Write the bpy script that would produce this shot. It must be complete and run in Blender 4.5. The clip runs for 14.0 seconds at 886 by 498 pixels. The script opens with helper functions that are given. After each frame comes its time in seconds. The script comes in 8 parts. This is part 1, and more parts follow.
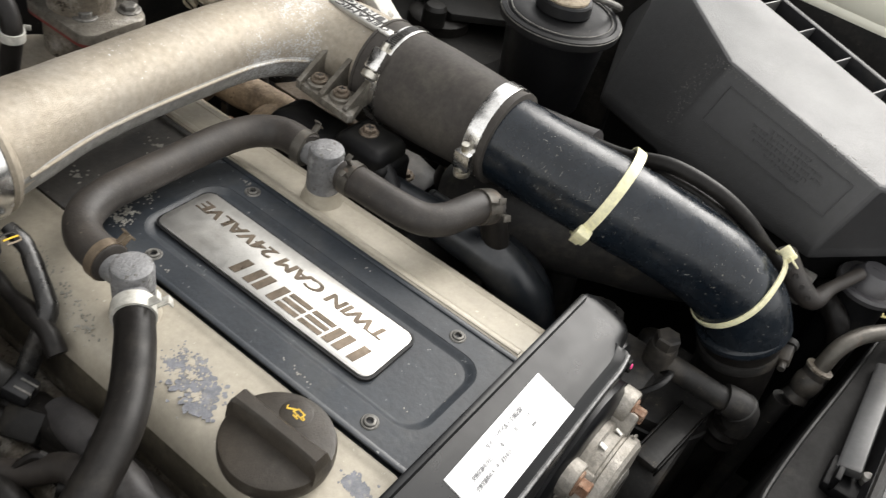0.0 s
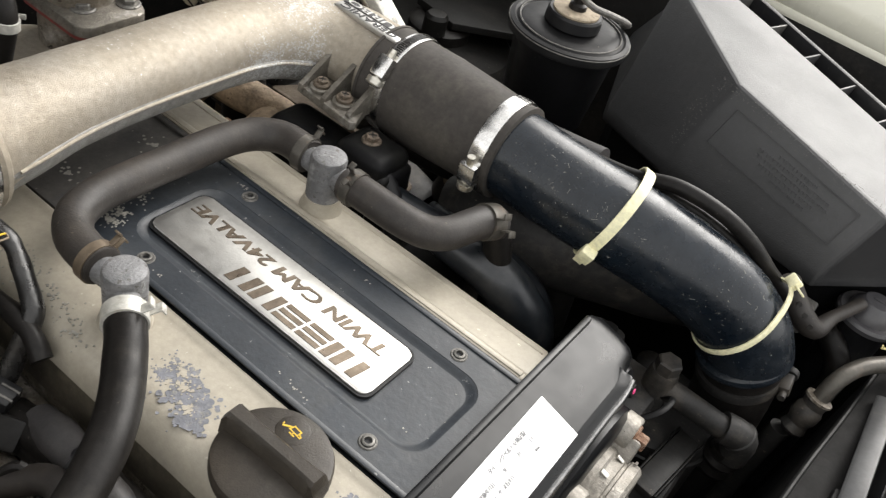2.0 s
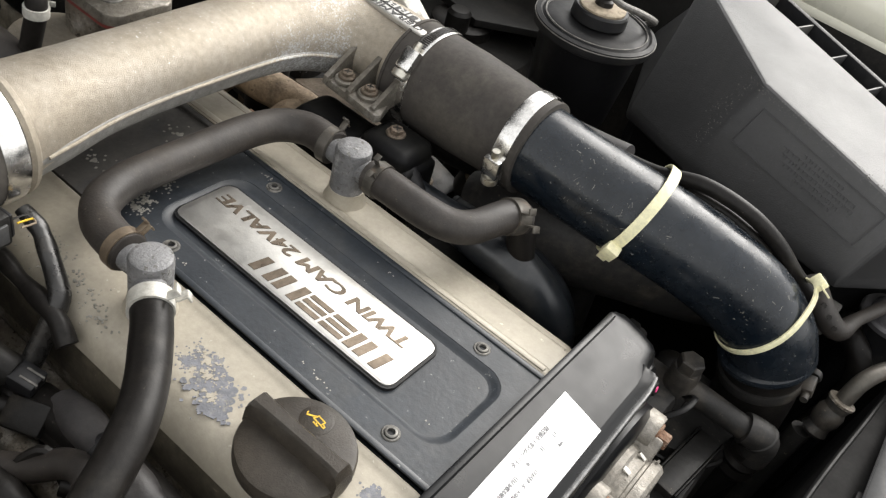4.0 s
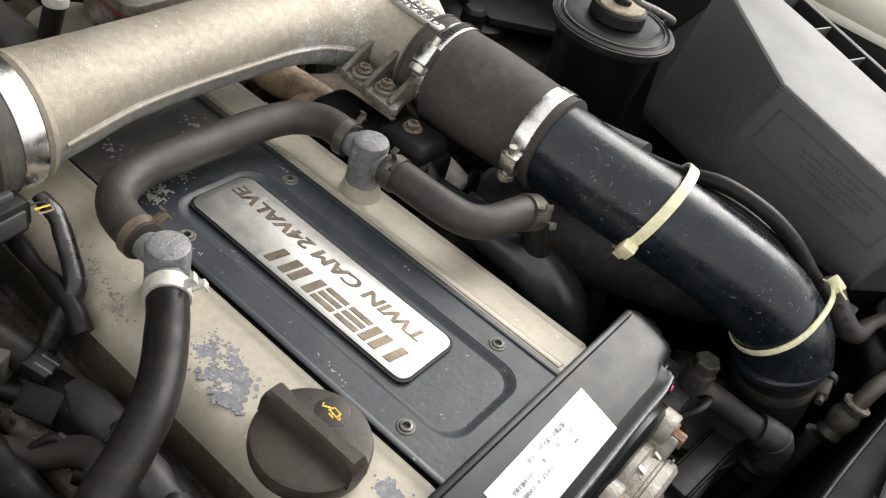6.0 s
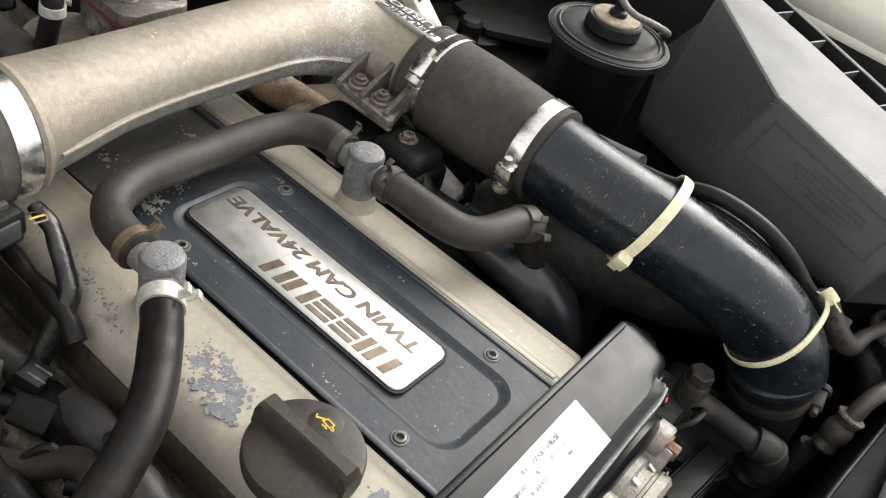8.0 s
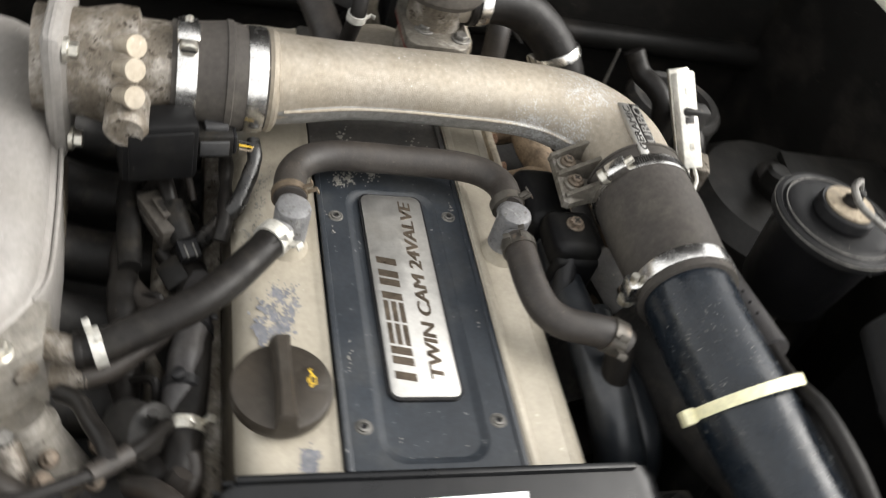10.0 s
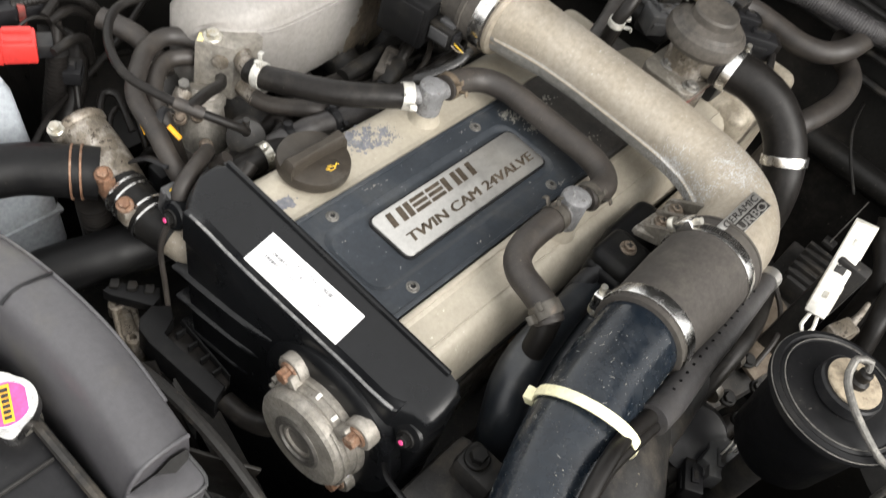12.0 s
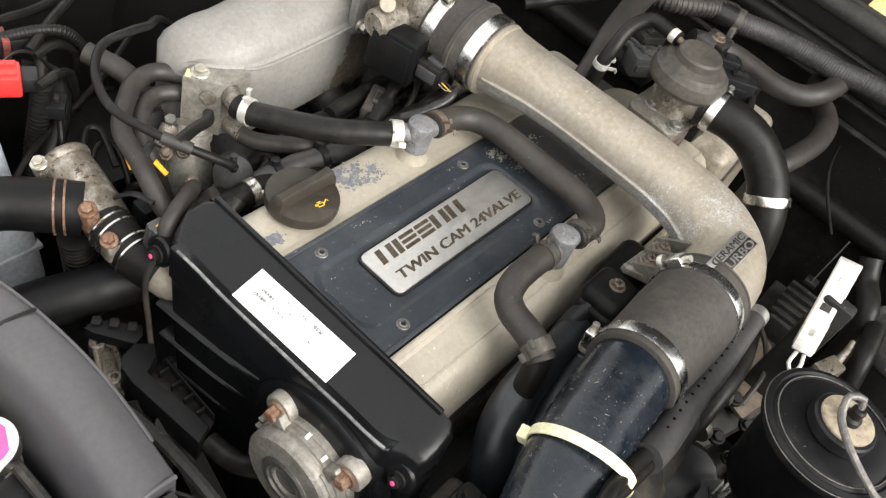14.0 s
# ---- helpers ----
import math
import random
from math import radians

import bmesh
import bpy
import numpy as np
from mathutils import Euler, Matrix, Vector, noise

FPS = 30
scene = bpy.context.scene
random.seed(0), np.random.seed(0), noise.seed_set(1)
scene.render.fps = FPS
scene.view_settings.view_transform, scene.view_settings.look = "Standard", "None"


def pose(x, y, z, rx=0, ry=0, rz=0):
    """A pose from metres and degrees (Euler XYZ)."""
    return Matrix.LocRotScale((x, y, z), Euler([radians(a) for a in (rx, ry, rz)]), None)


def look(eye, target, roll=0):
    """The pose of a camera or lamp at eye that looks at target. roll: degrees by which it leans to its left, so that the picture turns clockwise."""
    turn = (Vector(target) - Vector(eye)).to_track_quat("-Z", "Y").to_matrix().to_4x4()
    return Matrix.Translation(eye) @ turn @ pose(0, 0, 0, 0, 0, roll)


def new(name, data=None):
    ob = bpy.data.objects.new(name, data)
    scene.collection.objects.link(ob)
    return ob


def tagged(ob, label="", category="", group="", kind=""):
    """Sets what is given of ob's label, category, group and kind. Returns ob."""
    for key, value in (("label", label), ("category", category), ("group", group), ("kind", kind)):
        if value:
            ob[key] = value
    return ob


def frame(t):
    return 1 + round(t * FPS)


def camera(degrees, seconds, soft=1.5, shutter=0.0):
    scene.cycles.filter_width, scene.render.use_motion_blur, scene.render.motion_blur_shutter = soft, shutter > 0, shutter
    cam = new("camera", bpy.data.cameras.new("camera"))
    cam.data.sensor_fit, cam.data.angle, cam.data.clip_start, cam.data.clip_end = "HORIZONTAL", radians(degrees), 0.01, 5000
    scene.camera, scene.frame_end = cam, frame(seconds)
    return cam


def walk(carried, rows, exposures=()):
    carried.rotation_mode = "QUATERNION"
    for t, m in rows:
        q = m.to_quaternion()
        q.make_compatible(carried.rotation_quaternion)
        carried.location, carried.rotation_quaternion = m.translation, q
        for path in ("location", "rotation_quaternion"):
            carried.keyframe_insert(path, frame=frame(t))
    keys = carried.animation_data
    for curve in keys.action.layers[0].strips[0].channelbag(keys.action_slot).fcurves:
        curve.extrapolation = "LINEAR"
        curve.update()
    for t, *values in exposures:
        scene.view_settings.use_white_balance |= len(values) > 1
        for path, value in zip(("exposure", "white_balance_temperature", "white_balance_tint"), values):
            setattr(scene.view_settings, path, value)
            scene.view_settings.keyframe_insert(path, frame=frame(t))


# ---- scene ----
cam = camera(54.70, 14.0, soft=1.25, shutter=0.7)
PATH = [
    (0, -0.2502, 0.2819, 0.3780, 47.66, -10.78, -142.78),
    (0.5, -0.2366, 0.2785, 0.3774, 47.84, -11.89, -144.25),
    (1, -0.2305, 0.2776, 0.3738, 47.13, -12.17, -142.55),
    (1.5, -0.2313, 0.2777, 0.3727, 48.20, -12.11, -142.36),
    (2, -0.2304, 0.2797, 0.3664, 48.23, -13.48, -142.44),
    (2.5, -0.2243, 0.2869, 0.3670, 47.89, -13.29, -140.88),
    (3, -0.2277, 0.2829, 0.3640, 47.71, -13.77, -141.30),
    (3.2, -0.2286, 0.2806, 0.3636, 48.04, -13.44, -141.64),
    (5.3, -0.2216, 0.2938, 0.3549, 47.78, -14.27, -140.13),
    (5.5, -0.2233, 0.2921, 0.3547, 48.04, -14.05, -140.19),
    (6, -0.2232, 0.2894, 0.3534, 47.94, -14.14, -140.30),
    (6.5, -0.2231, 0.2894, 0.3539, 48.18, -14.24, -140.11),
    (7, -0.2236, 0.2912, 0.3540, 48.60, -14.48, -140.26),
    (7.5, -0.2251, 0.2896, 0.3568, 48.74, -14.45, -140.37),
    (8, -0.2240, 0.2888, 0.3545, 48.62, -14.44, -140.31),
    (8.5, -0.2313, 0.2966, 0.3589, 48.46, -13.19, -138.26),
    (8.7, -0.2436, 0.2966, 0.3618, 48.23, -11.58, -134.42),
    (10.8, -0.4046, -0.0358, 0.4626, 39.04, -16.69, -71.23),
    (11, -0.4042, -0.0896, 0.4646, 37.99, -16.00, -62.69),
    (11.5, -0.4325, -0.1891, 0.4768, 34.77, -14.70, -47.06),
    (12, -0.4488, -0.2170, 0.5070, 38.18, -14.07, -47.39),
    (12.5, -0.4615, -0.2188, 0.5107, 39.64, -13.94, -49.17),
    (13, -0.4589, -0.2176, 0.5053, 39.56, -14.64, -49.00),
    (13.5, -0.4580, -0.2091, 0.4951, 40.55, -15.35, -48.47),
    (14, -0.4577, -0.2072, 0.4983, 41.24, -15.69, -48.57),
]
walk(cam, [(t, pose(*p)) for t, *p in PATH], [(0.0, 0.86), (3.0, 0.86), (6.0, 0.83), (8.6, 0.83), (11.0, 1.09), (14.0, 1.10)])

# ---- world ----
GROUND = -0.78
world = bpy.data.worlds.new("sky")
scene.world = world
world.use_nodes = True
wn = world.node_tree.nodes
sky = wn.new("ShaderNodeTexSky")
sky.sky_type = "NISHITA"
sky.sun_disc = False
sky.sun_elevation, sky.sun_rotation = radians(38), radians(188)
sky.air_density, sky.dust_density, sky.ozone_density = 1.0, 4.0, 0.6
haze = wn.new("ShaderNodeHueSaturation")
haze.inputs["Saturation"].default_value = 0.16
haze.inputs["Value"].default_value = 1.0
world.node_tree.links.new(sky.outputs[0], haze.inputs["Color"])
cloud = wn.new("ShaderNodeMix")
cloud.data_type = "RGBA"
cloud.inputs["Factor"].default_value = 0.52
cloud.inputs["B"].default_value = (7.0, 6.9, 6.7, 1)
world.node_tree.links.new(haze.outputs[0], cloud.inputs["A"])
world.node_tree.links.new(cloud.outputs["Result"], wn["Background"].inputs["Color"])
wn["Background"].inputs["Strength"].default_value = 0.165

sun = new("sun", bpy.data.lights.new("sun", "SUN"))
sun.data.energy, sun.data.angle, sun.data.color = 1.7, radians(46), (1.0, 0.96, 0.90)
sun.matrix_world = look((-0.14, -1.0, 0.80), (0, 0, 0))


# ---- materials ----
def material(name, base, rough=0.5, metal=0.0, second=None, patch=12.0, cover=0.5, grain=400.0, bump=0.1,
             specks=None, speck_scale=160.0, speck_cover=0.1, speck_rough=0.8, coat=0.0, edge=0.06, spec=0.5, stretch=(1, 1, 1), grime=0.25, mottle=0.22, rvar=0.09, wave=0.0):
    """A worn surface: a base colour that drifts, patches of a second colour, fine specks, grain relief."""
    m = bpy.data.materials.new(name)
    m.use_nodes = True
    nt = m.node_tree
    bsdf = nt.nodes["Principled BSDF"]
    link = nt.links.new
    co = nt.nodes.new("ShaderNodeTexCoord")
    mp = nt.nodes.new("ShaderNodeMapping")
    mp.inputs["Scale"].default_value = stretch
    link(co.outputs["Object"], mp.inputs["Vector"])

    def field(scale, detail=4.0, roughness=0.6):
        n = nt.nodes.new("ShaderNodeTexNoise")
        n.inputs["Scale"].default_value = scale
        n.inputs["Detail"].default_value = detail
        n.inputs["Roughness"].default_value = roughness
        link(mp.outputs[0], n.inputs["Vector"])
        return n.outputs["Fac"]

    def ramp(sock, lo, hi, a=0.0, b=1.0):
        r = nt.nodes.new("ShaderNodeMapRange")
        r.inputs["From Min"].default_value, r.inputs["From Max"].default_value = lo, hi
        r.inputs["To Min"].default_value, r.inputs["To Max"].default_value = a, b
        link(sock, r.inputs["Value"])
        return r.outputs[0]

    def mix(fac, a, b):
        x = nt.nodes.new("ShaderNodeMix")
        x.data_type = "RGBA"
        link(fac, x.inputs["Factor"])
        for key, v in (("A", a), ("B", b)):
            if isinstance(v, tuple):
                x.inputs[key].default_value = (*v, 1)
            else:
                link(v, x.inputs[key])
        return x.outputs["Result"]

    drift = ramp(field(patch * 0.6, 3), 0.3, 0.7)
    col = mix(drift, tuple(c * (1 - grime) for c in base), tuple(min(1, c * (1 + grime)) for c in base))
    rsock = ramp(field(patch * 2.2, 5), 0.3, 0.7, max(0.05, rough - rvar), min(1, rough + rvar))
    if second:
        mask = ramp(field(patch, 8, 0.68), 1 - cover - edge, 1 - cover + edge)
        col = mix(mask, col, second)
    if specks:
        sm = ramp(field(speck_scale, 3, 0.7), 0.72 - speck_cover, 0.76 - speck_cover)
        big = ramp(field(patch * 1.7, 2), 0.42, 0.6)
        mul = nt.nodes.new("ShaderNodeMath")
        mul.operation = "MULTIPLY"
        link(sm, mul.inputs[0])
        link(big, mul.inputs[1])
        col = mix(mul.outputs[0], col, specks)
        rm = nt.nodes.new("ShaderNodeMath")
        rm.operation = "MULTIPLY_ADD"
        link(mul.outputs[0], rm.inputs[0])
        rm.inputs[1].default_value = speck_rough - rough
        link(rsock, rm.inputs[2])
        rsock = rm.outputs[0]
    fine = nt.nodes.new("ShaderNodeMix")
    fine.data_type, fine.blend_type = "RGBA", "MULTIPLY"
    fine.inputs["Factor"].default_value = 1.0
    link(col, fine.inputs["A"])
    link(ramp(field(210.0, 7, 0.72), 0.32, 0.68, 1 - mottle, 1 + mottle), fine.inputs["B"])
    link(fine.outputs["Result"], bsdf.inputs["Base Color"])
    link(rsock, bsdf.inputs["Roughness"])
    bsdf.inputs["Metallic"].default_value = metal
    bsdf.inputs["Specular IOR Level"].default_value = spec
    bsdf.inputs["Coat Weight"].default_value = coat
    bsdf.inputs["Coat Roughness"].default_value = 0.15
    bp = nt.nodes.new("ShaderNodeBump")
    bp.inputs["Strength"].default_value = bump
    bp.inputs["Distance"].default_value = 0.001
    high = field(grain, 4, 0.6)
    if wave:
        add = nt.nodes.new("ShaderNodeMath")
        add.operation = "MULTIPLY_ADD"
        link(field(38.0, 3, 0.5), add.inputs[0])
        add.inputs[1].default_value = wave
        link(high, add.inputs[2])
        high = add.outputs[0]
    link(high, bp.inputs["Height"])
    link(bp.outputs[0], bsdf.inputs["Normal"])
    return m


CAST = material("cast_aluminium", (0.30, 0.262, 0.206), 0.53, 0.5, (0.35, 0.32, 0.275), 13, 0.43, 1300, 0.5, (0.58, 0.58, 0.58), 420, 0.06, 0.75, grime=0.2, edge=0.17, mottle=0.17)
# corroded casting, its tone darkened for the shade the foot stands in
FOOT = material("corroded_shaded_foot", (0.18, 0.165, 0.14), 0.45, 0.6, (0.30, 0.285, 0.26), 60, 0.4, 700, 0.6, (0.14, 0.12, 0.1), 300, 0.12, mottle=0.3)
CAST_WHITE = material("oxidised_aluminium", (0.18, 0.18, 0.183), 0.55, 0.45, (0.33, 0.33, 0.325), 70, 0.38, 600, 0.7, (0.12, 0.115, 0.105), 340, 0.16)
SENSOR = material("dull_cast_alloy", (0.225, 0.208, 0.18), 0.5, 0.45, (0.29, 0.275, 0.25), 60, 0.42, 520, 0.6, (0.10, 0.082, 0.062), 260, 0.06, grime=0.3, edge=0.16, mottle=0.3)
HUBGREY = material("dark_bare_hub", (0.10, 0.094, 0.085), 0.45, 0.55, (0.15, 0.142, 0.13), 80, 0.42, 600, 0.4, (0.05, 0.04, 0.03), 300, 0.06, edge=0.12)
CLIPW = material("dull_white_steel", (0.5, 0.49, 0.45), 0.45, 0.3, (0.34, 0.32, 0.27), 80, 0.4, 400, 0.2, (0.2, 0.15, 0.1), 300, 0.05)
SHROUD = material("weathered_grey_plastic", (0.064, 0.062, 0.066), 0.36, 0.0, (0.076, 0.072, 0.069), 10, 0.42, 500, 0.08, (0.17, 0.16, 0.14), 320, -0.01, grime=0.15, mottle=0.12)
WORN = material("paint_worn_to_metal", (0.27, 0.26, 0.23), 0.6, 0.3, (0.45, 0.43, 0.38), 150, 0.4, 700, 0.5)
PLENUM = material("plenum_aluminium", (0.255, 0.243, 0.230), 0.66, 0.25, (0.20, 0.186, 0.166), 11, 0.40, 620, 0.25, (0.40, 0.39, 0.38), 300, 0.05, grime=0.18, edge=0.25, mottle=0.13)
BEIGE = material("beige_engine_paint", (0.375, 0.341, 0.278), 0.45, 0.1, (0.285, 0.255, 0.20), 15, 0.42, 300, 0.14, (0.55, 0.52, 0.44), 230, 0.04, grime=0.15, edge=0.22, mottle=0.1)
NAVY = material("dark_blue_grey_paint", (0.021, 0.0255, 0.0315), 0.42, 0.0, (0.036, 0.039, 0.042), 14, 0.42, 260, 0.18, (0.30, 0.30, 0.28), 210, 0.045, 0.8)
GLOSS = material("glossy_black_steel", (0.005, 0.0085, 0.0135), 0.245, 0.0, (0.017, 0.0205, 0.025), 30, 0.44, 300, 0.12, (0.30, 0.285, 0.24), 340, 0.05, 0.8, spec=0.42, rvar=0.14, edge=0.16, wave=4.0)
ENAMEL = material("black_enamel", (0.0045, 0.0045, 0.005), 0.42, 0.0, (0.01, 0.0098, 0.009), 20, 0.42, 300, 0.04, (0.1, 0.095, 0.085), 320, 0.02, 0.8, spec=0.15)
COVER = material("satin_black_plastic", (0.0045, 0.0048, 0.0055), 0.33, 0.0, (0.009, 0.009, 0.009), 18, 0.36, 260, 0.03, (0.06, 0.058, 0.052), 300, -0.02, 0.6, spec=0.32)
RUBBER = material("dusty_rubber", (0.0195, 0.0162, 0.0140), 0.55, 0.0, (0.040, 0.033, 0.0268), 30, 0.42, 600, 0.2, (0.11, 0.095, 0.075), 380, 0.06, grime=0.28, edge=0.14)
RUBBER_D = material("dark_rubber", (0.0095, 0.0085, 0.0078), 0.4, 0.0, (0.018, 0.0162, 0.014), 34, 0.4, 480, 0.14, (0.09, 0.08, 0.065), 320, 0.03, spec=0.2, mottle=0.35)
SILICONE = material("matt_grey_hose", (0.047, 0.042, 0.0375), 0.72, 0.0, (0.062, 0.056, 0.048), 20, 0.45, 900, 0.1, (0.12, 0.105, 0.085), 350, 0.0, grime=0.14, spec=0.3)
PLATE = material("satin_aluminium_plate", (0.52, 0.51, 0.485), 0.4, 0.88, (0.44, 0.43, 0.39), 40, 0.3, 600, 0.12, (0.3, 0.28, 0.24), 320, 0.02, grime=0.07, mottle=0.08)
INK = material("dark_lettering", (0.03, 0.028, 0.026), 0.3, 0.2, (0.05, 0.047, 0.042), 60, 0.4, 400, 0.1)
LETTER = material("dark_anodised_letters", (0.185, 0.150, 0.115), 0.34, 0.85, (0.15, 0.122, 0.094), 60, 0.4, 400, 0.1)
# near-black that stands in for the shade down holes and slots
PIT = material("recess_shade_black", (0.002, 0.002, 0.002), 0.9, 0.0, (0.003, 0.003, 0.003), spec=0.05)
SLEEVE = material("dusty_grey_rubber", (0.036, 0.034, 0.0345), 0.48, 0.0, (0.05, 0.0465, 0.044), 40, 0.42, 600, 0.2, (0.12, 0.11, 0.095), 380, 0.03, grime=0.2, edge=0.14, mottle=0.3)
CLIPD = material("dark_spring_steel", (0.085, 0.078, 0.067), 0.45, 0.5, (0.14, 0.11, 0.085), 90, 0.4, 400, 0.2)
SCUFF = material("pale_grit", (0.13, 0.125, 0.115), 0.8, 0.0, (0.2, 0.19, 0.17), 200, 0.45, 500, 0.2)
AIRBOX = material("dusty_moulded_plastic", (0.024, 0.024, 0.0252), 0.52, 0.0, (0.029, 0.0285, 0.028), 14, 0.4, 900, 0.32, (0.12, 0.115, 0.1), 420, 0.035, spec=0.92, rvar=0.04)
# worn black edge, its grey raised to paint in the gloss highlight
WORN_GLINT = material("worn_edge_highlight_plastic", (0.12, 0.12, 0.12), 0.3, 0.0, (0.22, 0.218, 0.21), 90, 0.42, 500, 0.1, mottle=0.4)
MATTBLK = material("matt_black_panel", (0.020, 0.0195, 0.019), 0.8, 0.0, (0.028, 0.0265, 0.0245), 20, 0.42, 400, 0.1, spec=0.12)
# cover paint with some grime, darkened to carry the shade on its outer side
SHADE_GRIME = material("shaded_grimy_paint", (0.075, 0.064, 0.046), 0.5, 0.1, (0.038, 0.032, 0.024), 22, 0.45, 300, 0.2, (0.2, 0.17, 0.12), 240, 0.06, mottle=0.35)
PLUG = material("dusty_black_plug", (0.009, 0.0085, 0.008), 0.5, 0.0, (0.02, 0.0175, 0.014), 50, 0.42, 500, 0.2, (0.1, 0.09, 0.07), 320, 0.03, spec=0.2, mottle=0.35)
STEEL = material("stainless_band", (0.68, 0.67, 0.65), 0.24, 1.0, (0.55, 0.53, 0.49), 50, 0.3, 500, 0.05, (0.25, 0.2, 0.14), 300, 0.0, grime=0.1)
ZINC = material("zinc_plated", (0.55, 0.53, 0.47), 0.35, 0.85, (0.36, 0.32, 0.24), 60, 0.4, 500, 0.15, (0.25, 0.15, 0.08), 260, 0.04)
RUST = material("rusty_steel", (0.165, 0.088, 0.052), 0.6, 0.35, (0.25, 0.17, 0.12), 150, 0.45, 700, 0.5, (0.07, 0.04, 0.028), 320, 0.14, mottle=0.35)
SCREW = material("dull_grey_screw", (0.13, 0.125, 0.115), 0.5, 0.4, (0.2, 0.19, 0.17), 150, 0.42, 600, 0.3, (0.05, 0.045, 0.04), 320, 0.1, mottle=0.3)
DULLBOLT = material("browned_bolt_steel", (0.13, 0.105, 0.08), 0.5, 0.5, (0.22, 0.17, 0.13), 170, 0.45, 700, 0.4, (0.05, 0.035, 0.025), 320, 0.12, mottle=0.3)
TIE = material("cream_nylon", (0.8, 0.76, 0.5), 0.4, 0.0, (0.72, 0.68, 0.44), 40, 0.4, 300, 0.05, (0.5, 0.45, 0.3), 260, -0.02, grime=0.06)
PAPER = material("white_sticker", (0.84, 0.84, 0.84), 0.35, 0.0, None, 20, 0.4, 200, 0.02, grime=0.03)
PRINT = material("grey_print", (0.17, 0.17, 0.175), 0.5, grime=0.1)
CAP = material("brown_black_plastic", (0.033, 0.0275, 0.0215), 0.42, 0.0, (0.045, 0.04, 0.033), 30, 0.4, 900, 0.25, (0.1, 0.09, 0.07), 380, 0.0, spec=0.3)
YELLOW = material("yellow_print", (0.62, 0.40, 0.03), 0.5, grime=0.1)
GREYPL = material("grey_plastic", (0.045, 0.045, 0.046), 0.45, 0.0, (0.075, 0.073, 0.068), 16, 0.4, 400, 0.1, (0.16, 0.15, 0.13), 320, 0.0, grime=0.15)
BLACKPL = material("black_plastic", (0.011, 0.011, 0.012), 0.42, 0.0, (0.022, 0.021, 0.02), 25, 0.4, 400, 0.1, (0.12, 0.11, 0.09), 300, 0.02, spec=0.28)
DUSTY = material("dusty_black_metal", (0.017, 0.016, 0.015), 0.58, 0.0, (0.045, 0.039, 0.032), 26, 0.42, 300, 0.25, (0.13, 0.11, 0.085), 260, 0.06, spec=0.4, mottle=0.4)
BROWN = material("heat_browned_metal", (0.12, 0.095, 0.07), 0.65, 0.2, (0.19, 0.155, 0.12), 24, 0.45, 300, 0.4, (0.06, 0.045, 0.03), 200, 0.1)
DIRTCAST = material("dirty_casting", (0.15, 0.128, 0.1), 0.5, 0.4, (0.40, 0.375, 0.34), 55, 0.40, 420, 0.6, (0.04, 0.032, 0.024), 210, 0.17, edge=0.12, mottle=0.4)
BAY = material("dark_bay_paint", (0.009, 0.0085, 0.0078), 0.45, 0.0, (0.022, 0.0195, 0.017), 11, 0.42, 200, 0.1, (0.12, 0.108, 0.09), 230, 0.04, spec=0.22, mottle=0.35)
CREAM = material("cream_car_paint", (0.78, 0.76, 0.64), 0.25, 0.0, None, 6, 0.4, 200, 0.02, coat=0.6, grime=0.03, mottle=0.02)
WHITE = material("white_ceramic", (0.74, 0.72, 0.66), 0.5, 0.0, (0.6, 0.54, 0.46), 50, 0.35, 300, 0.1, (0.12, 0.1, 0.09), 120, 0.02)
RED = material("red_plastic", (0.5, 0.035, 0.03), 0.35, grime=0.1)
ORANGE = material("yellow_tape", (0.85, 0.42, 0.02), 0.45, grime=0.1)
PINK = material("pink_print", (0.78, 0.07, 0.24), 0.4, grime=0.05)
TANK = material("translucent_white_plastic", (0.30, 0.325, 0.35), 0.45, 0.0, (0.25, 0.26, 0.27), 12, 0.4, 300, 0.1, grime=0.1)
COPPER = material("copper_clip", (0.14, 0.108, 0.075), 0.5, 0.45, (0.2, 0.165, 0.12), 60, 0.4, grime=0.15)
FOAM = material("yellow_foam", (0.72, 0.62, 0.28), 0.8, grime=0.1)
ASPHALT = material("asphalt", (0.05, 0.05, 0.05), 0.9, 0.0, (0.07, 0.068, 0.065), 9, 0.45, 300, 0.6)
OXIDE = material("white_corrosion", (0.78, 0.79, 0.80), 0.8, 0.0, (0.6, 0.6, 0.6), 160, 0.45, 700, 0.6)
CHIP = material("bared_grey_primer", (0.145, 0.149, 0.166), 0.5, 0.1, (0.22, 0.21, 0.185), 240, 0.4, 500, 0.3)
STAIN = material("oily_dirt", (0.14, 0.115, 0.085), 0.45, 0.2, (0.21, 0.18, 0.14), 60, 0.42, 400, 0.3, (0.07, 0.055, 0.04), 260, 0.1, mottle=0.35)
CHALK = material("pale_scratch_dust", (0.34, 0.33, 0.3), 0.7, 0.0, (0.2, 0.19, 0.17), 200, 0.45, 500, 0.2)
TAN = material("heat_tanned_casting", (0.27, 0.205, 0.14), 0.7, 0.15, (0.17, 0.125, 0.085), 40, 0.45, 300, 0.5, (0.07, 0.05, 0.035), 200, 0.08, mottle=0.35)
DUSTNAVY = material("dust_caked_dark_paint", (0.055, 0.051, 0.046), 0.62, 0.0, (0.034, 0.034, 0.035), 26, 0.42, 300, 0.2, (0.3, 0.28, 0.25), 230, 0.03, mottle=0.3)
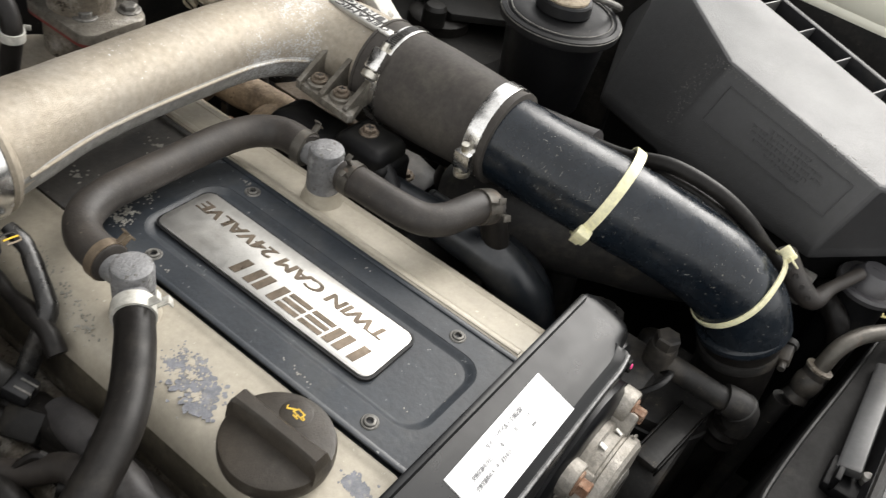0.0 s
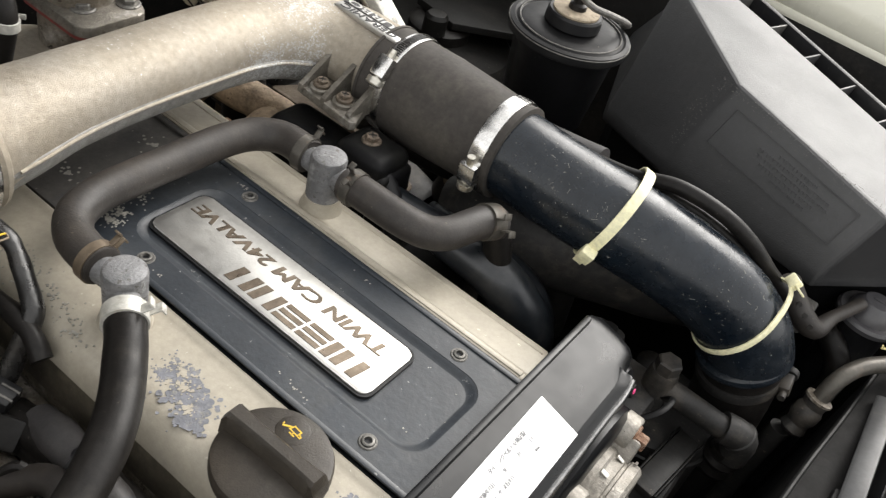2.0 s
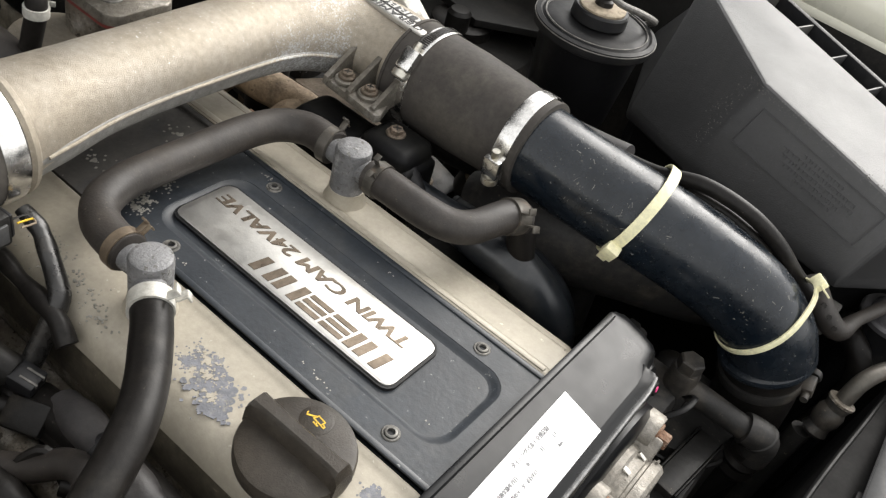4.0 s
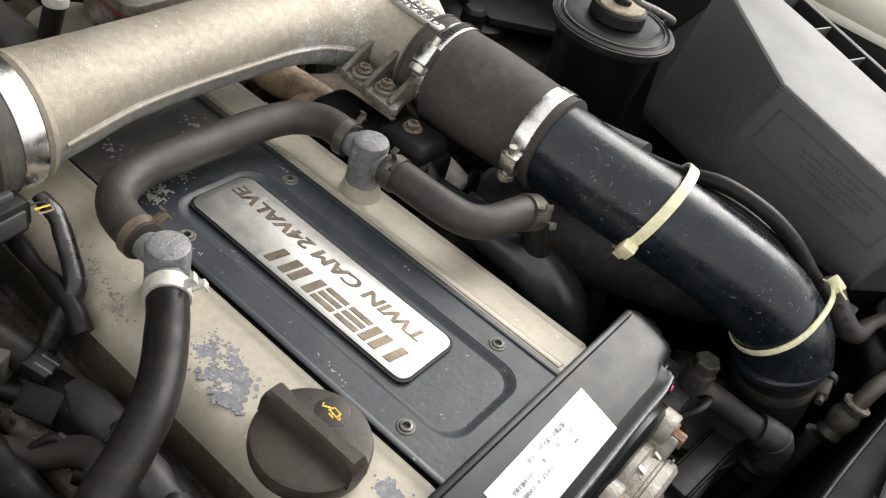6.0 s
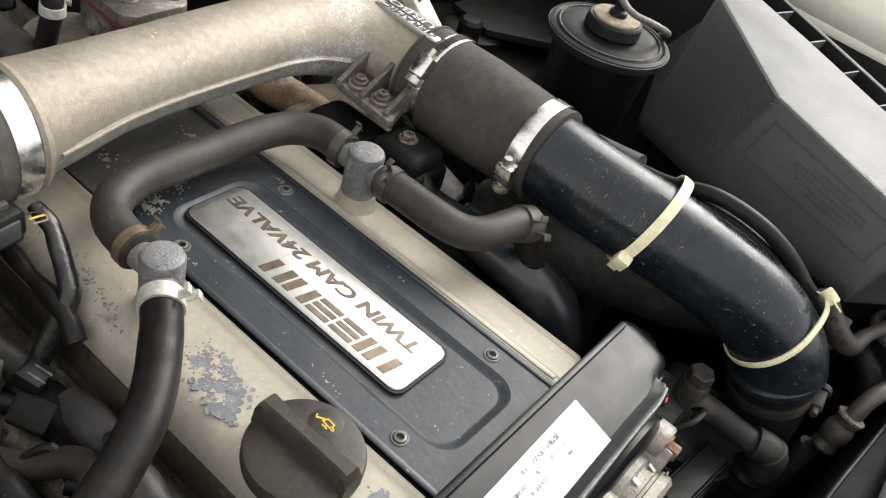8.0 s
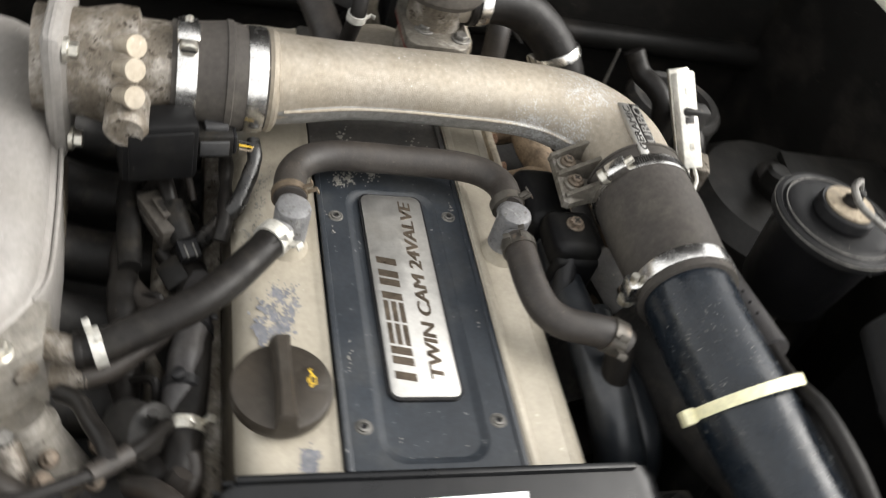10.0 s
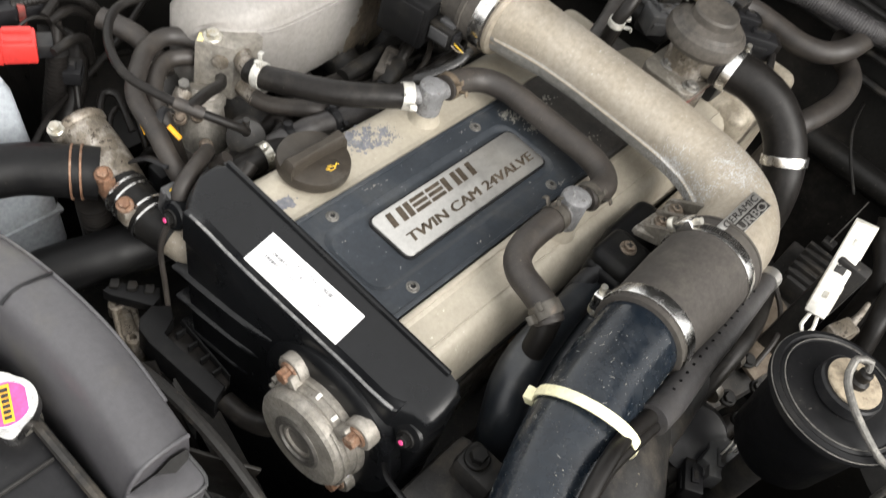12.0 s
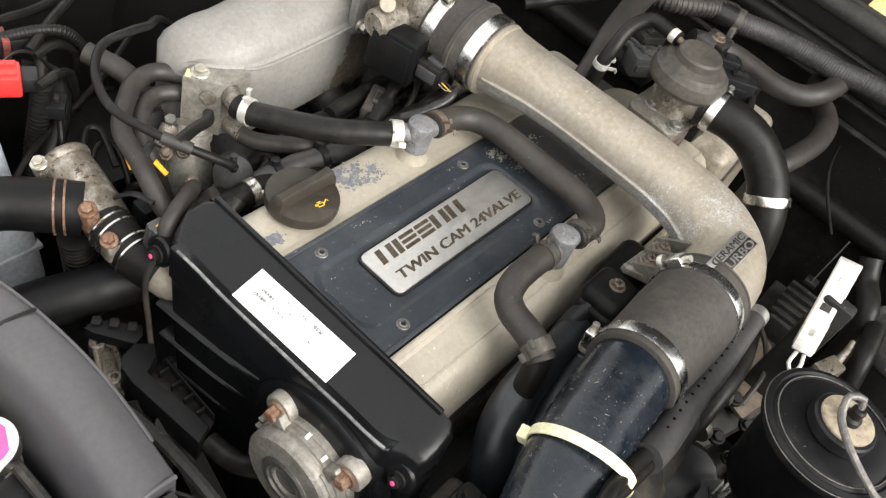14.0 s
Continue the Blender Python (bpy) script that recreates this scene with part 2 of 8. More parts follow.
DUSTPL = material("dust_greyed_plastic", (0.062, 0.055, 0.047), 0.55, 0.0, (0.042, 0.038, 0.033), 40, 0.45, 400, 0.2, (0.15, 0.135, 0.11), 320, 0.02, spec=0.35, mottle=0.3)
TAPE = material("creased_black_tape", (0.012, 0.0115, 0.011), 0.3, 0.0, (0.02, 0.018, 0.016), 60, 0.42, 300, 0.3, (0.1, 0.09, 0.075), 320, 0.0, spec=0.5, wave=6.0)
BEIGEDUST = material("dusty_beige_casting", (0.29, 0.258, 0.205), 0.55, 0.15, (0.2, 0.172, 0.13), 30, 0.45, 400, 0.3, (0.42, 0.4, 0.35), 260, 0.04, mottle=0.25)
COWL = material("dusty_cowl_paint", (0.032, 0.030, 0.027), 0.55, 0.0, (0.055, 0.05, 0.043), 14, 0.42, 200, 0.1, (0.12, 0.108, 0.09), 230, 0.04, spec=0.3, mottle=0.35)
DEEP = material("deep_black_plastic", (0.0042, 0.0042, 0.0045), 0.5, 0.0, (0.008, 0.0078, 0.0074), 30, 0.42, 400, 0.1, (0.08, 0.075, 0.065), 320, 0.02, spec=0.2)
LIDBLACK = material("dusty_black_lid_enamel", (0.007, 0.007, 0.0075), 0.5, 0.0, (0.0125, 0.012, 0.0115), 30, 0.42, 300, 0.08, (0.13, 0.12, 0.105), 380, 0.04, 0.8, spec=0.16)
ELBOW = material("glossy_dusty_elbow", (0.012, 0.0145, 0.018), 0.36, 0.0, (0.024, 0.0255, 0.0275), 40, 0.42, 400, 0.1, (0.12, 0.11, 0.095), 360, 0.03, spec=0.6)
GASKET = material("dull_red_gasket", (0.17, 0.03, 0.024), 0.6, 0.0, (0.09, 0.03, 0.025), 120, 0.45)
WASHER = material("tan_paper_gasket", (0.30, 0.25, 0.18), 0.8, 0.0, (0.19, 0.15, 0.105), 120, 0.45, 400, 0.3)


def oxidise(mat, zones, scale=330.0, pale=(0.66, 0.665, 0.67)):
    """Powdery white corrosion that thickens towards a few spots: zones of (place, reach)."""
    nt = mat.node_tree
    link = nt.links.new
    bsdf = nt.nodes["Principled BSDF"]
    was = bsdf.inputs["Base Color"].links[0].from_socket
    co = nt.nodes.new("ShaderNodeTexCoord")
    near = None
    for place, reach in zones:
        d = nt.nodes.new("ShaderNodeVectorMath")
        d.operation = "DISTANCE"
        link(co.outputs["Object"], d.inputs[0])
        d.inputs[1].default_value = place
        r = nt.nodes.new("ShaderNodeMapRange")
        r.inputs["From Min"].default_value, r.inputs["From Max"].default_value = 0.0, reach
        r.inputs["To Min"].default_value, r.inputs["To Max"].default_value = 1.0, 0.0
        link(d.outputs["Value"], r.inputs["Value"])
        if near is None:
            near = r.outputs[0]
        else:
            m = nt.nodes.new("ShaderNodeMath")
            m.operation = "MAXIMUM"
            link(near, m.inputs[0])
            link(r.outputs[0], m.inputs[1])
            near = m.outputs[0]
    total = None
    for size, weight in ((scale, 1.15), (scale * 0.16, 0.55)):
        n = nt.nodes.new("ShaderNodeTexNoise")
        n.inputs["Scale"].default_value, n.inputs["Detail"].default_value, n.inputs["Roughness"].default_value = size, 6.0, 0.75
        link(co.outputs["Object"], n.inputs["Vector"])
        m = nt.nodes.new("ShaderNodeMath")
        m.operation = "MULTIPLY_ADD"
        link(n.outputs["Fac"], m.inputs[0])
        m.inputs[1].default_value = weight
        if total is None:
            m.inputs[2].default_value = 0.0
        else:
            link(total, m.inputs[2])
        total = m.outputs[0]
    add = nt.nodes.new("ShaderNodeMath")
    add.operation = "MULTIPLY_ADD"
    link(near, add.inputs[0])
    add.inputs[1].default_value = 0.34
    link(total, add.inputs[2])
    cut = nt.nodes.new("ShaderNodeMapRange")
    cut.inputs["From Min"].default_value, cut.inputs["From Max"].default_value = 1.06, 1.22
    link(add.outputs[0], cut.inputs["Value"])
    mix = nt.nodes.new("ShaderNodeMix")
    mix.data_type = "RGBA"
    link(cut.outputs[0], mix.inputs["Factor"])
    link(was, mix.inputs["A"])
    mix.inputs["B"].default_value = (*pale, 1)
    link(mix.outputs["Result"], bsdf.inputs["Base Color"])
    return mat


oxidise(CAST, [((0.150, -0.155, 0.062), 0.05), ((0.130, -0.146, 0.045), 0.035), ((0.128, -0.11, 0.045), 0.04), ((0.158, -0.176, 0.055), 0.04)], 620.0, (0.52, 0.525, 0.53))
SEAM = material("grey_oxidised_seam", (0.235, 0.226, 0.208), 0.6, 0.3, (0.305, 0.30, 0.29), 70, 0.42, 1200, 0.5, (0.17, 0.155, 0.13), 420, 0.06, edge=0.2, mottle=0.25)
oxidise(SENSOR, [((-0.212, -0.090, -0.095), 0.022), ((-0.215, -0.075, -0.110), 0.018)], 420.0, (0.42, 0.45, 0.5))
oxidise(SEAM, [((0.128, -0.11, 0.035), 0.05), ((0.125, -0.145, 0.035), 0.05)], 480.0, (0.5, 0.505, 0.51))


# ---- shaping ----
def mesh_of(bm, name, mat, sharp=35.0):
    me = bpy.data.meshes.new(name)
    bm.normal_update()
    bm.to_mesh(me)
    bm.free()
    me.shade_smooth()
    me.set_sharp_from_angle(angle=radians(sharp))
    me.materials.append(mat)
    return me


def placed(ob):
    """Where an object stands in the world."""
    return ob.matrix_basis if ob.parent is None else placed(ob.parent) @ ob.matrix_parent_inverse @ ob.matrix_basis


def part(name, bm, mat, parent, label="", sharp=35.0):
    ob = new(name, mesh_of(bm, name, mat, sharp))
    ob.parent = parent
    ob.matrix_parent_inverse = placed(parent).inverted()
    if label:
        ob["label"] = label
    return ob


def thing(name, label, category, at=(0, 0, 0), group="", kind=""):
    ob = new(name)
    ob.empty_display_size = 0.01
    ob.location = at
    return tagged(ob, label, category, group, kind)


def solid(name, bm, mat, label, category, group="", kind="", sharp=35.0):
    return tagged(new(name, mesh_of(bm, name, mat, sharp)), label, category, group, kind)


def spline(points, step=0.004):
    """Points along a smooth curve through the given ones."""
    p = [Vector(q) for q in points]
    if len(p) == 2:
        n = max(2, int((p[1] - p[0]).length / step))
        return [p[0].lerp(p[1], i / n) for i in range(n + 1)]
    p = [2 * p[0] - p[1]] + p + [2 * p[-1] - p[-2]]
    out = []
    for a, b, c, d in zip(p, p[1:], p[2:], p[3:]):
        n = max(2, int((c - b).length / step))
        for i in range(n):
            t = i / n
            out.append(0.5 * (2 * b + (c - a) * t + (2 * a - 5 * b + 4 * c - d) * t * t + (3 * b - a - 3 * c + d) * t ** 3))
    return out + [p[-2]]


def skin(rings, closed=True, bm=None):
    """Faces between rings of points."""
    bm = bm or bmesh.new()
    vs = [[bm.verts.new(v) for v in ring] for ring in rings]
    n = len(rings[0])
    for a, b in zip(vs, vs[1:]):
        for i in range(n):
            j = (i + 1) % n
            bm.faces.new((a[i], a[j], b[j], b[i]))
    if closed:
        bm.faces.new(vs[0][::-1])
        bm.faces.new(vs[-1])
    return bm


def tube(points, radius, segs=20, step=0.004, bm=None, flat=1.0, wobble=0.0, smooth=True, up=None):
    """A hose or wire along points; radius a number, or a list as long as points."""
    path = spline(points, step) if smooth else [Vector(q) for q in points]
    if isinstance(radius, (int, float)):
        rad = [radius] * len(path)
    else:
        far = [0.0]
        for a, b in zip(points, points[1:]):
            far.append(far[-1] + (Vector(b) - Vector(a)).length)
        run = [0.0]
        for a, b in zip(path, path[1:]):
            run.append(run[-1] + (b - a).length)
        rad = [float(np.interp(r / run[-1], np.array(far) / far[-1], radius)) for r in run]
    side = None
    rings = []
    for i, q in enumerate(path):
        along = (path[min(i + 1, len(path) - 1)] - path[max(i - 1, 0)]).normalized()
        if side is None:
            ref = Vector(up) if up else (Vector((0, 0, 1)) if abs(along.z) < 0.9 else Vector((1, 0, 0)))
            side = along.cross(ref).normalized()
        side = (side - along * side.dot(along)).normalized()
        top = side.cross(along)
        r = rad[i] * (1 + wobble * (noise.noise(q * 60)))
        rings.append([q + side * (r * math.cos(k * math.tau / segs)) + top * (r * flat * math.sin(k * math.tau / segs)) for k in range(segs)])
    return skin(rings, True, bm)


def lathe(profile, segs=40, m=None, bm=None):
    """Turned shape: (radius, height) pairs from bottom to top, round z; m lays it in place."""
    m = m or Matrix.Identity(4)
    rings = []
    for r, z in profile:
        rings.append([m @ Vector((max(r, 1e-5) * math.cos(k * math.tau / segs), max(r, 1e-5) * math.sin(k * math.tau / segs), z)) for k in range(segs)])
    return skin(rings, True, bm)


def block(x0, x1, y0, y1, z0, z1, bevel=0.0015, m=None, bm=None, segs=2):
    own = bmesh.new()
    bmesh.ops.create_cube(own, size=1)
    for v in own.verts:
        v.co = Vector(((x0 + x1) / 2 + v.co.x * (x1 - x0), (y0 + y1) / 2 + v.co.y * (y1 - y0), (z0 + z1) / 2 + v.co.z * (z1 - z0)))
    if bevel:
        bmesh.ops.bevel(own, geom=own.edges[:], offset=bevel, segments=segs, profile=0.5, affect="EDGES")
    if m:
        bmesh.ops.transform(own, matrix=m, verts=own.verts[:])
    return join(own, bm)


def join(own, bm):
    if bm is None:
        return own
    me = bpy.data.meshes.new("scratch")
    own.to_mesh(me)
    own.free()
    bm.from_mesh(me)
    bpy.data.meshes.remove(me)
    return bm


def prism(outline, z0, z1, bevel=0.0, m=None, bm=None, segs=2, top_only=True):
    """An outline in x and y, drawn up from z0 to z1, its rim rounded."""
    own = bmesh.new()
    lo = [own.verts.new((x, y, z0)) for x, y in outline]
    hi = [own.verts.new((x, y, z1)) for x, y in outline]
    n = len(outline)
    own.faces.new(lo[::-1])
    cap = own.faces.new(hi)
    for i in range(n):
        j = (i + 1) % n
        own.faces.new((lo[i], lo[j], hi[j], hi[i]))
    if bevel:
        bmesh.ops.bevel(own, geom=cap.edges[:] if top_only else [e for f in own.faces if len(f.verts) == n or f in (cap,) for e in f.edges], offset=bevel, segments=segs, profile=0.5, affect="EDGES")
    bmesh.ops.recalc_face_normals(own, faces=own.faces[:])
    if m:
        bmesh.ops.transform(own, matrix=m, verts=own.verts[:])
    return join(own, bm)


def rounded(x0, x1, y0, y1, r, n=6):
    """The outline of a rectangle with round corners, counter-clockwise."""
    out = []
    for cx, cy, a in ((x1 - r, y1 - r, 0), (x0 + r, y1 - r, 90), (x0 + r, y0 + r, 180), (x1 - r, y0 + r, 270)):
        for i in range(n + 1):
            t = radians(a + 90 * i / n)
            out.append((cx + r * math.cos(t), cy + r * math.sin(t)))
    return out


def ring_plate(outer, inner, z0, z1, m=None, bm=None):
    """A frame between two outlines with as many points."""
    own = bmesh.new()
    a, b, c, d = ([own.verts.new((x, y, z)) for x, y in o] for o, z in ((outer, z0), (outer, z1), (inner, z1), (inner, z0)))
    n = len(outer)
    for i in range(n):
        j = (i + 1) % n
        for p, q in ((a, b), (b, c), (c, d), (d, a)):
            own.faces.new((p[i], p[j], q[j], q[i]))
    bmesh.ops.recalc_face_normals(own, faces=own.faces[:])
    if m:
        bmesh.ops.transform(own, matrix=m, verts=own.verts[:])
    return join(own, bm)


def aim(at, toward, spin=0.0):
    """A pose at a place whose z looks along toward."""
    return Matrix.Translation(at) @ Vector(toward).to_track_quat("Z", "Y").to_matrix().to_4x4() @ Matrix.Rotation(radians(spin), 4, "Z")


def lettering(text, size, m, name, mat, parent, width=None, shear=0.0, depth=0.0004, bold=0.022):
    """Raised letters, their left foot at m's origin, along its x; width: the line's length."""
    cu = bpy.data.curves.new("letters", "FONT")
    cu.body, cu.size, cu.shear, cu.extrude, cu.resolution_u = text, size, shear, 0, 3
    tmp = bpy.data.objects.new("letters", cu)
    scene.collection.objects.link(tmp)
    bpy.context.view_layer.update()
    me = bpy.data.meshes.new_from_object(tmp.evaluated_get(bpy.context.evaluated_depsgraph_get()))
    bpy.data.objects.remove(tmp)
    bm = bmesh.new()
    bm.from_mesh(me)
    bpy.data.meshes.remove(me)
    xs = [v.co.x for v in bm.verts]
    k = width / (max(xs) - min(xs)) if width else 1
    for v in bm.verts:
        v.co.x = (v.co.x - min(xs)) * k
    got = bmesh.ops.extrude_face_region(bm, geom=bm.faces[:])
    for v in [g for g in got["geom"] if isinstance(g, bmesh.types.BMVert)]:
        v.co.z += depth
    bmesh.ops.recalc_face_normals(bm, faces=bm.faces[:])
    me = bpy.data.meshes.new("scratch")
    bm.to_mesh(me)
    for k in (1, 2):
        have = set(bm.verts)
        bm.from_mesh(me)
        for v in bm.verts:
            if v not in have:
                v.co.x += (-1) ** k * size * bold
                v.co.z += k * 0.00004
    bpy.data.meshes.remove(me)
    bmesh.ops.transform(bm, matrix=m, verts=bm.verts[:])
    return part(name, bm, mat, parent)


def hexagon(r, z0, z1, m, bm=None):
    return prism([(r * math.cos(k * math.tau / 6), r * math.sin(k * math.tau / 6)) for k in range(6)], z0, z1, r * 0.12, m, bm, 1)


def bolt(at, toward=(0, 0, 1), r=0.0055, h=0.005, mat=None, label="rusty hexagon bolt with a flange", group="engine bolts", spin=0.0, sunk=0.002, cross=False):
    m = aim(at, toward, spin)
    head = hexagon(r, 0.001, h, m)
    b = solid("bolt", head, mat or RUST, label, "bolt", group)
    part("flange", lathe([(r * 1.45, -sunk), (r * 1.45, 0.0008), (r * 1.3, 0.0016)], 24, m), mat or RUST, b)
    if cross:
        for a in (20, 110):
            part("cross_slot", block(-r * 0.6, r * 0.6, -r * 0.13, r * 0.13, h - 0.0006, h + 0.0003, 0, m @ Matrix.Rotation(radians(a), 4, "Z")), INK, b)
    return b


def band_clamp(at, axis, r, width=0.009, screw=90.0, label="bright stainless worm-drive hose clamp", slots=True, mat=None):
    """A worm-drive clamp round a hose: band, housing, screw; screw: where on the ring the housing sits."""
    m = aim(at, axis)
    w = width / 2
    c = solid("hose_clamp", lathe([(r, -w), (r + 0.0012, -w), (r + 0.0015, -w * 0.7), (r + 0.0015, w * 0.7), (r + 0.0012, w), (r, w)], 64, m), mat or STEEL, label, "hose clamp", "worm-drive hose clamps")
    a = radians(screw)
    k = m @ Matrix.Rotation(a, 4, "Z") @ Matrix.Translation((r + 0.004, 0, 0))
    part("housing", block(-0.0045, 0.004, -0.008, 0.008, -w * 1.15, w * 1.15, 0.0015, k), mat or STEEL, c)
    sc = lathe([(0.0028, -0.014), (0.0028, 0.009), (0.0055, 0.009), (0.006, 0.010), (0.006, 0.0135), (0.005, 0.0145)], 16, k @ Matrix.Rotation(radians(90), 4, "X") @ Matrix.Translation((0, 0, 0)))
    screw_part = part("screw", sc, mat or ZINC, c, "worm screw with a slotted head")
    part("slot", block(-0.0007, 0.0007, -0.005, 0.005, 0.0138, 0.0150, 0, k @ Matrix.Rotation(radians(90), 4, "X")), BLACKPL, screw_part)
    if slots:
        teeth = bmesh.new()
        for i in range(26):
            t = a + 0.32 + i * 0.045
            block(-0.0004, 0.0005, -0.00045, 0.00045, -w * 0.6, w * 0.6, 0, m @ Matrix.Rotation(t, 4, "Z") @ Matrix.Translation((r + 0.0015, 0, 0)), teeth)
        tagged(part("slot_pattern", teeth, INK, c), kind="stuff")
    return c


def spring_clip(at, axis, r, turn=0.0, mat=None, width=0.008, label="wire spring hose clip with raised ears"):
    """A spring clip: a sprung band and two ears that stand up."""
    m = aim(at, axis) @ Matrix.Rotation(radians(turn), 4, "Z")
    w = width / 2
    c = solid("hose_clip", lathe([(r - 0.0004, -w), (r + 0.0010, -w), (r + 0.0010, w), (r - 0.0004, w)], 40, m), mat or ZINC, label, "hose clip", "spring hose clips")
    for s, z in ((-1, -w * 0.5), (1, w * 0.5)):
        part("ear", block(r, r + 0.0075, s * 0.004 - 0.0006, s * 0.004 + 0.0006, z - w * 0.6, z + w * 0.6, 0.0004, m), mat or ZINC, c)
        part("ear_tab", block(r + 0.0065, r + 0.0077, min(s * 0.004, s * 0.008), max(s * 0.004, s * 0.008), z - w * 0.6, z + w * 0.6, 0.0003, m), mat or ZINC, c)
    return c


def cable_tie(at, axis, r, head=0.0, width=0.0075, tail=0.012, toward=None, bulge=0.0, spread=0.55):
    """A nylon tie: a strap round something, bulged over what it straps on, and its locking head."""
    m = aim(at, axis)
    w = width / 2
    if toward:
        d = m.inverted() @ (Vector(at) + Vector(toward))
        head = math.degrees(math.atan2(d.y, d.x))

    def reach(t):
        off = (t - radians(head) + math.pi) % math.tau - math.pi
        return r + bulge * math.exp(-(off / spread) ** 2)

    rings = []
    for out, z in ((0, -w), (0.0013, -w), (0.0016, -w * 0.7), (0.0016, w * 0.7), (0.0013, w), (0, w), (0, -w)):
        rings.append([m @ Vector(((reach(t) + out) * math.cos(t), (reach(t) + out) * math.sin(t), z)) for t in (k * math.tau / 64 for k in range(64))])
    c = solid("cable_tie", skin(rings, False), TIE, "cream nylon cable tie strapped round a black pipe", "cable tie", "cream cable ties")
    k = m @ Matrix.Rotation(radians(head), 4, "Z") @ Matrix.Translation((r + bulge + 0.003, 0, 0))
    part("locking_head", block(-0.003, 0.005, -0.006, 0.006, -w * 1.35, w * 1.35, 0.0012, k), TIE, c)
    part("tail", block(0.0, 0.0014, 0.005, 0.005 + tail, -w * 0.9, w * 0.9, 0.0004, k), TIE, c)
    return c


def corrugated(name, pts, r, pitch, mat, label, category, core=0.94):
    """A split wiring conduit: a smooth core and a joined run of raised rings."""
    s = solid(name, tube(pts, r * core, 18, 0.006), mat, label, category)
    path = spline(pts, pitch)
    rings = bmesh.new()
    for p, q in zip(path, path[1:]):
        if (q - p).length > 1e-6:
            lathe([(r * (core - 0.01), -pitch * 0.38), (r * 1.01, -pitch * 0.18), (r * 1.01, pitch * 0.18), (r * (core - 0.01), pitch * 0.38)], 16, aim(p, q - p), rings)
    tagged(part("corrugation", rings, mat, s), kind="stuff")
    return s


# ---- the bay ----
def structure():
    g = bmesh.new()
    bmesh.ops.create_grid(g, x_segments=8, y_segments=8, size=60)
    for v in g.verts:
        v.co.z = GROUND
    solid("ground", g, ASPHALT, "grey asphalt ground under the car", "ground", kind="structure")
    fw = thing("firewall", "dusty dark painted firewall behind the engine", "firewall", (0.56, 0, GROUND + 0.2), kind="structure")
    part("panel", block(0.56, 0.575, -0.72, 0.72, GROUND + 0.2, 0.10, 0.004), BAY, fw)
    part("cowl_lip", tube([(0.535, -0.7, 0.1), (0.53, 0, 0.105), (0.535, 0.7, 0.1)], 0.012, 12, 0.05), COWL, fw)
    part("cowl_panel", block(0.53, 0.80, -0.72, 0.72, 0.095, 0.11, 0.004), COWL, fw)
    part("stiffener", tube([(0.55, -0.7, 0.045), (0.55, 0.7, 0.045)], 0.014, 12, 0.2), BAY, fw)
    part("lower_stiffener", tube([(0.555, -0.7, -0.12), (0.555, 0.7, -0.12)], 0.018, 12, 0.2), BAY, fw)
    for side, y in (("inner_fender", 0.52), ("inner_fender", -0.62)):
        f = thing(side, "dusty dark painted inner wing panel of the engine bay", "inner wing", (0, y, GROUND + 0.2), kind="structure")
        s = 1 if y > 0 else -1
        part("panel", block(-0.46, 0.57, min(y, y + s * 0.012), max(y, y + s * 0.012), GROUND + 0.2, 0.06, 0.004), BAY, f)
        part("top_rail", block(-0.46, 0.57, min(y, y + s * 0.09), max(y, y + s * 0.09), 0.052, 0.066, 0.005), BAY if s > 0 else CREAM, f)
        bow = []
        for i in range(13):
            t = i / 12 * math.pi
            bow.append((0.22 + 0.16 * math.cos(t), y - s * 0.02, -0.42 + 0.36 * math.sin(t)))
        if s > 0:
            part("wheel_arch_bulge", tube(bow, 0.05, 14, 0.03), BAY, f)
    s = thing("radiator_support", "dark painted panel across the front of the bay", "radiator support", (-0.47, 0, GROUND + 0.2), kind="structure")
    part("panel", block(-0.48, -0.465, -0.72, 0.62, GROUND + 0.2, -0.02, 0.004), BAY, s)
    part("crossbar", block(-0.50, -0.44, -0.72, 0.62, -0.03, 0.0, 0.006), BAY, s)
    # the wing's painted upper edge
    w = [(-0.6, -0.665, 0.055), (-0.3, -0.665, 0.075), (0.1, -0.66, 0.09), (0.56, -0.655, 0.1)]
    fender = thing("wing", "cream painted outer wing with a rounded top edge", "car wing", (0, -0.68, GROUND + 0.1), kind="structure")
    part("shoulder", tube(w, 0.045, 20, 0.03), CREAM, fender)
    part("skin", block(-0.6, 0.56, -0.715, -0.705, GROUND + 0.1, 0.06, 0.003), CREAM, fender)
    fender = thing("wing", "cream painted outer wing with a rounded top edge", "car wing", (0, 0.66, GROUND + 0.1), kind="structure")
    part("shoulder", tube([(x, 0.655, z) for x, y, z in w], 0.045, 20, 0.03), CREAM, fender)
    part("skin", block(-0.6, 0.56, 0.695, 0.705, GROUND + 0.1, 0.06, 0.003), CREAM, fender)
    hood = thing("bonnet", "raised bonnet with a dark underside", "bonnet", (0.68, 0, 0.115), kind="structure")
    m = Matrix.Translation((0.68, 0, 0.115)) @ Matrix.Rotation(radians(80), 4, "Y")
    part("inner_panel", block(-1.02, 0.0, -0.68, 0.64, -0.012, 0.0, 0.004, m), BAY, hood)
    part("outer_panel", block(-1.03, 0.0, -0.69, 0.65, 0.004, 0.008, 0.002, m), CREAM, hood)
    for y in (-0.45, 0.0, 0.4):
        part("brace", block(-0.95, -0.08, y - 0.03, y + 0.03, -0.03, -0.010, 0.008, m), BAY, hood)
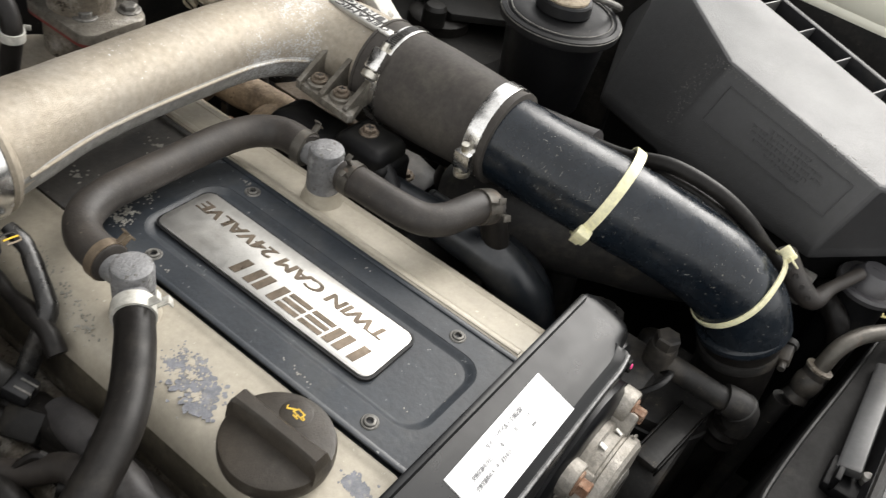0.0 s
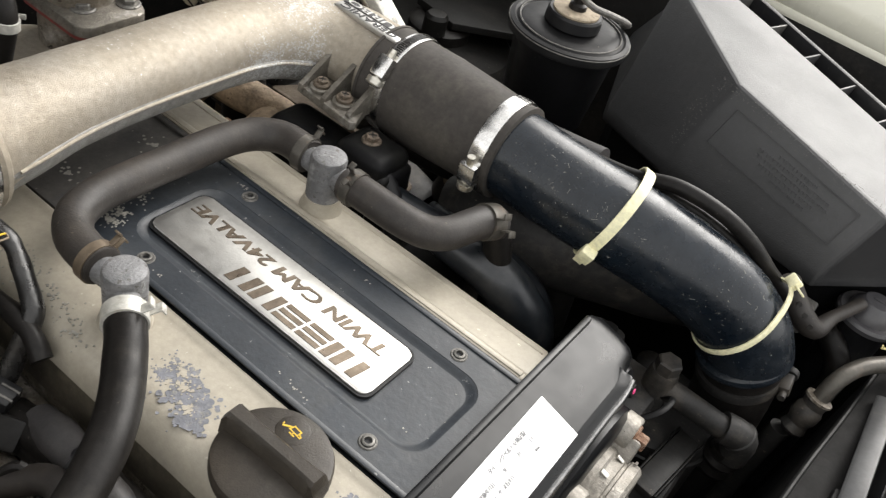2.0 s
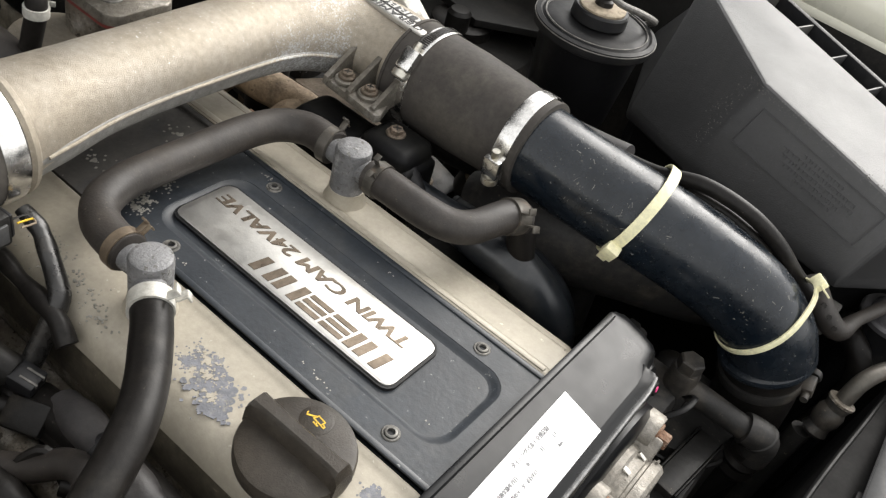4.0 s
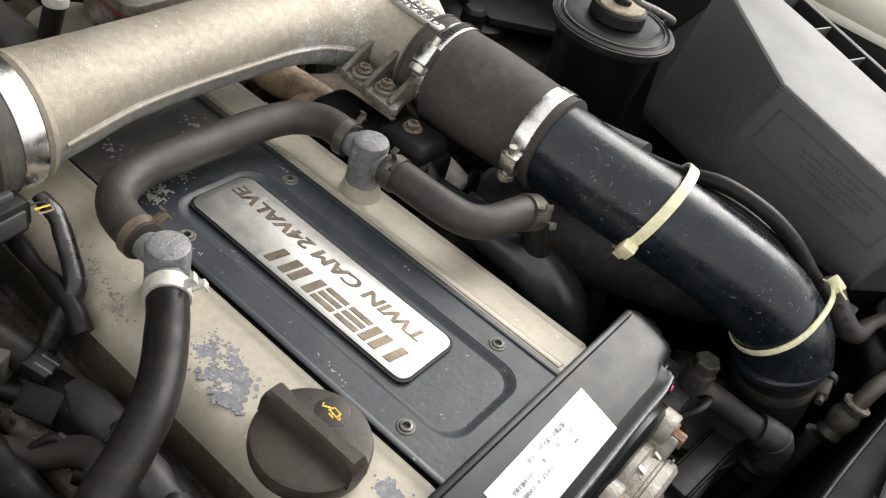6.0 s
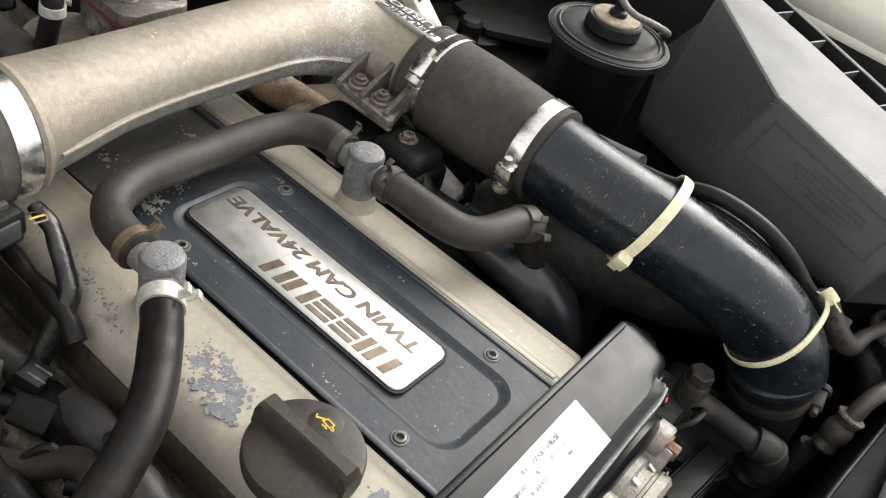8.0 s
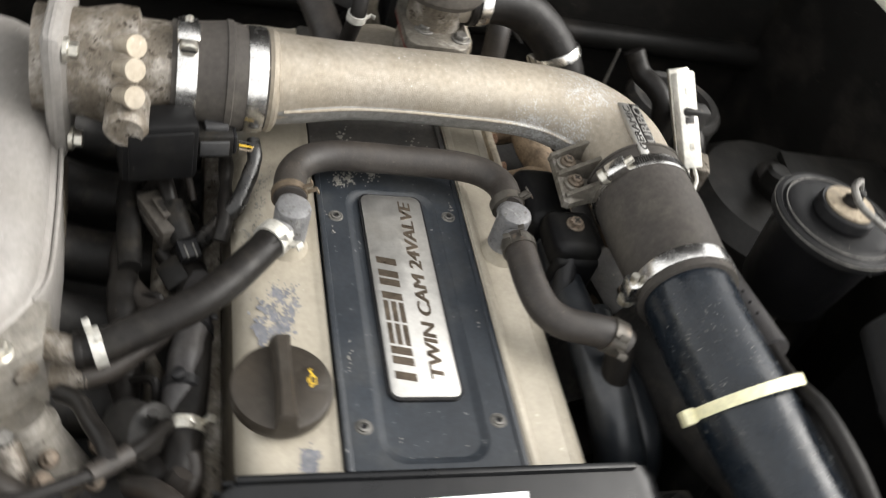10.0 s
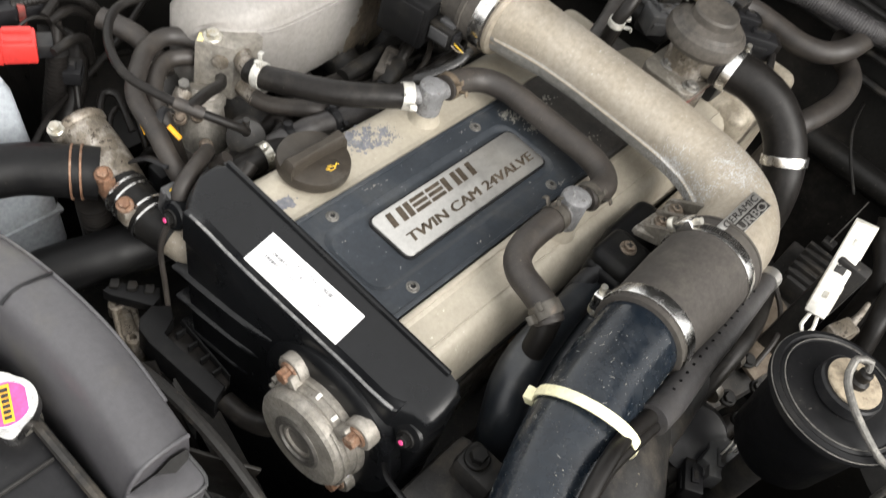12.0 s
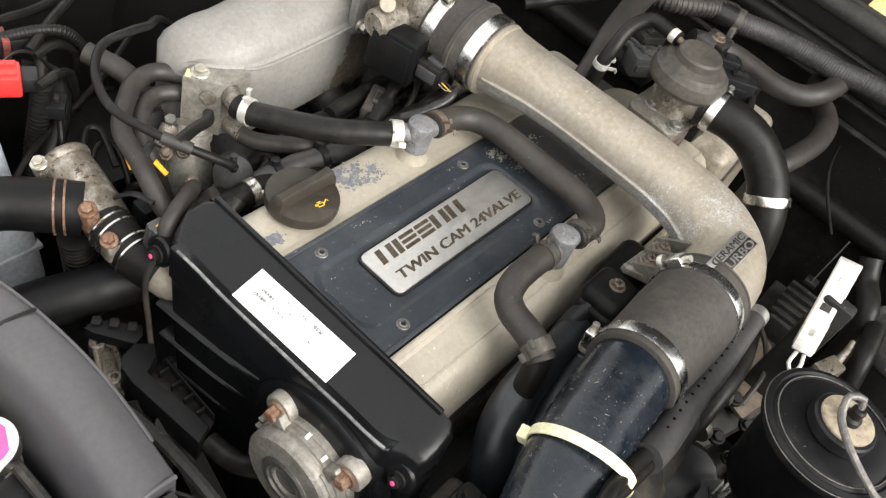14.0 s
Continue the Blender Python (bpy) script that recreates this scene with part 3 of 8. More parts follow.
    # dark sub-frame and undertray close the bay from below
    part_floor = thing("undertray", "dark dusty undertray below the engine", "undertray", (0, 0, GROUND + 0.2), kind="structure")
    part("tray", block(-0.47, 0.57, -0.62, 0.52, GROUND + 0.2, GROUND + 0.212, 0.003), DUSTY, part_floor)


structure()


# ---- the engine's large castings ----
def engine_block():
    e = thing("cylinder_head", "dirty cast cylinder head and block of a straight-six engine", "engine", (0.1, 0, GROUND + 0.25))
    part("head", block(-0.142, 0.315, -0.106, 0.118, -0.16, -0.045, 0.004), DIRTCAST, e)
    part("block", block(-0.16, 0.46, -0.13, 0.13, GROUND + 0.25, -0.16, 0.01), DUSTY, e)
    for s in (-1, 1):
        for i in range(5):
            part("head_bolt", hexagon(0.006, 0, 0.006, aim((-0.11 + i * 0.085, 0.118 if s > 0 else -0.106, -0.075), (0, s, 0))), RUST, e)


engine_block()


def cam_cover(side):
    if side > 0:
        prof = [(0.0565, -0.05), (0.0565, -0.0022), (0.0572, -0.0015), (0.0588, -0.0015), (0.0610, -0.0026), (0.0640, -0.003), (0.092, -0.003), (0.0975, -0.0034), (0.1020, -0.0044), (0.1058, -0.0062), (0.1090, -0.0090), (0.1115, -0.0128), (0.1132, -0.0175), (0.1142, -0.024), (0.1142, -0.05)]
        skirt = [(0.1132, -0.0215), (0.1156, -0.028), (0.1170, -0.038), (0.1178, -0.05), (0.1130, -0.05)]
        label = "beige painted cam cover with flaked patches, oil cap on top"
    else:
        prof = [(-0.0565, -0.05), (-0.0565, -0.0005), (-0.0585, 0.0), (-0.0625, -0.0005), (-0.0650, -0.0022), (-0.086, -0.0035), (-0.0935, -0.006), (-0.0985, -0.011), (-0.103, -0.02), (-0.1065, -0.034), (-0.1080, -0.042), (-0.1080, -0.05)][::-1]
        label = "beige painted cam cover of the exhaust side, dusty"
    rings = []
    for x, inset in ((-0.1440, 0.006), (-0.1425, 0.002), (-0.138, 0.0), (0.31 if side < 0 else 0.30, 0.0)):
        ring = []
        for y, z in prof:
            out = abs(y) > 0.08
            ring.append(Vector((x, y - (math.copysign(inset, y) if out else 0), z - (inset * 0.35 if z > -0.03 else 0))))
        rings.append(ring)
    c = solid("cam_cover", skin(rings), BEIGE, label, "cam cover", "cam covers", sharp=28)
    if side > 0:
        # the outer side's shade is painted into this strip, along with grime
        part("skirt", skin([[Vector((x, y, z)) for y, z in skirt] for x in (-0.1425, 0.30)]), SHADE_GRIME, c, "grimed lower edge of the cover, painted darker for its shade")
    return c


INTAKE_COVER = cam_cover(1)
EXHAUST_COVER = cam_cover(-1)
part("edge_seal", tube([(-0.140, -0.1086, -0.046), (0.308, -0.1086, -0.046)], 0.0022, 10, 0.05), RUBBER_D, EXHAUST_COVER, "black rubber seal")
part("inner_ridge", block(-0.140, 0.308, -0.0618, -0.0578, -0.003, 0.0006, 0.0006), BEIGE, EXHAUST_COVER)
part("outer_ledge", tube([(-0.139, -0.0868, -0.0042), (0.02, -0.0868, -0.0042), (0.308, -0.0868, -0.0042)], 0.0011, 8, 0.05), BEIGE, EXHAUST_COVER)


def blotches(name, parent, mat, spots, z, size, seed, thick=0.0001, count=60, squash=0.6, label="", m=None):
    """Thin ragged islands of flaked paint or corrosion round a few spots on a level top."""
    rng = random.Random(seed)
    bm = bmesh.new()
    for k in range(count):
        cx, cy, spread = spots[rng.randrange(len(spots))]
        d = abs(rng.gauss(0, 1))
        a = rng.random() * math.tau
        x, y = cx + spread * d * math.cos(a), cy + spread * d * squash * math.sin(a)
        r = size * (1.3 - 0.45 * min(d, 2.2)) * rng.uniform(0.35, 1.3)
        if r < 0.0004:
            continue
        n = 11
        ph = rng.random() * 9
        ring = []
        for i in range(n):
            t = i * math.tau / n
            q = r * (1 + 0.55 * noise.noise(Vector((math.cos(t) * 1.7 + ph, math.sin(t) * 1.7, k * 3.1))))
            ring.append((x + q * math.cos(t), y + q * math.sin(t)))
        zz = z + 0.00004 * k / count
        top = [bm.verts.new((u, v, zz + thick)) for u, v in ring]
        low = [bm.verts.new((u, v, zz - 0.0003)) for u, v in ring]
        bm.faces.new(top)
        for i in range(n):
            j = (i + 1) % n
            bm.faces.new((low[i], low[j], top[j], top[i]))
    if m:
        bmesh.ops.transform(bm, matrix=m, verts=bm.verts[:])
    return tagged(part(name, bm, mat, parent, label), kind="stuff")


blotches("flaked_paint", INTAKE_COVER, CHIP, [(-0.026, 0.092, 0.009), (-0.037, 0.097, 0.006), (-0.016, 0.083, 0.009), (-0.030, 0.088, 0.010)], -0.003, 0.0026, 3, 0.00004, 300, label="bared grey patch where the beige paint flaked")
blotches("flaked_paint", INTAKE_COVER, CHIP, [(-0.010, 0.080, 0.010), (-0.030, 0.092, 0.016), (-0.005, 0.088, 0.006)], -0.003, 0.0007, 31, count=380)
blotches("paint_remnant", INTAKE_COVER, BEIGE, [(-0.020, 0.086, 0.009), (-0.030, 0.094, 0.007), (-0.012, 0.08, 0.006)], -0.0028, 0.0007, 32, count=260, label="specks of beige paint left on the bared patch")
blotches("flaked_paint", INTAKE_COVER, CHIP, [(-0.128, 0.075, 0.006)], -0.003, 0.0022, 5, count=80)
blotches("flaked_paint", INTAKE_COVER, WORN, [(0.075, 0.098, 0.022), (0.045, 0.104, 0.014), (0.10, 0.095, 0.02)], -0.003, 0.0006, 8, count=260)


def centre_cover():
    outer_pts = rounded(-0.1460, 0.121, -0.0552, 0.0552, 0.0015)
    inner_pts = rounded(-0.1335, 0.0945, -0.0345, 0.0345, 0.016)
    c = solid("coil_cover", ring_plate(outer_pts, inner_pts, -0.0036, 0.0), NAVY, "dark blue-grey painted coil cover with a maker's plate, scuffed", "engine cover")
    part("recess_floor", prism(rounded(-0.1458, 0.12, -0.055, 0.055, 0.001), -0.02, -0.0026), NAVY, c)
    slope = []
    for inset, z in ((-0.0003, -0.0002), (0.0008, -0.0005), (0.0022, -0.0012), (0.0036, -0.0020), (0.0050, -0.0025), (0.0065, -0.0028)):
        slope.append([Vector((x, y, z)) for x, y in rounded(-0.1335 + inset, 0.0945 - inset, -0.0345 + inset, 0.0345 - inset, 0.016 - inset * 0.5)])
    part("recess_edge", skin(slope, False), NAVY, c)
    for y in (0.0552, -0.0552):
        s = 1 if y > 0 else -1
        part("side_rim", block(-0.1458, 0.12, min(y, y - s * 0.004), max(y, y - s * 0.004), -0.003, 0.0012, 0.0009), NAVY, c)
    part("rear_panel", prism(rounded(0.124, 0.305, -0.0552, 0.0552, 0.002), -0.02, -0.0015, 0.001), DUSTNAVY, c)
    part("rear_step", block(0.205, 0.209, -0.05, 0.05, -0.002, 0.001, 0.0006), DUSTNAVY, c)
    part("rear_rib", block(0.126, 0.30, -0.0545, -0.0505, -0.002, 0.0008, 0.0006), DUSTNAVY, c)
    blotches("worn_paint", c, WORN, [(0.106, 0.03, 0.009), (0.112, 0.012, 0.010), (0.103, 0.038, 0.006)], 0.0, 0.0008, 11, count=230, squash=0.7, label="paint worn to bare metal along the rear edge")
    blotches("worn_paint", c, WORN, [(0.155, 0.03, 0.01), (0.15, -0.03, 0.016), (0.19, -0.045, 0.01)], -0.0015, 0.0010, 12, count=60)
    blotches("scuffs", c, WORN, [(-0.12, -0.02, 0.014), (-0.115, 0.02, 0.012), (-0.128, 0.0, 0.01)], -0.0026, 0.0003, 13, count=120)
    blotches("scuffs", c, WORN, [(0.05, 0.046, 0.02), (-0.03, -0.046, 0.035), (-0.06, 0.046, 0.03), (0.08, -0.047, 0.02)], 0.0, 0.00034, 14, count=240, squash=0.15)
    blotches("scuffs", c, WORN, [(0.07, 0.050, 0.03), (-0.02, 0.052, 0.04), (-0.10, 0.048, 0.03), (0.10, -0.050, 0.03), (0.0, -0.052, 0.05), (-0.09, -0.050, 0.03), (-0.13, 0.0, 0.03)], 0.0, 0.00026, 15, count=420, squash=0.4)
    # gap shadows come from a real slot between cover and cam covers
    for x, y in ((0.0702, -0.043), (-0.1056, -0.0425), (-0.1085, 0.0424), (0.0648, 0.0429)):
        m = Matrix.Translation((x, y, -0.0008)) @ Matrix.Scale(0.86, 4)
        s = solid("cap_screw", lathe([(0.0062, -0.002), (0.0062, 0.0012), (0.0056, 0.0018), (0.0046, 0.0018), (0.0044, 0.0004), (0.0042, 0.0026), (0.0036, 0.0030), (0.0026, 0.0030), (0.0024, 0.0008), (0.0001, 0.0008)], 28, m), SCREW, "dull socket-head screw in the coil cover", "screw", "coil cover screws")
        part("socket", prism([(0.0022 * math.cos(k * math.tau / 6), 0.0022 * math.sin(k * math.tau / 6)) for k in range(6)], 0.0004, 0.0012, 0, m), BLACKPL, s)
    return c


centre_cover()


def name_plate():
    p = solid("name_plate", prism(rounded(-0.0885, 0.0885, -0.0225, 0.0225, 0.006), -0.0043, 0.0006, 0.0007), PLATE, "brushed aluminium name plate with raised dark letters", "name plate")
    part("border", ring_plate(rounded(-0.0902, 0.0902, -0.0242, 0.0242, 0.0075), rounded(-0.0887, 0.0887, -0.0227, 0.0227, 0.0062), -0.0030, -0.0004), BLACKPL, p)
    lettering("TWIN CAM 24VALVE", 0.0128, pose(-0.0748, -0.0137, 0.0005), "lettering", LETTER, p, 0.157, 0.16, bold=0.05)
    # the maker's word stands as plain slanted blocks
    x = -0.0775
    for w, upright in ((0.0172, 2), (0.0056, 1), (0.0165, 0), (0.0165, 0), (0.0175, 2), (0.0172, 2)):
        if upright:
            b = 0.0056
            bars = [(x + (w - b) * i, x + (w - b) * i + b, 0.0, 0.0137) for i in range(upright)]
        else:
            bars = [(x, x + w, i * 0.0052, i * 0.0052 + 0.0033) for i in range(3)]
        for a, b, lo, hi in bars:
            part("maker_mark", prism([(a + 0.19 * lo, 0.0047 + lo), (b + 0.19 * lo, 0.0047 + lo), (b + 0.19 * hi, 0.0047 + hi), (a + 0.19 * hi, 0.0047 + hi)], 0.0003, 0.0011, 0), LETTER, p)
        x += w + 0.0022
    return p


name_plate()


def timing_cover():
    def top(x):
        return 0.0125 + (x + 0.160) * 0.31

    plan = [(-0.1475, -0.1255), (-0.1475, 0.116), (-0.152, 0.1255), (-0.166, 0.1275), (-0.184, 0.1195), (-0.1930, 0.110), (-0.1945, 0.05), (-0.1935, 0.0), (-0.192, -0.06), (-0.1915, -0.098), (-0.1895, -0.1045), (-0.1855, -0.1100), (-0.1825, -0.1180), (-0.1810, -0.1275), (-0.1770, -0.1305), (-0.1650, -0.1312), (-0.1520, -0.1300)]
    cx, cy = -0.170, 0.0

    def ring(inset, drop, fixed=None, flare=0.0, narrow=1.0):
        out = []
        for x, y in plan:
            dx, dy = cx - x, cy - y
            x2 = x + math.copysign(min(abs(dx), inset if x < -0.15 else 0.0), dx) - (flare if x < -0.17 else 0)
            y2 = y + math.copysign(min(abs(dy), inset * (2.5 if y < -0.1 else 1.0)), dy)
            out.append(Vector((x2, y2 * (narrow if y2 > 0 else 1), fixed if fixed is not None else top(x2) - drop)))
        return out[::-1]

    rings = [ring(0, 0, -0.34, 0.006, 0.45), ring(0, 0, -0.1, 0.0045, 0.86), ring(0, 0.012, None, 0.0012), ring(0.0004, 0.0045), ring(0.0015, 0.002), ring(0.0035, 0.0004), ring(0.0055, 0.0)]
    c = solid("timing_cover", skin(rings), COVER, "glossy black plastic timing belt cover with moulded ribs", "timing cover", sharp=50)
    lip = bmesh.new()
    block(-0.1508, -0.1466, -0.1145, 0.118, -0.02, 0.0196, 0.0012, None, lip)
    for sy in (-1, 1):
        block(-0.1482, -0.1466, min(sy * 0.113, sy * 0.1240), max(sy * 0.113, sy * 0.1240), -0.09, 0.0120, 0.002, None, lip)
        block(-0.1482, -0.1466, min(sy * 0.120, sy * 0.1285), max(sy * 0.120, sy * 0.1285), -0.09, 0.002, 0.002, None, lip)
    part("rear_lip", lip, COVER, c)
    part("seal", block(-0.1466, -0.1440, -0.118, 0.118, -0.04, -0.008, 0.0006), RUBBER_D, c)
    edge = spline([(-0.1935, 0.108, 0), (-0.1945, 0.05, 0), (-0.1935, 0.0, 0), (-0.192, -0.06, 0), (-0.1912, -0.098, 0), (-0.1870, -0.107, 0)], 0.006)
    rings = []
    for q in edge:
        f = max(0.15, min(1.0, (0.112 - abs(q.y)) / 0.02))
        rings.append([Vector((q.x + dx, q.y, z)) for dx, z in ((0.0080, top(q.x + 0.0080) - 0.001), (0.0062, top(q.x + 0.0062) + 0.0002), (0.0030, top(q.x) + 0.0026 * f), (0.0004, top(q.x) + 0.0042 * f), (-0.0016, top(q.x) + 0.0044 * f), (-0.0028, top(q.x) + 0.0030 * f), (-0.0032, top(q.x) - 0.001), (-0.0026, -0.030), (0.004, -0.030))])
    part("front_lip", skin(rings), COVER, c, "", 60)
    part("front_bead", tube([(q.x - 0.0016, q.y, top(q.x) + 0.0043 * max(0.15, min(1.0, (0.112 - abs(q.y)) / 0.02))) for q in edge[1::3]], 0.0013, 8, 0.006), WORN_GLINT, c, "scuffed edge with its highlight painted in grey")
    for i in range(4):
        z, y0, y1 = -0.045 - i * 0.0335, 0.117 - i * 0.006, 0.004 + i * 0.005
        rib = []
        for k in range(9):
            u = k / 8
            f = 1.0 if u < 0.9 else 0.45
            x, y, h = -0.1945 - 0.0012 * math.sin(u * math.pi), y0 + (y1 - y0) * u, z - 0.028 * (1 - u)
            rib.append([Vector((x + 0.006, y, h + 0.0030)), Vector((x - 0.0030 * f, y, h + 0.0020)), Vector((x - 0.0052 * f, y, h + 0.0004)), Vector((x - 0.0048 * f, y, h - 0.0014)), Vector((x + 0.006, y, h - 0.0060))])
        part("rib", skin(rib), COVER, c, "", 60)
    part("sensor_boss", lathe([(0.066, 0), (0.066, 0.010), (0.062, 0.013), (0.055, 0.014)], 48, aim((-0.188, -0.0615, -0.066), (-1, 0, 0))), COVER, c)
    for y, z, x in ((-0.1205, -0.0185, -0.181), (0.1245, -0.0225, -0.188)):
        part("screw_lug", lathe([(0.0125, -0.02), (0.0125, 0.004), (0.011, 0.006), (0.0085, 0.0065)], 24, aim((x, y, z), (-1, 0, 0.25))), COVER, c)
    return c


timing_cover()


def service_sticker():
    n = Vector((-0.31, 0, 1)).normalized()
    m = Matrix.Translation((-0.1743, 0.003, 0.0125 - 0.0143 * 0.31)) @ Matrix.Rotation(math.atan(-0.31), 4, "Y") @ Matrix.Rotation(radians(1.5), 4, "Z")
    s = solid("service_sticker", block(-0.0143, 0.0143, -0.0468, 0.0468, -0.0006, 0.0007, 0.0002, m), PAPER, "white paper service sticker with faint grey print", "sticker")
    # printed lines run along the strip, read from the front of the car
    def line(text, x, y, size, width):
        lettering(text, size, m @ pose(x, y, 0.00075, 0, 0, -90), "lettering", PRINT, s, width, 0.0, 0.00015, 0.03)

    line("\u30bf\u30a4\u30df\u30f3\u30b0\u30d9\u30eb\u30c8\u4ea4\u63db\u8a18\u9332", 0.0072, 0.0150, 0.0036, 0.0350)
    line("\u4ea4\u63db\u5b9f\u65bd\u5e74\u6708\u65e5", 0.0022, 0.0350, 0.0030, 0.0175)
    line("\u5e74", 0.0022, 0.0075, 0.0030, 0.0026)
    line("\u6708", 0.0022, -0.0060, 0.0030, 0.0022)
    line("\u65e5", 0.0022, -0.0190, 0.0030, 0.0020)
    line("\u4ea4\u63db\u5b9f\u65bd\u6642\u306e\u30e1\u30fc\u30bf\u30fc\u8d70\u884c\u30ad\u30ed", -0.0030, 0.0375, 0.0030, 0.0320)
    line("km", -0.0030, -0.0170, 0.0030, 0.0034)
    return s


service_sticker()


def bolt_set():
    for y, z, x in ((-0.1205, -0.0185, -0.1875), (0.1245, -0.0225, -0.1945)):
        b = bolt((x, y, z), (-1, 0, 0.25), 0.005, 0.006, PLUG, "dark bolt with a dab of pink marking paint", "timing cover bolts")
        part("paint_dab", lathe([(0.0022, 0.0058), (0.0018, 0.0064), (0.0006, 0.0066)], 12, aim((x, y, z), (-1, 0, 0.25))), PINK, b)


bolt_set()


def cam_sensor():
    m = aim((-0.199, -0.0615, -0.066), (-1, 0, 0))
    s = thing("cam_angle_sensor", "dull cast aluminium cam angle sensor bolted to the timing cover", "engine sensor", (-0.2, -0.0615, -0.066))
    ears = bmesh.new()
    lathe([(0.044, 0.0), (0.044, 0.007), (0.0425, 0.0085), (0.036, 0.0085)], 56, m, ears)
    part("flange", ears, SENSOR, s)
    for y, z in ((-0.0286, -0.029), (-0.096, -0.0246), (-0.093, -0.103)):
        v = Vector((0, y + 0.0615, z + 0.066))
        k = aim((-0.199, y, z), (-1, 0, 0))
        ear = lathe([(0.0125, 0.0), (0.0125, 0.009), (0.0115, 0.0105), (0.007, 0.0105)], 24, k)
        block(-0.002, 0.009, -0.009, 0.009, -0.03, 0.0, 0.002, Matrix.Translation((-0.207, y, z)) @ Vector(v).to_track_quat("Z", "X").to_matrix().to_4x4(), ear)
        part("ear", ear, SENSOR, s)
    part("body", lathe([(0.0415, 0.007), (0.0415, 0.015), (0.0400, 0.0158), (0.0400, 0.0175), (0.0412, 0.0182), (0.0405, 0.024), (0.038, 0.0265), (0.0225, 0.0272), (0.0115, 0.0272), (0.0112, 0.009)], 64, m), SENSOR, s)
    part("hub", lathe([(0.0225, 0.025), (0.0225, 0.0278), (0.0205, 0.0292), (0.0165, 0.0292), (0.0155, 0.0275), (0.0120, 0.0270), (0.0110, 0.012)], 40, m), HUBGREY, s)
    # dark disc that stands in for the shade down the hub's bore
    part("bore_shade", lathe([(0.0108, 0.0115), (0.0108, 0.0150), (0.007, 0.0155)], 32, m), INK, s)
    part("scale_ridge", tube([m @ Vector((0.0420 * math.cos(radians(a)), 0.0420 * math.sin(radians(a)), 0.0205)) for a in range(-60, 61, 8)], 0.0009, 6), SENSOR, s)
    for a, z in ((70, 0.012), (95, 0.010)):
        part("flake", block(-0.0025, 0.0025, -0.0015, 0.0015, 0.0, 0.0008, 0.0002, m @ Matrix.Rotation(radians(a), 4, "Z") @ Matrix.Translation((0.0425, 0, z)) @ Matrix.Rotation(radians(70), 4, "Y")), WHITE, s)
    for k in range(6):
        a = radians(28 - k * 15)
        part("tooth", block(-0.0045, 0.0035, -0.0026, 0.0026, -0.0016, 0.0016, 0.0006, Matrix.Translation((-0.2075, -0.0615 + 0.0452 * math.cos(a), -0.066 + 0.0452 * math.sin(a))) @ Matrix.Rotation(a, 4, "X")), SENSOR, s)
    for a in (205, 232):
        part("lug", block(0.036, 0.047, -0.004, 0.004, 0.006, 0.018, 0.0015, m @ Matrix.Rotation(radians(a), 4, "Z")), SENSOR, s)
    for y, z in ((-0.0286, -0.029), (-0.096, -0.0246), (-0.093, -0.103)):
        bolt((-0.2095, y, z), (-1, 0, 0), 0.0058, 0.0085, RUST, "rusty flange bolt holding the cam angle sensor", "sensor bolts", 12)
    return s


cam_sensor()


def vent_fitting(at, bore, label):
    """A stub of cast pipe with side branches: bore gives their directions."""
    x, y, z = at
    f = thing("breather_fitting", label, "breather fitting", (x, y, -0.004), "breather fittings")
    part("base", lathe([(0.0150, -0.004), (0.0143, -0.0018), (0.0125, 0.0020), (0.0122, 0.0075)], 40, Matrix.Translation((x, y, 0))), BEIGE, f, "beige painted base")
    body = lathe([(0.0116, 0.004), (0.0116, 0.008), (0.0120, z - 0.003), (0.0112, z - 0.0008), (0.010, z), (0.005, z + 0.0006)], 40, Matrix.Translation((x, y, 0)))
    part("stem", body, CAST_WHITE, f)
    for d in bore:
        part("branch", tube([(x, y, z - 0.013), (x + d[0] * 0.024, y + d[1] * 0.024, z - 0.013 + d[2] * 0.024)], 0.0082, 20, 0.01), CAST_WHITE, f)
    return f


vent_fitting((0.036, 0.079, 0.036), [(1, 0, -0.1), (-0.78, 0.62, 0)], "grey oxidised breather fitting on the cam cover")
vent_fitting((0.0385, -0.077, 0.040), [(1, -0.1, -0.05), (-1, 0, 0)], "grey oxidised breather fitting on the cam cover")


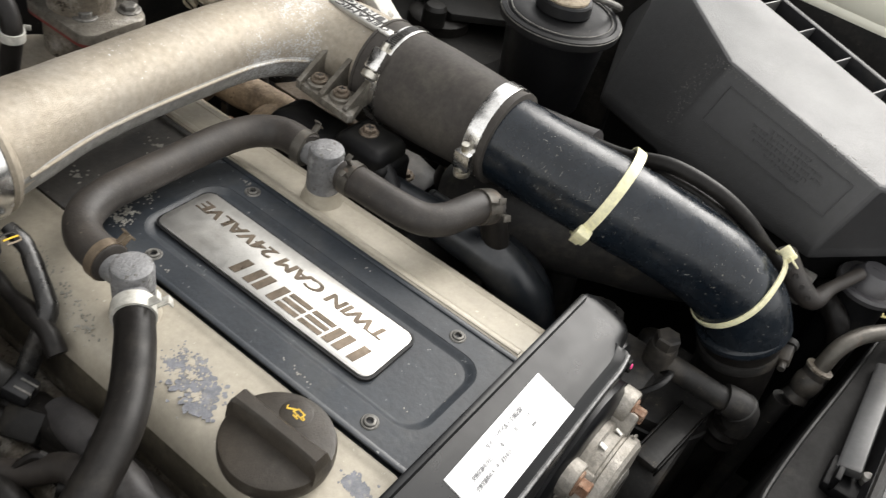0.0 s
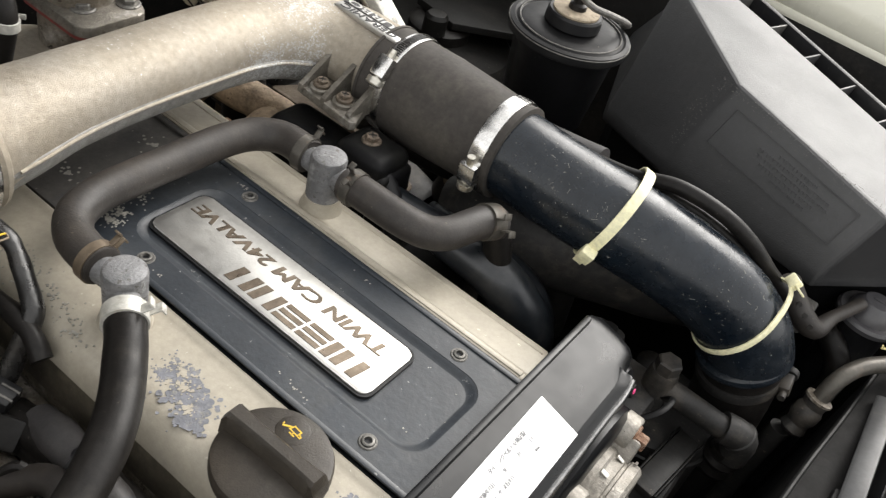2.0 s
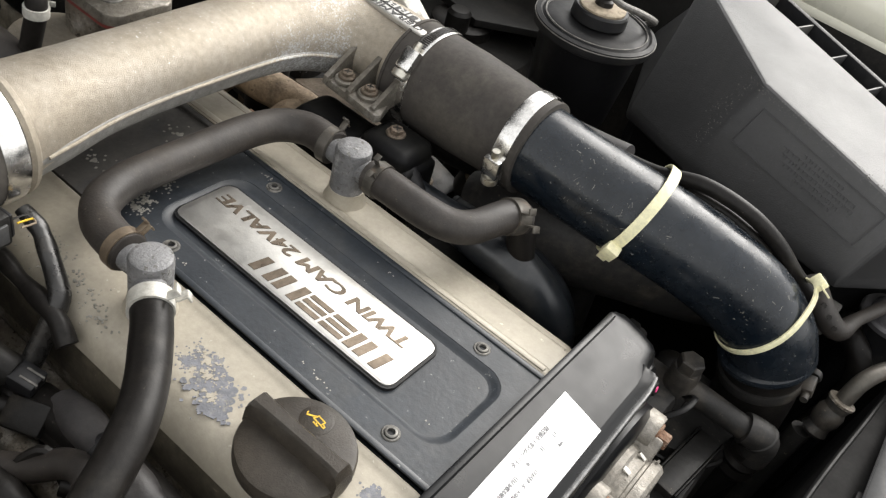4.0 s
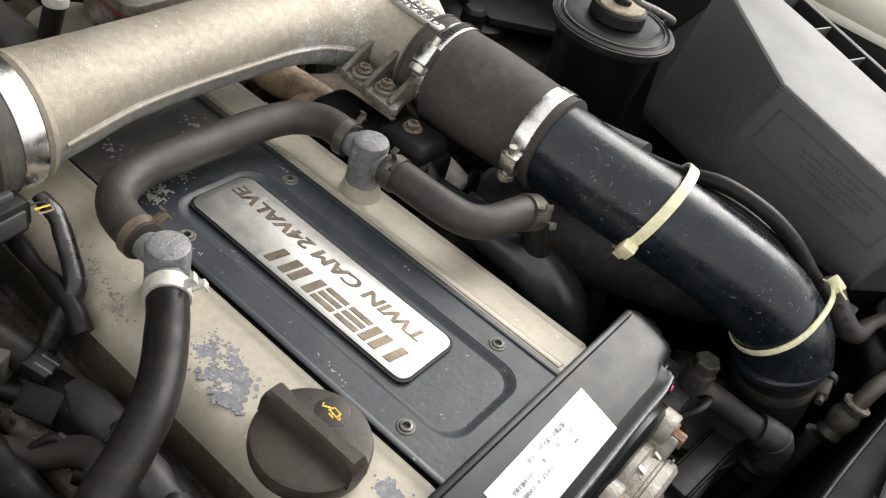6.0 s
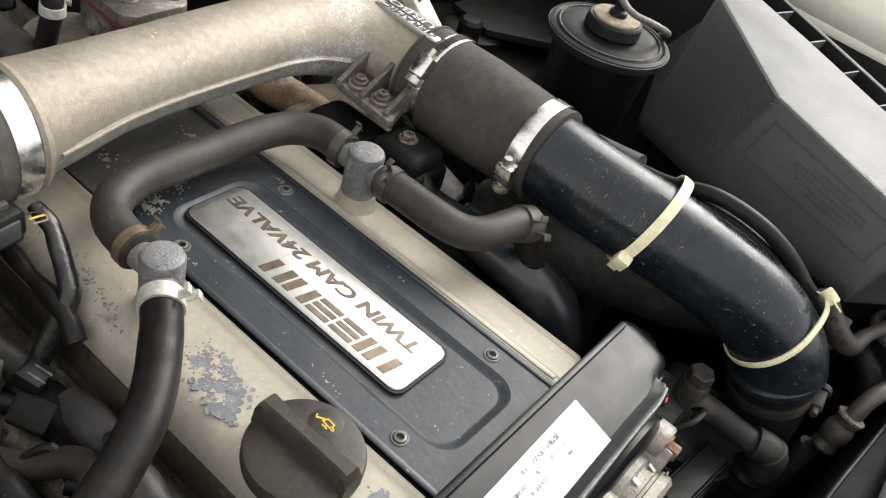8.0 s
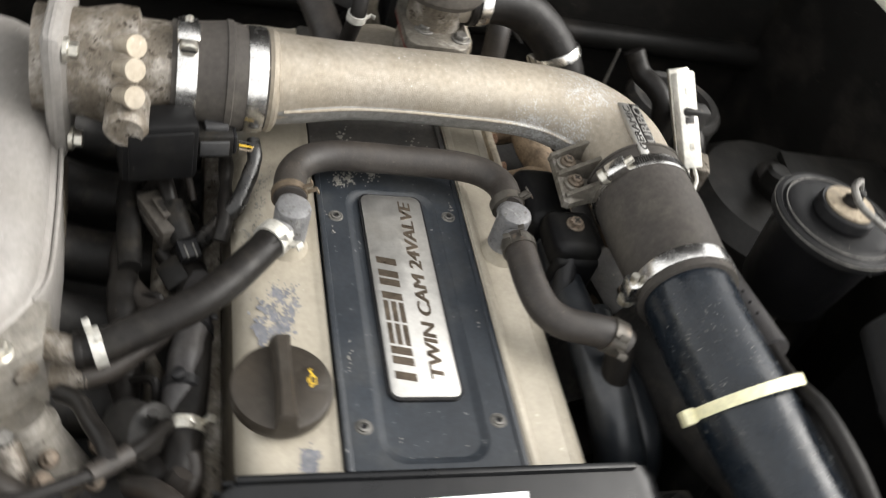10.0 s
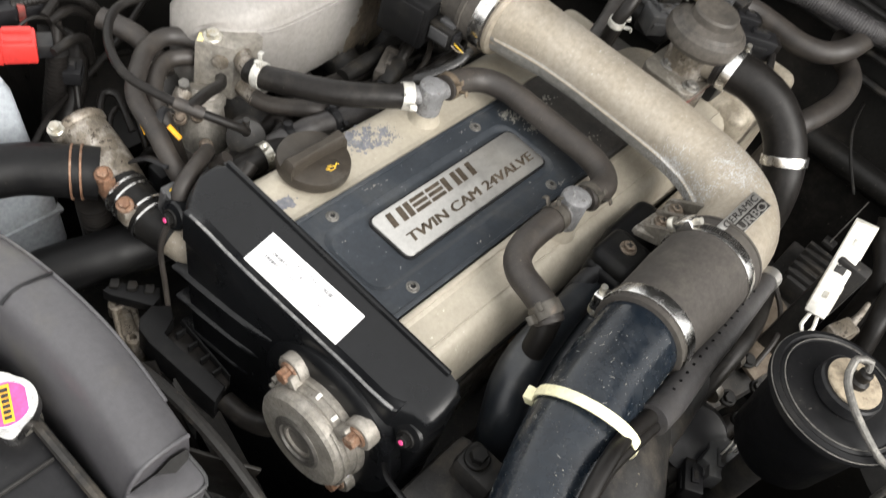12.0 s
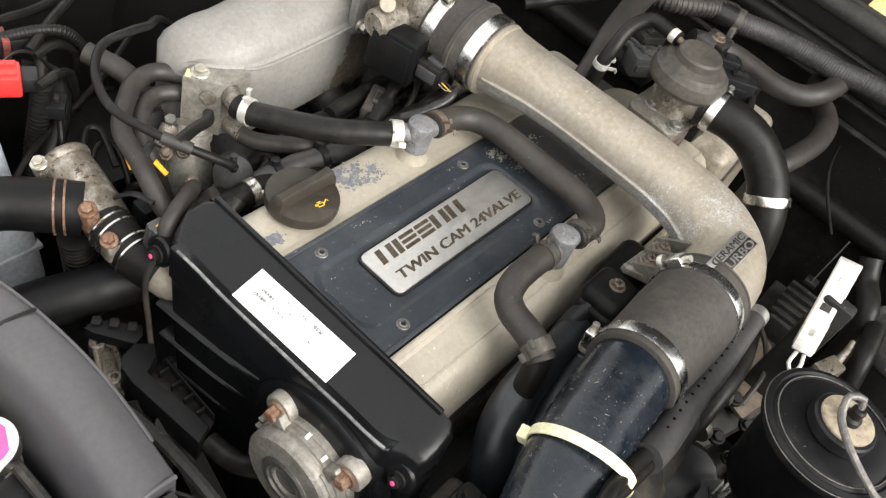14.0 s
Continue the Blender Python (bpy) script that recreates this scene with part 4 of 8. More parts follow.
def oil_cap():
    x, y = -0.0865, 0.0895
    m = Matrix.Translation((x, y, 0))
    c = thing("oil_filler_cap", "brown-black plastic oil filler cap with a grip bar", "oil cap", (x, y, -0.004))
    part("neck", lathe([(0.024, -0.006), (0.024, 0.001)], 32, m), BEIGE, c)
    part("disc", lathe([(0.0275, 0.0005), (0.0295, 0.0015), (0.030, 0.004), (0.030, 0.0085), (0.0292, 0.0108), (0.027, 0.0118), (0.012, 0.0122)], 72, m), CAP, c)
    g = m @ Matrix.Rotation(radians(1), 4, "Z")
    grip = bmesh.new()
    rings = []
    n = 24
    for i in range(n + 1):
        u = -1 + 2 * i / n
        px = u * 0.0300
        hgt = 0.0118 + 0.0112 * min(1, (1 - abs(u)) * 9 + 0.35) ** 0.5
        w = 0.0044 + 0.0012 * abs(u) ** 3
        rings.append([g @ Vector((px, w * 1.25, 0.008)), g @ Vector((px, w, hgt - 0.002)), g @ Vector((px, w * 0.6, hgt)), g @ Vector((px, -w * 0.6, hgt)), g @ Vector((px, -w, hgt - 0.002)), g @ Vector((px, -w * 1.25, 0.008))][::-1])
    part("grip", skin(rings, True, grip), CAP, c, sharp=40)
    k = Matrix.Translation((-0.0836, 0.0727, 0.0121)) @ Matrix.Rotation(radians(-6), 4, "Z")
    part("badge", lathe([(0.0088, 0), (0.0088, 0.0006), (0.008, 0.0009)], 32, Matrix.Translation((-0.0828, 0.0727, 0.0116))), CAP, c)
    icon = bmesh.new()
    ring_plate([(-0.0032, -0.0026), (0.0022, -0.0026), (0.0030, 0.0010), (-0.0032, 0.0010)], [(-0.0025, -0.0019), (0.0016, -0.0019), (0.0021, 0.0003), (-0.0025, 0.0003)], 0.0002, 0.0006, k, icon)
    block(-0.0010, -0.0002, 0.0008, 0.0022, 0.0002, 0.0006, 0, k, icon)
    block(-0.0024, 0.0012, 0.0018, 0.0026, 0.0002, 0.0006, 0, k, icon)
    prism([(0.0022, -0.0018), (0.0068, 0.0016), (0.0063, 0.0024), (0.0024, -0.0004)], 0.0002, 0.0006, 0, k, icon)
    prism([(0.0066, 0.0014), (0.0074, 0.0012), (0.0074, -0.0002), (0.0068, 0.0002)], 0.0002, 0.0006, 0, k, icon)
    ring_plate([(-0.0052, 0.0010), (-0.0030, 0.0010), (-0.0030, -0.0012), (-0.0052, -0.0004)], [(-0.0046, 0.0004), (-0.0032, 0.0004), (-0.0032, -0.0004), (-0.0046, 0.0)], 0.0002, 0.0006, k, icon)
    part("oil_can_symbol", icon, YELLOW, c, "yellow oil can symbol")
    return c


oil_cap()


# ---- intake pipework ----
def section_pipe(stations, segs=44):
    """A cast pipe: stations of (centre, along, width, height); sections are soft ovals."""
    rings = []
    for c, along, w, h in stations:
        c, along = Vector(c), Vector(along).normalized()
        side = along.cross(Vector((0, 0, 1))).normalized()
        up = side.cross(along)
        ring = []
        for k in range(segs):
            t = k * math.tau / segs
            cs, sn = math.cos(t), math.sin(t)
            e = 0.92
            low = 0.80 if sn < 0 else 1.0
            ring.append(c + side * (w * math.copysign(abs(cs) ** e, cs)) + up * (low * h * math.copysign(abs(sn) ** e, sn)))
        rings.append(ring)
    return skin(rings)


def crossover_pipe():
    c = thing("intake_pipe", "grey cast aluminium intake pipe crossing the engine, mottled with white corrosion", "intake pipe", (0.15, -0.05, 0.01))
    path = spline([(0.148, 0.104, 0.0502), (0.1505, 0.078, 0.0508), (0.155, 0.03, 0.0520), (0.159, -0.04, 0.0505), (0.161, -0.10, 0.0480), (0.157, -0.140, 0.0450), (0.143, -0.170, 0.0415), (0.120, -0.1845, 0.0400), (0.095, -0.1875, 0.039), (0.078, -0.1875, 0.039)], 0.006)
    st = []
    for i, q in enumerate(path):
        along = path[min(i + 1, len(path) - 1)] - path[max(i - 1, 0)]
        y = q.y
        w = float(np.interp(y, (-0.19, -0.15, -0.11, 0.0, 0.04, 0.07, 0.10), (0.034, 0.0325, 0.0292, 0.0278, 0.0288, 0.0315, 0.0348)))
        st.append((q, along, w, w * 1.0))
    part("casting", section_pipe(st), CAST, c)
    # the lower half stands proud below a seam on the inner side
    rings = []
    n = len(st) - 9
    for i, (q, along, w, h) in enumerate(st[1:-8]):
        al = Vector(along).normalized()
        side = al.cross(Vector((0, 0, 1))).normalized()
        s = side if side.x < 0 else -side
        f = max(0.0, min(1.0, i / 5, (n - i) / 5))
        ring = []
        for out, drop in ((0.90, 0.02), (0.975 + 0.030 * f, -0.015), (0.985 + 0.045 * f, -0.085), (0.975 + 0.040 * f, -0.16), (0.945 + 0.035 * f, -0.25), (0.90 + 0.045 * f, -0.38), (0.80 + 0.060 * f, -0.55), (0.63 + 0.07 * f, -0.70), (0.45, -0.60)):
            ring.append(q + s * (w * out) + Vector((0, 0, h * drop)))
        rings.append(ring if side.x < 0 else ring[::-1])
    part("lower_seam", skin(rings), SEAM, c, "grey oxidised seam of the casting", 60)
    part("parting_line", tube([r[2] if (r[2] - r[0]).x < 0 else r[6] for r in rings[2:-2:3]], 0.0012, 8, 0.006), CAST, c)
    part("end_bead", lathe([(0.0325, -0.005), (0.0362, -0.0025), (0.0370, 0.0005), (0.0355, 0.003)], 56, aim((0.1485, 0.0925, 0.0498), (-0.02, 1, 0.02))), CAST, c)
    part("end_collar", lathe([(0.033, 0.0), (0.033, 0.022)], 48, aim((0.1485, 0.090, 0.0498), (-0.02, 1, 0.02))), CAST, c)
    # mounting foot with two ribs
    foot = prism([(0.113, -0.128), (0.062, -0.124), (0.060, -0.128), (0.072, -0.160), (0.118, -0.160)], 0.026, 0.032, 0.0015)
    part("mounting_foot", foot, FOOT, c)
    for x in (0.113, 0.0915, 0.068):
        rib = prism([(-0.001, 0.0), (0.042, 0.0), (0.042, 0.030), (0.034, 0.028), (0.0, 0.006)], -0.0022, 0.0022, 0.001, Matrix.Translation((x, -0.127, 0.028)) @ Matrix(((0, 0, 1, 0), (-1, 0, 0, 0), (0, 1, 0, 0), (0, 0, 0, 1))))
        part("rib", rib, FOOT, c)
    for x in (0.1025, 0.0805):
        part("bolt_boss", lathe([(0.0085, -0.004), (0.0085, 0.0045), (0.0075, 0.0055)], 28, Matrix.Translation((x, -0.1375, 0.030))), FOOT, c)
    # white corrosion along the ridge by the elbow
    rng = random.Random(21)
    bm = bmesh.new()
    for k in range(420):
        t = rng.random() ** 0.8
        i = int(len(st) * (0.44 + 0.34 * t))
        q, along, w, h = st[min(i, len(st) - 1)]
        al = Vector(along).normalized()
        side = al.cross(Vector((0, 0, 1))).normalized()
        s = side if side.x < 0 else -side
        a = radians(rng.gauss(4, 26))
        n = (s * math.cos(a) + Vector((0, 0, 1)) * math.sin(a)).normalized()
        r = rng.uniform(0.0002, 0.0008)
        bmesh.ops.create_icosphere(bm, subdivisions=1, radius=r, matrix=aim(Vector(q) + n * w * 0.995 + al * rng.uniform(-0.003, 0.003), n) @ Matrix.Diagonal((1, 0.7, 0.16, 1)))
    tagged(part("corrosion", bm, OXIDE, c, "crusts of white corrosion"), kind="stuff")
    return c


crossover_pipe()


def turbo_badge():
    """A small black and silver badge on the elbow's shoulder."""
    m = Matrix.Translation((0.103, -0.1830, 0.0740)) @ Matrix.Diagonal((1.15, 1.22, 1, 1)) @ Matrix.Rotation(radians(-1), 4, "Z") @ Matrix.Rotation(radians(2), 4, "X")
    b = solid("badge", block(-0.0265, 0.0265, -0.0072, 0.0072, -0.003, 0.0012, 0.0008, m), PLATE, "silver and black badge on the intake pipe", "badge")
    part("field", block(-0.0255, 0.0255, -0.0065, 0.0002, 0.0008, 0.0015, 0.0001, m), INK, b)
    part("upper_field", block(-0.0255, 0.0255, 0.0008, 0.0065, 0.0008, 0.0014, 0.0001, m), PLATE, b)
    lettering("CERAMIC", 0.0066, m @ pose(-0.0225, 0.0014, 0.0013), "lettering", INK, b, 0.045)
    lettering("TURBO", 0.0078, m @ pose(-0.0235, -0.0061, 0.0014), "lettering", PLATE, b, 0.047)
    return b


turbo_badge()

for bx in (0.1025, 0.0805):
    bolt((bx, -0.1375, 0.0365), (0, 0, 1), 0.0044, 0.004, DULLBOLT, "browned cross-head bolt in the intake pipe's foot", "intake pipe bolts", 14, cross=True)


def support_bracket():
    b = thing("pipe_bracket", "black painted steel bracket under the intake pipe", "bracket", (0.06, -0.13, -0.06))
    part("pad", block(0.022, 0.066, -0.152, -0.112, -0.004, 0.0225, 0.009, segs=4), ENAMEL, b)
    part("saddle", block(0.060, 0.124, -0.146, -0.104, -0.03, 0.0125, 0.011, segs=4), ENAMEL, b)
    part("fold", block(0.018, 0.030, -0.150, -0.114, -0.04, 0.012, 0.005, segs=3), ENAMEL, b)
    part("leg", block(0.03, 0.06, -0.148, -0.118, -0.10, 0.012, 0.005), ENAMEL, b)
    part("gusset", tube([(0.035, -0.128, 0.012), (0.012, -0.123, -0.006), (0.004, -0.122, -0.03)], 0.008, 14), BLACKPL, b)
    bolt((0.0472, -0.1324, 0.0225), (0, 0, 1), 0.0050, 0.005, DULLBOLT, "browned cross-head bolt with a washer on the bracket", "intake pipe bolts", 20, cross=True)


support_bracket()


def exhaust_manifold():
    """What shows between the cam cover and the intake pipe."""
    m = thing("exhaust_manifold", "heat-tanned cast exhaust manifold below the intake pipe", "manifold", (0.17, -0.16, -0.10))
    part("log", tube([(0.265, -0.160, -0.040), (0.215, -0.158, -0.036), (0.185, -0.160, -0.034), (0.150, -0.164, -0.036), (0.125, -0.166, -0.046)], [0.013, 0.0145, 0.0150, 0.0145, 0.012], 26, wobble=0.08), TAN, m)
    for x in (0.235, 0.160):
        part("branch", tube([(x, -0.160, -0.036), (x + 0.002, -0.138, -0.044), (x + 0.002, -0.112, -0.055)], [0.0145, 0.0140, 0.0135], 22, wobble=0.08), TAN, m)
    part("flange", block(0.12, 0.29, -0.121, -0.113, -0.085, -0.030, 0.003), BEIGEDUST, m)
    for i in range(4):
        part("stud", hexagon(0.005, 0, 0.008, aim((0.142 + i * 0.038, -0.121, -0.042), (0, -1, 0.2))), RUST, m)


exhaust_manifold()


def reducer_hose():
    pts = [(0.084, -0.1875, 0.039), (0.070, -0.1875, 0.039), (0.035, -0.1877, 0.039), (0.0, -0.1877, 0.0395), (-0.020, -0.1872, 0.0395), (-0.034, -0.187, 0.0393)]
    h = solid("reducer_hose", tube(pts, [0.0372, 0.0372, 0.0378, 0.0362, 0.0352, 0.0350], 56, 0.004), SILICONE, "matt dark grey rubber reducer hose between two pipes", "hose")
    for x, r in ((0.0835, 0.0374), (-0.0335, 0.0352)):
        part("end_lip", lathe([(r - 0.001, -0.0014), (r + 0.0006, -0.0010), (r + 0.0006, 0.0010), (r - 0.001, 0.0014)], 56, aim((x, -0.1873, 0.0392), (1, 0, 0))), SILICONE, h)
    band_clamp((0.066, -0.1875, 0.039), (1, 0, 0), 0.0374, 0.0105, 38.0)
    band_clamp((-0.0235, -0.1872, 0.0395), (1, 0.01, 0), 0.0354, 0.0115, -8.0, slots=False)


reducer_hose()

PIPE = [(-0.012, -0.187, 0.0393), (-0.038, -0.1875, 0.039), (-0.066, -0.1900, 0.0360), (-0.102, -0.1950, 0.0325), (-0.140, -0.2035, 0.0270), (-0.173, -0.2150, 0.0175), (-0.2035, -0.2283, 0.0020), (-0.2255, -0.2385, -0.0190), (-0.2365, -0.2447, -0.0400)]


def charge_pipe():
    p = solid("charge_pipe", tube(PIPE, 0.0318, 56, 0.004), GLOSS, "glossy blue-black steel charge pipe with dust and scratches", "pipe")
    rng = random.Random(9)
    bm = bmesh.new()
    path = spline(PIPE[1:8], 0.003)
    for k in range(420):
        i = rng.randrange(2, len(path) - 2)
        al = (path[i + 1] - path[i - 1]).normalized()
        side = al.cross(Vector((0, 0, 1))).normalized()
        up = side.cross(al)
        a = rng.uniform(0, math.pi)
        n = side * math.cos(a) + up * math.sin(a)
        l = rng.choice((0.0001, 0.00012, 0.00014, 0.0002, 0.0002, 0.0003, 0.0003, 0.0004, 0.0007, 0.0018))
        block(-l, l, -0.0001, 0.0001, -0.0001, 0.00012, 0, aim(path[i] + n * 0.0318, n, rng.uniform(0, 180)), bm)
    tagged(part("scratch_marks", bm, CHALK, p, "fine pale scratches and dust"), kind="stuff")
    hose = solid("lower_hose", tube([(-0.230, -0.241, -0.032), (-0.2375, -0.2455, -0.054), (-0.2420, -0.248, -0.085), (-0.245, -0.25, -0.14), (-0.245, -0.25, -0.26)], 0.0290, 44, 0.006), RUBBER_D, "dusty dark rubber hose below the charge pipe", "hose")
    band_clamp((-0.2375, -0.2455, -0.056), (-0.3, -0.2, -1), 0.0297, 0.008, 118.0, "dull worm-drive clamp under the charge pipe", False, DUSTY)
    part("end_bead", lathe([(0.0305, -0.004), (0.0335, -0.002), (0.0342, 0.0005), (0.0335, 0.003), (0.030, 0.004)], 56, aim((-0.2325, -0.2424, -0.0370), (-0.38, -0.23, -1))), GLOSS, p)
    cable_tie((-0.1130, -0.2006, 0.0325), (-1, -0.24, -0.33), 0.0364, 200.0, tail=0.009)
    cable_tie((-0.2150, -0.2335, -0.0080), (-0.72, -0.36, -0.60), 0.0322, width=0.0044, toward=(-0.018, -0.022, 0.040), bulge=0.0085)


charge_pipe()


def perforated_sleeve():
    pts = [(0.118, -0.228, 0.028), (0.085, -0.2285, 0.030), (0.04, -0.2295, 0.0325), (-0.01, -0.2305, 0.0345), (-0.055, -0.232, 0.0375), (-0.082, -0.231, 0.042)]
    s = solid("perforated_sleeve", tube(pts, [0.0085, 0.0095, 0.0105, 0.0105, 0.0115, 0.0115], 24), SLEEVE, "dusty grey-black rubber sleeve with a row of holes", "cable sleeve")
    holes = bmesh.new()
    xs = [p[0] for p in pts][::-1]
    for i in range(14):
        x = 0.082 - 0.0105 * i
        c = Vector((x, np.interp(x, xs, [p[1] for p in pts][::-1]), np.interp(x, xs, [p[2] for p in pts][::-1])))
        r = float(np.interp(x, xs, [0.0115, 0.0115, 0.0105, 0.0105, 0.0095, 0.0085]))
        n = Vector((0, 0.30, 0.95)).normalized()
        lathe([(0.0011, -0.001), (0.0011, 0.0003)], 12, aim(c + n * r, n), holes)
    tagged(part("hole_row", holes, PIT, s), kind="stuff")
    part("end_ring", lathe([(0.0088, -0.005), (0.0096, -0.005), (0.0096, 0.005), (0.0088, 0.005)], 24, aim((0.117, -0.228, 0.028), (1, 0, -0.05))), PLATE, s, "white end ring")
    solid("cable", tube([(-0.07, -0.2305, 0.041), (-0.106, -0.2260, 0.0490), (-0.139, -0.2265, 0.0605), (-0.172, -0.2330, 0.0565), (-0.197, -0.2440, 0.042), (-0.217, -0.2560, 0.022), (-0.236, -0.270, 0.004)], 0.0056, 14), RUBBER_D, "black rubber-covered cable strapped to the charge pipe", "cable")
    solid("cable", tube([(-0.06, -0.236, 0.036), (-0.10, -0.2330, 0.0425), (-0.135, -0.2305, 0.0480), (-0.163, -0.2340, 0.0460), (-0.190, -0.2415, 0.035), (-0.212, -0.2510, 0.016), (-0.230, -0.262, -0.004)], 0.0048, 12), RUBBER_D, "thin black cable beside a thicker one", "cable")


perforated_sleeve()


# ---- breather and coolant hoses ----
def hoses():
    def hose(pts, r, mat, label, segs=26, wob=0.02):
        h = solid("hose", tube(pts, r, segs, 0.004, wobble=wob), mat, label, "hose", "breather and coolant hoses")
        r0, r1 = (r, r) if isinstance(r, float) else (r[0], r[-1])
        for q, k, e in ((Vector(pts[0]), Vector(pts[1]), r0), (Vector(pts[-1]), Vector(pts[-2]), r1)):
            part("hose_end", lathe([(e * 0.9, -0.0004), (e * 1.03, 0.0004), (e * 1.05, 0.0030), (e, 0.0042)], 24, aim(q, k - q)), mat, h)
        return h

    hose([(0.0545, 0.079, 0.023), (0.066, 0.0785, 0.0225), (0.084, 0.075, 0.0215), (0.0985, 0.064, 0.021), (0.1055, 0.045, 0.021), (0.1065, 0.020, 0.021), (0.1055, -0.020, 0.0215), (0.1035, -0.048, 0.0225), (0.097, -0.0685, 0.0235), (0.083, -0.080, 0.025), (0.068, -0.0805, 0.0265), (0.056, -0.0785, 0.0265)], 0.0112, RUBBER, "dusty black breather hose looping over the coil cover")
    hose([(0.022, -0.077, 0.0275), (0.007, -0.0768, 0.0290), (-0.022, -0.0775, 0.0290), (-0.0405, -0.0830, 0.0275), (-0.0500, -0.0945, 0.0270), (-0.0545, -0.1100, 0.0275), (-0.0580, -0.1240, 0.0265), (-0.0625, -0.1350, 0.0215)], 0.0110, RUBBER, "dusty black hose from the breather fitting to a pipe below")
    hose([(0.0235, 0.089, 0.0215), (0.0110, 0.0975, 0.0205), (0.0, 0.1065, 0.0195), (-0.0155, 0.1205, 0.0172), (-0.0285, 0.1355, 0.0150), (-0.0385, 0.153, 0.0112), (-0.0470, 0.172, 0.0065), (-0.0545, 0.190, 0.002), (-0.0565, 0.203, 0.0005)], 0.0108, RUBBER_D, "black breather hose from the cam cover to the inlet manifold")
    spring_clip((0.0595, 0.079, 0.0228), (1, 0, 0), 0.0114, 150, COPPER, 0.006)
    spring_clip((0.0600, -0.0792, 0.0266), (1, 0.1, 0), 0.0114, 140, CLIPD, 0.007)
    spring_clip((0.0150, -0.0768, 0.0285), (1, 0, 0), 0.0112, 60, CLIPD, 0.007)
    spring_clip((-0.0590, -0.1268, 0.0255), (-0.25, -0.85, -0.25), 0.0114, 150, CLIPD, 0.011)
    spring_clip((0.0195, 0.0915, 0.0210), (-0.78, 0.62, 0), 0.0111, 30, CLIPW, 0.010, "white sprung hose clip with raised ears")
    spring_clip((-0.0548, 0.1915, 0.0025), (-0.3, 0.95, -0.15), 0.0111, 90, CLIPW, 0.007, "white sprung hose clip with raised ears")
    # steel pipe along the exhaust side with a moulded elbow at its front end
    hose([(0.06, -0.128, -0.010), (0.02, -0.129, -0.011), (-0.02, -0.131, -0.012), (-0.048, -0.133, -0.0135), (-0.0714, -0.1358, -0.0175), (-0.0904, -0.1417, -0.0317), (-0.1030, -0.1530, -0.0560), (-0.108, -0.160, -0.09), (-0.108, -0.165, -0.22)], [0.0125, 0.0125, 0.0132, 0.0155, 0.0168, 0.0175, 0.0180, 0.0180, 0.0180], ELBOW, "glossy black coolant pipe and elbow along the exhaust side", 32, 0)
    hose([(0.0, -0.150, -0.026), (-0.040, -0.156, -0.029), (-0.070, -0.1640, -0.036), (-0.092, -0.172, -0.054), (-0.102, -0.178, -0.085), (-0.104, -0.18, -0.16)], 0.0150, ELBOW, "glossy black hose beside the coolant elbow", 28, 0)
    hose([(-0.0600, -0.1310, 0.0235), (-0.0650, -0.1345, 0.0130), (-0.0700, -0.1365, -0.004), (-0.0740, -0.1380, -0.020)], 0.0098, RUBBER_D, "short black riser between hose and coolant pipe", 24, 0)


hoses()


# ---- exhaust side of the bay ----
def canister():
    x, y = 0.008, -0.309
    m = Matrix.Translation((x, y, 0.016)) @ Matrix.Diagonal((0.86, 0.86, 1, 1))
    c = thing("canister", "black painted steel canister with a wire on its lid", "canister", (x, y, -0.20))
    part("body", lathe([(0.034, -0.018), (0.041, -0.009), (0.0480, 0.055), (0.053, 0.062)], 56, m), ENAMEL, c)
    part("mount", lathe([(0.014, -0.20), (0.014, -0.017)], 28, m), DUSTY, c)
    part("lid", lathe([(0.052, 0.058), (0.0565, 0.060), (0.0575, 0.064), (0.0565, 0.0675), (0.0525, 0.0685), (0.0505, 0.0672), (0.0485, 0.0685), (0.0465, 0.0678), (0.044, 0.0690), (0.034, 0.0698), (0.0255, 0.0700)], 72, m), LIDBLACK, c)
    part("collar", lathe([(0.026, 0.0715), (0.0255, 0.0795), (0.024, 0.081), (0.0205, 0.081)], 48, m), BLACKPL, c)
    part("gasket", lathe([(0.0215, 0.080), (0.0215, 0.0825), (0.0195, 0.0832), (0.009, 0.0834)], 40, m), WASHER, c, "tan stained paper gasket")
    part("stud", lathe([(0.0085, 0.083), (0.008, 0.087), (0.0055, 0.0885), (0.0055, 0.0945), (0.004, 0.096)], 24, m), RUBBER_D, c)
    # grey rings paint in the highlight along the worn rim
    for rr, zz in ((0.0570, 0.0662), (0.0478, 0.0690)):
        part("rim_line", tube([m @ Vector((rr * math.cos(k * math.tau / 48), rr * math.sin(k * math.tau / 48), zz)) for k in range(49)], 0.00045, 6, 0.02), SCREW, c, "thin grey line for the rim's highlight and worn edge")
    z = 0.016
    w = solid("wire", tube([(x, y, 0.092 + z), (x + 0.003, y + 0.003, 0.101 + z), (0.0063, -0.2985, 0.1165), (0.0010, -0.2990, 0.1130), (-0.0073, -0.3027, 0.1085), (-0.0187, -0.3177, 0.1032), (-0.0235, -0.3440, 0.0915), (-0.0130, -0.3600, 0.080), (-0.0030, -0.3690, 0.066), (0.004, -0.374, 0.03)], 0.0026, 10), SCREW, "grey insulated wire looping off the canister lid", "wire")


canister()


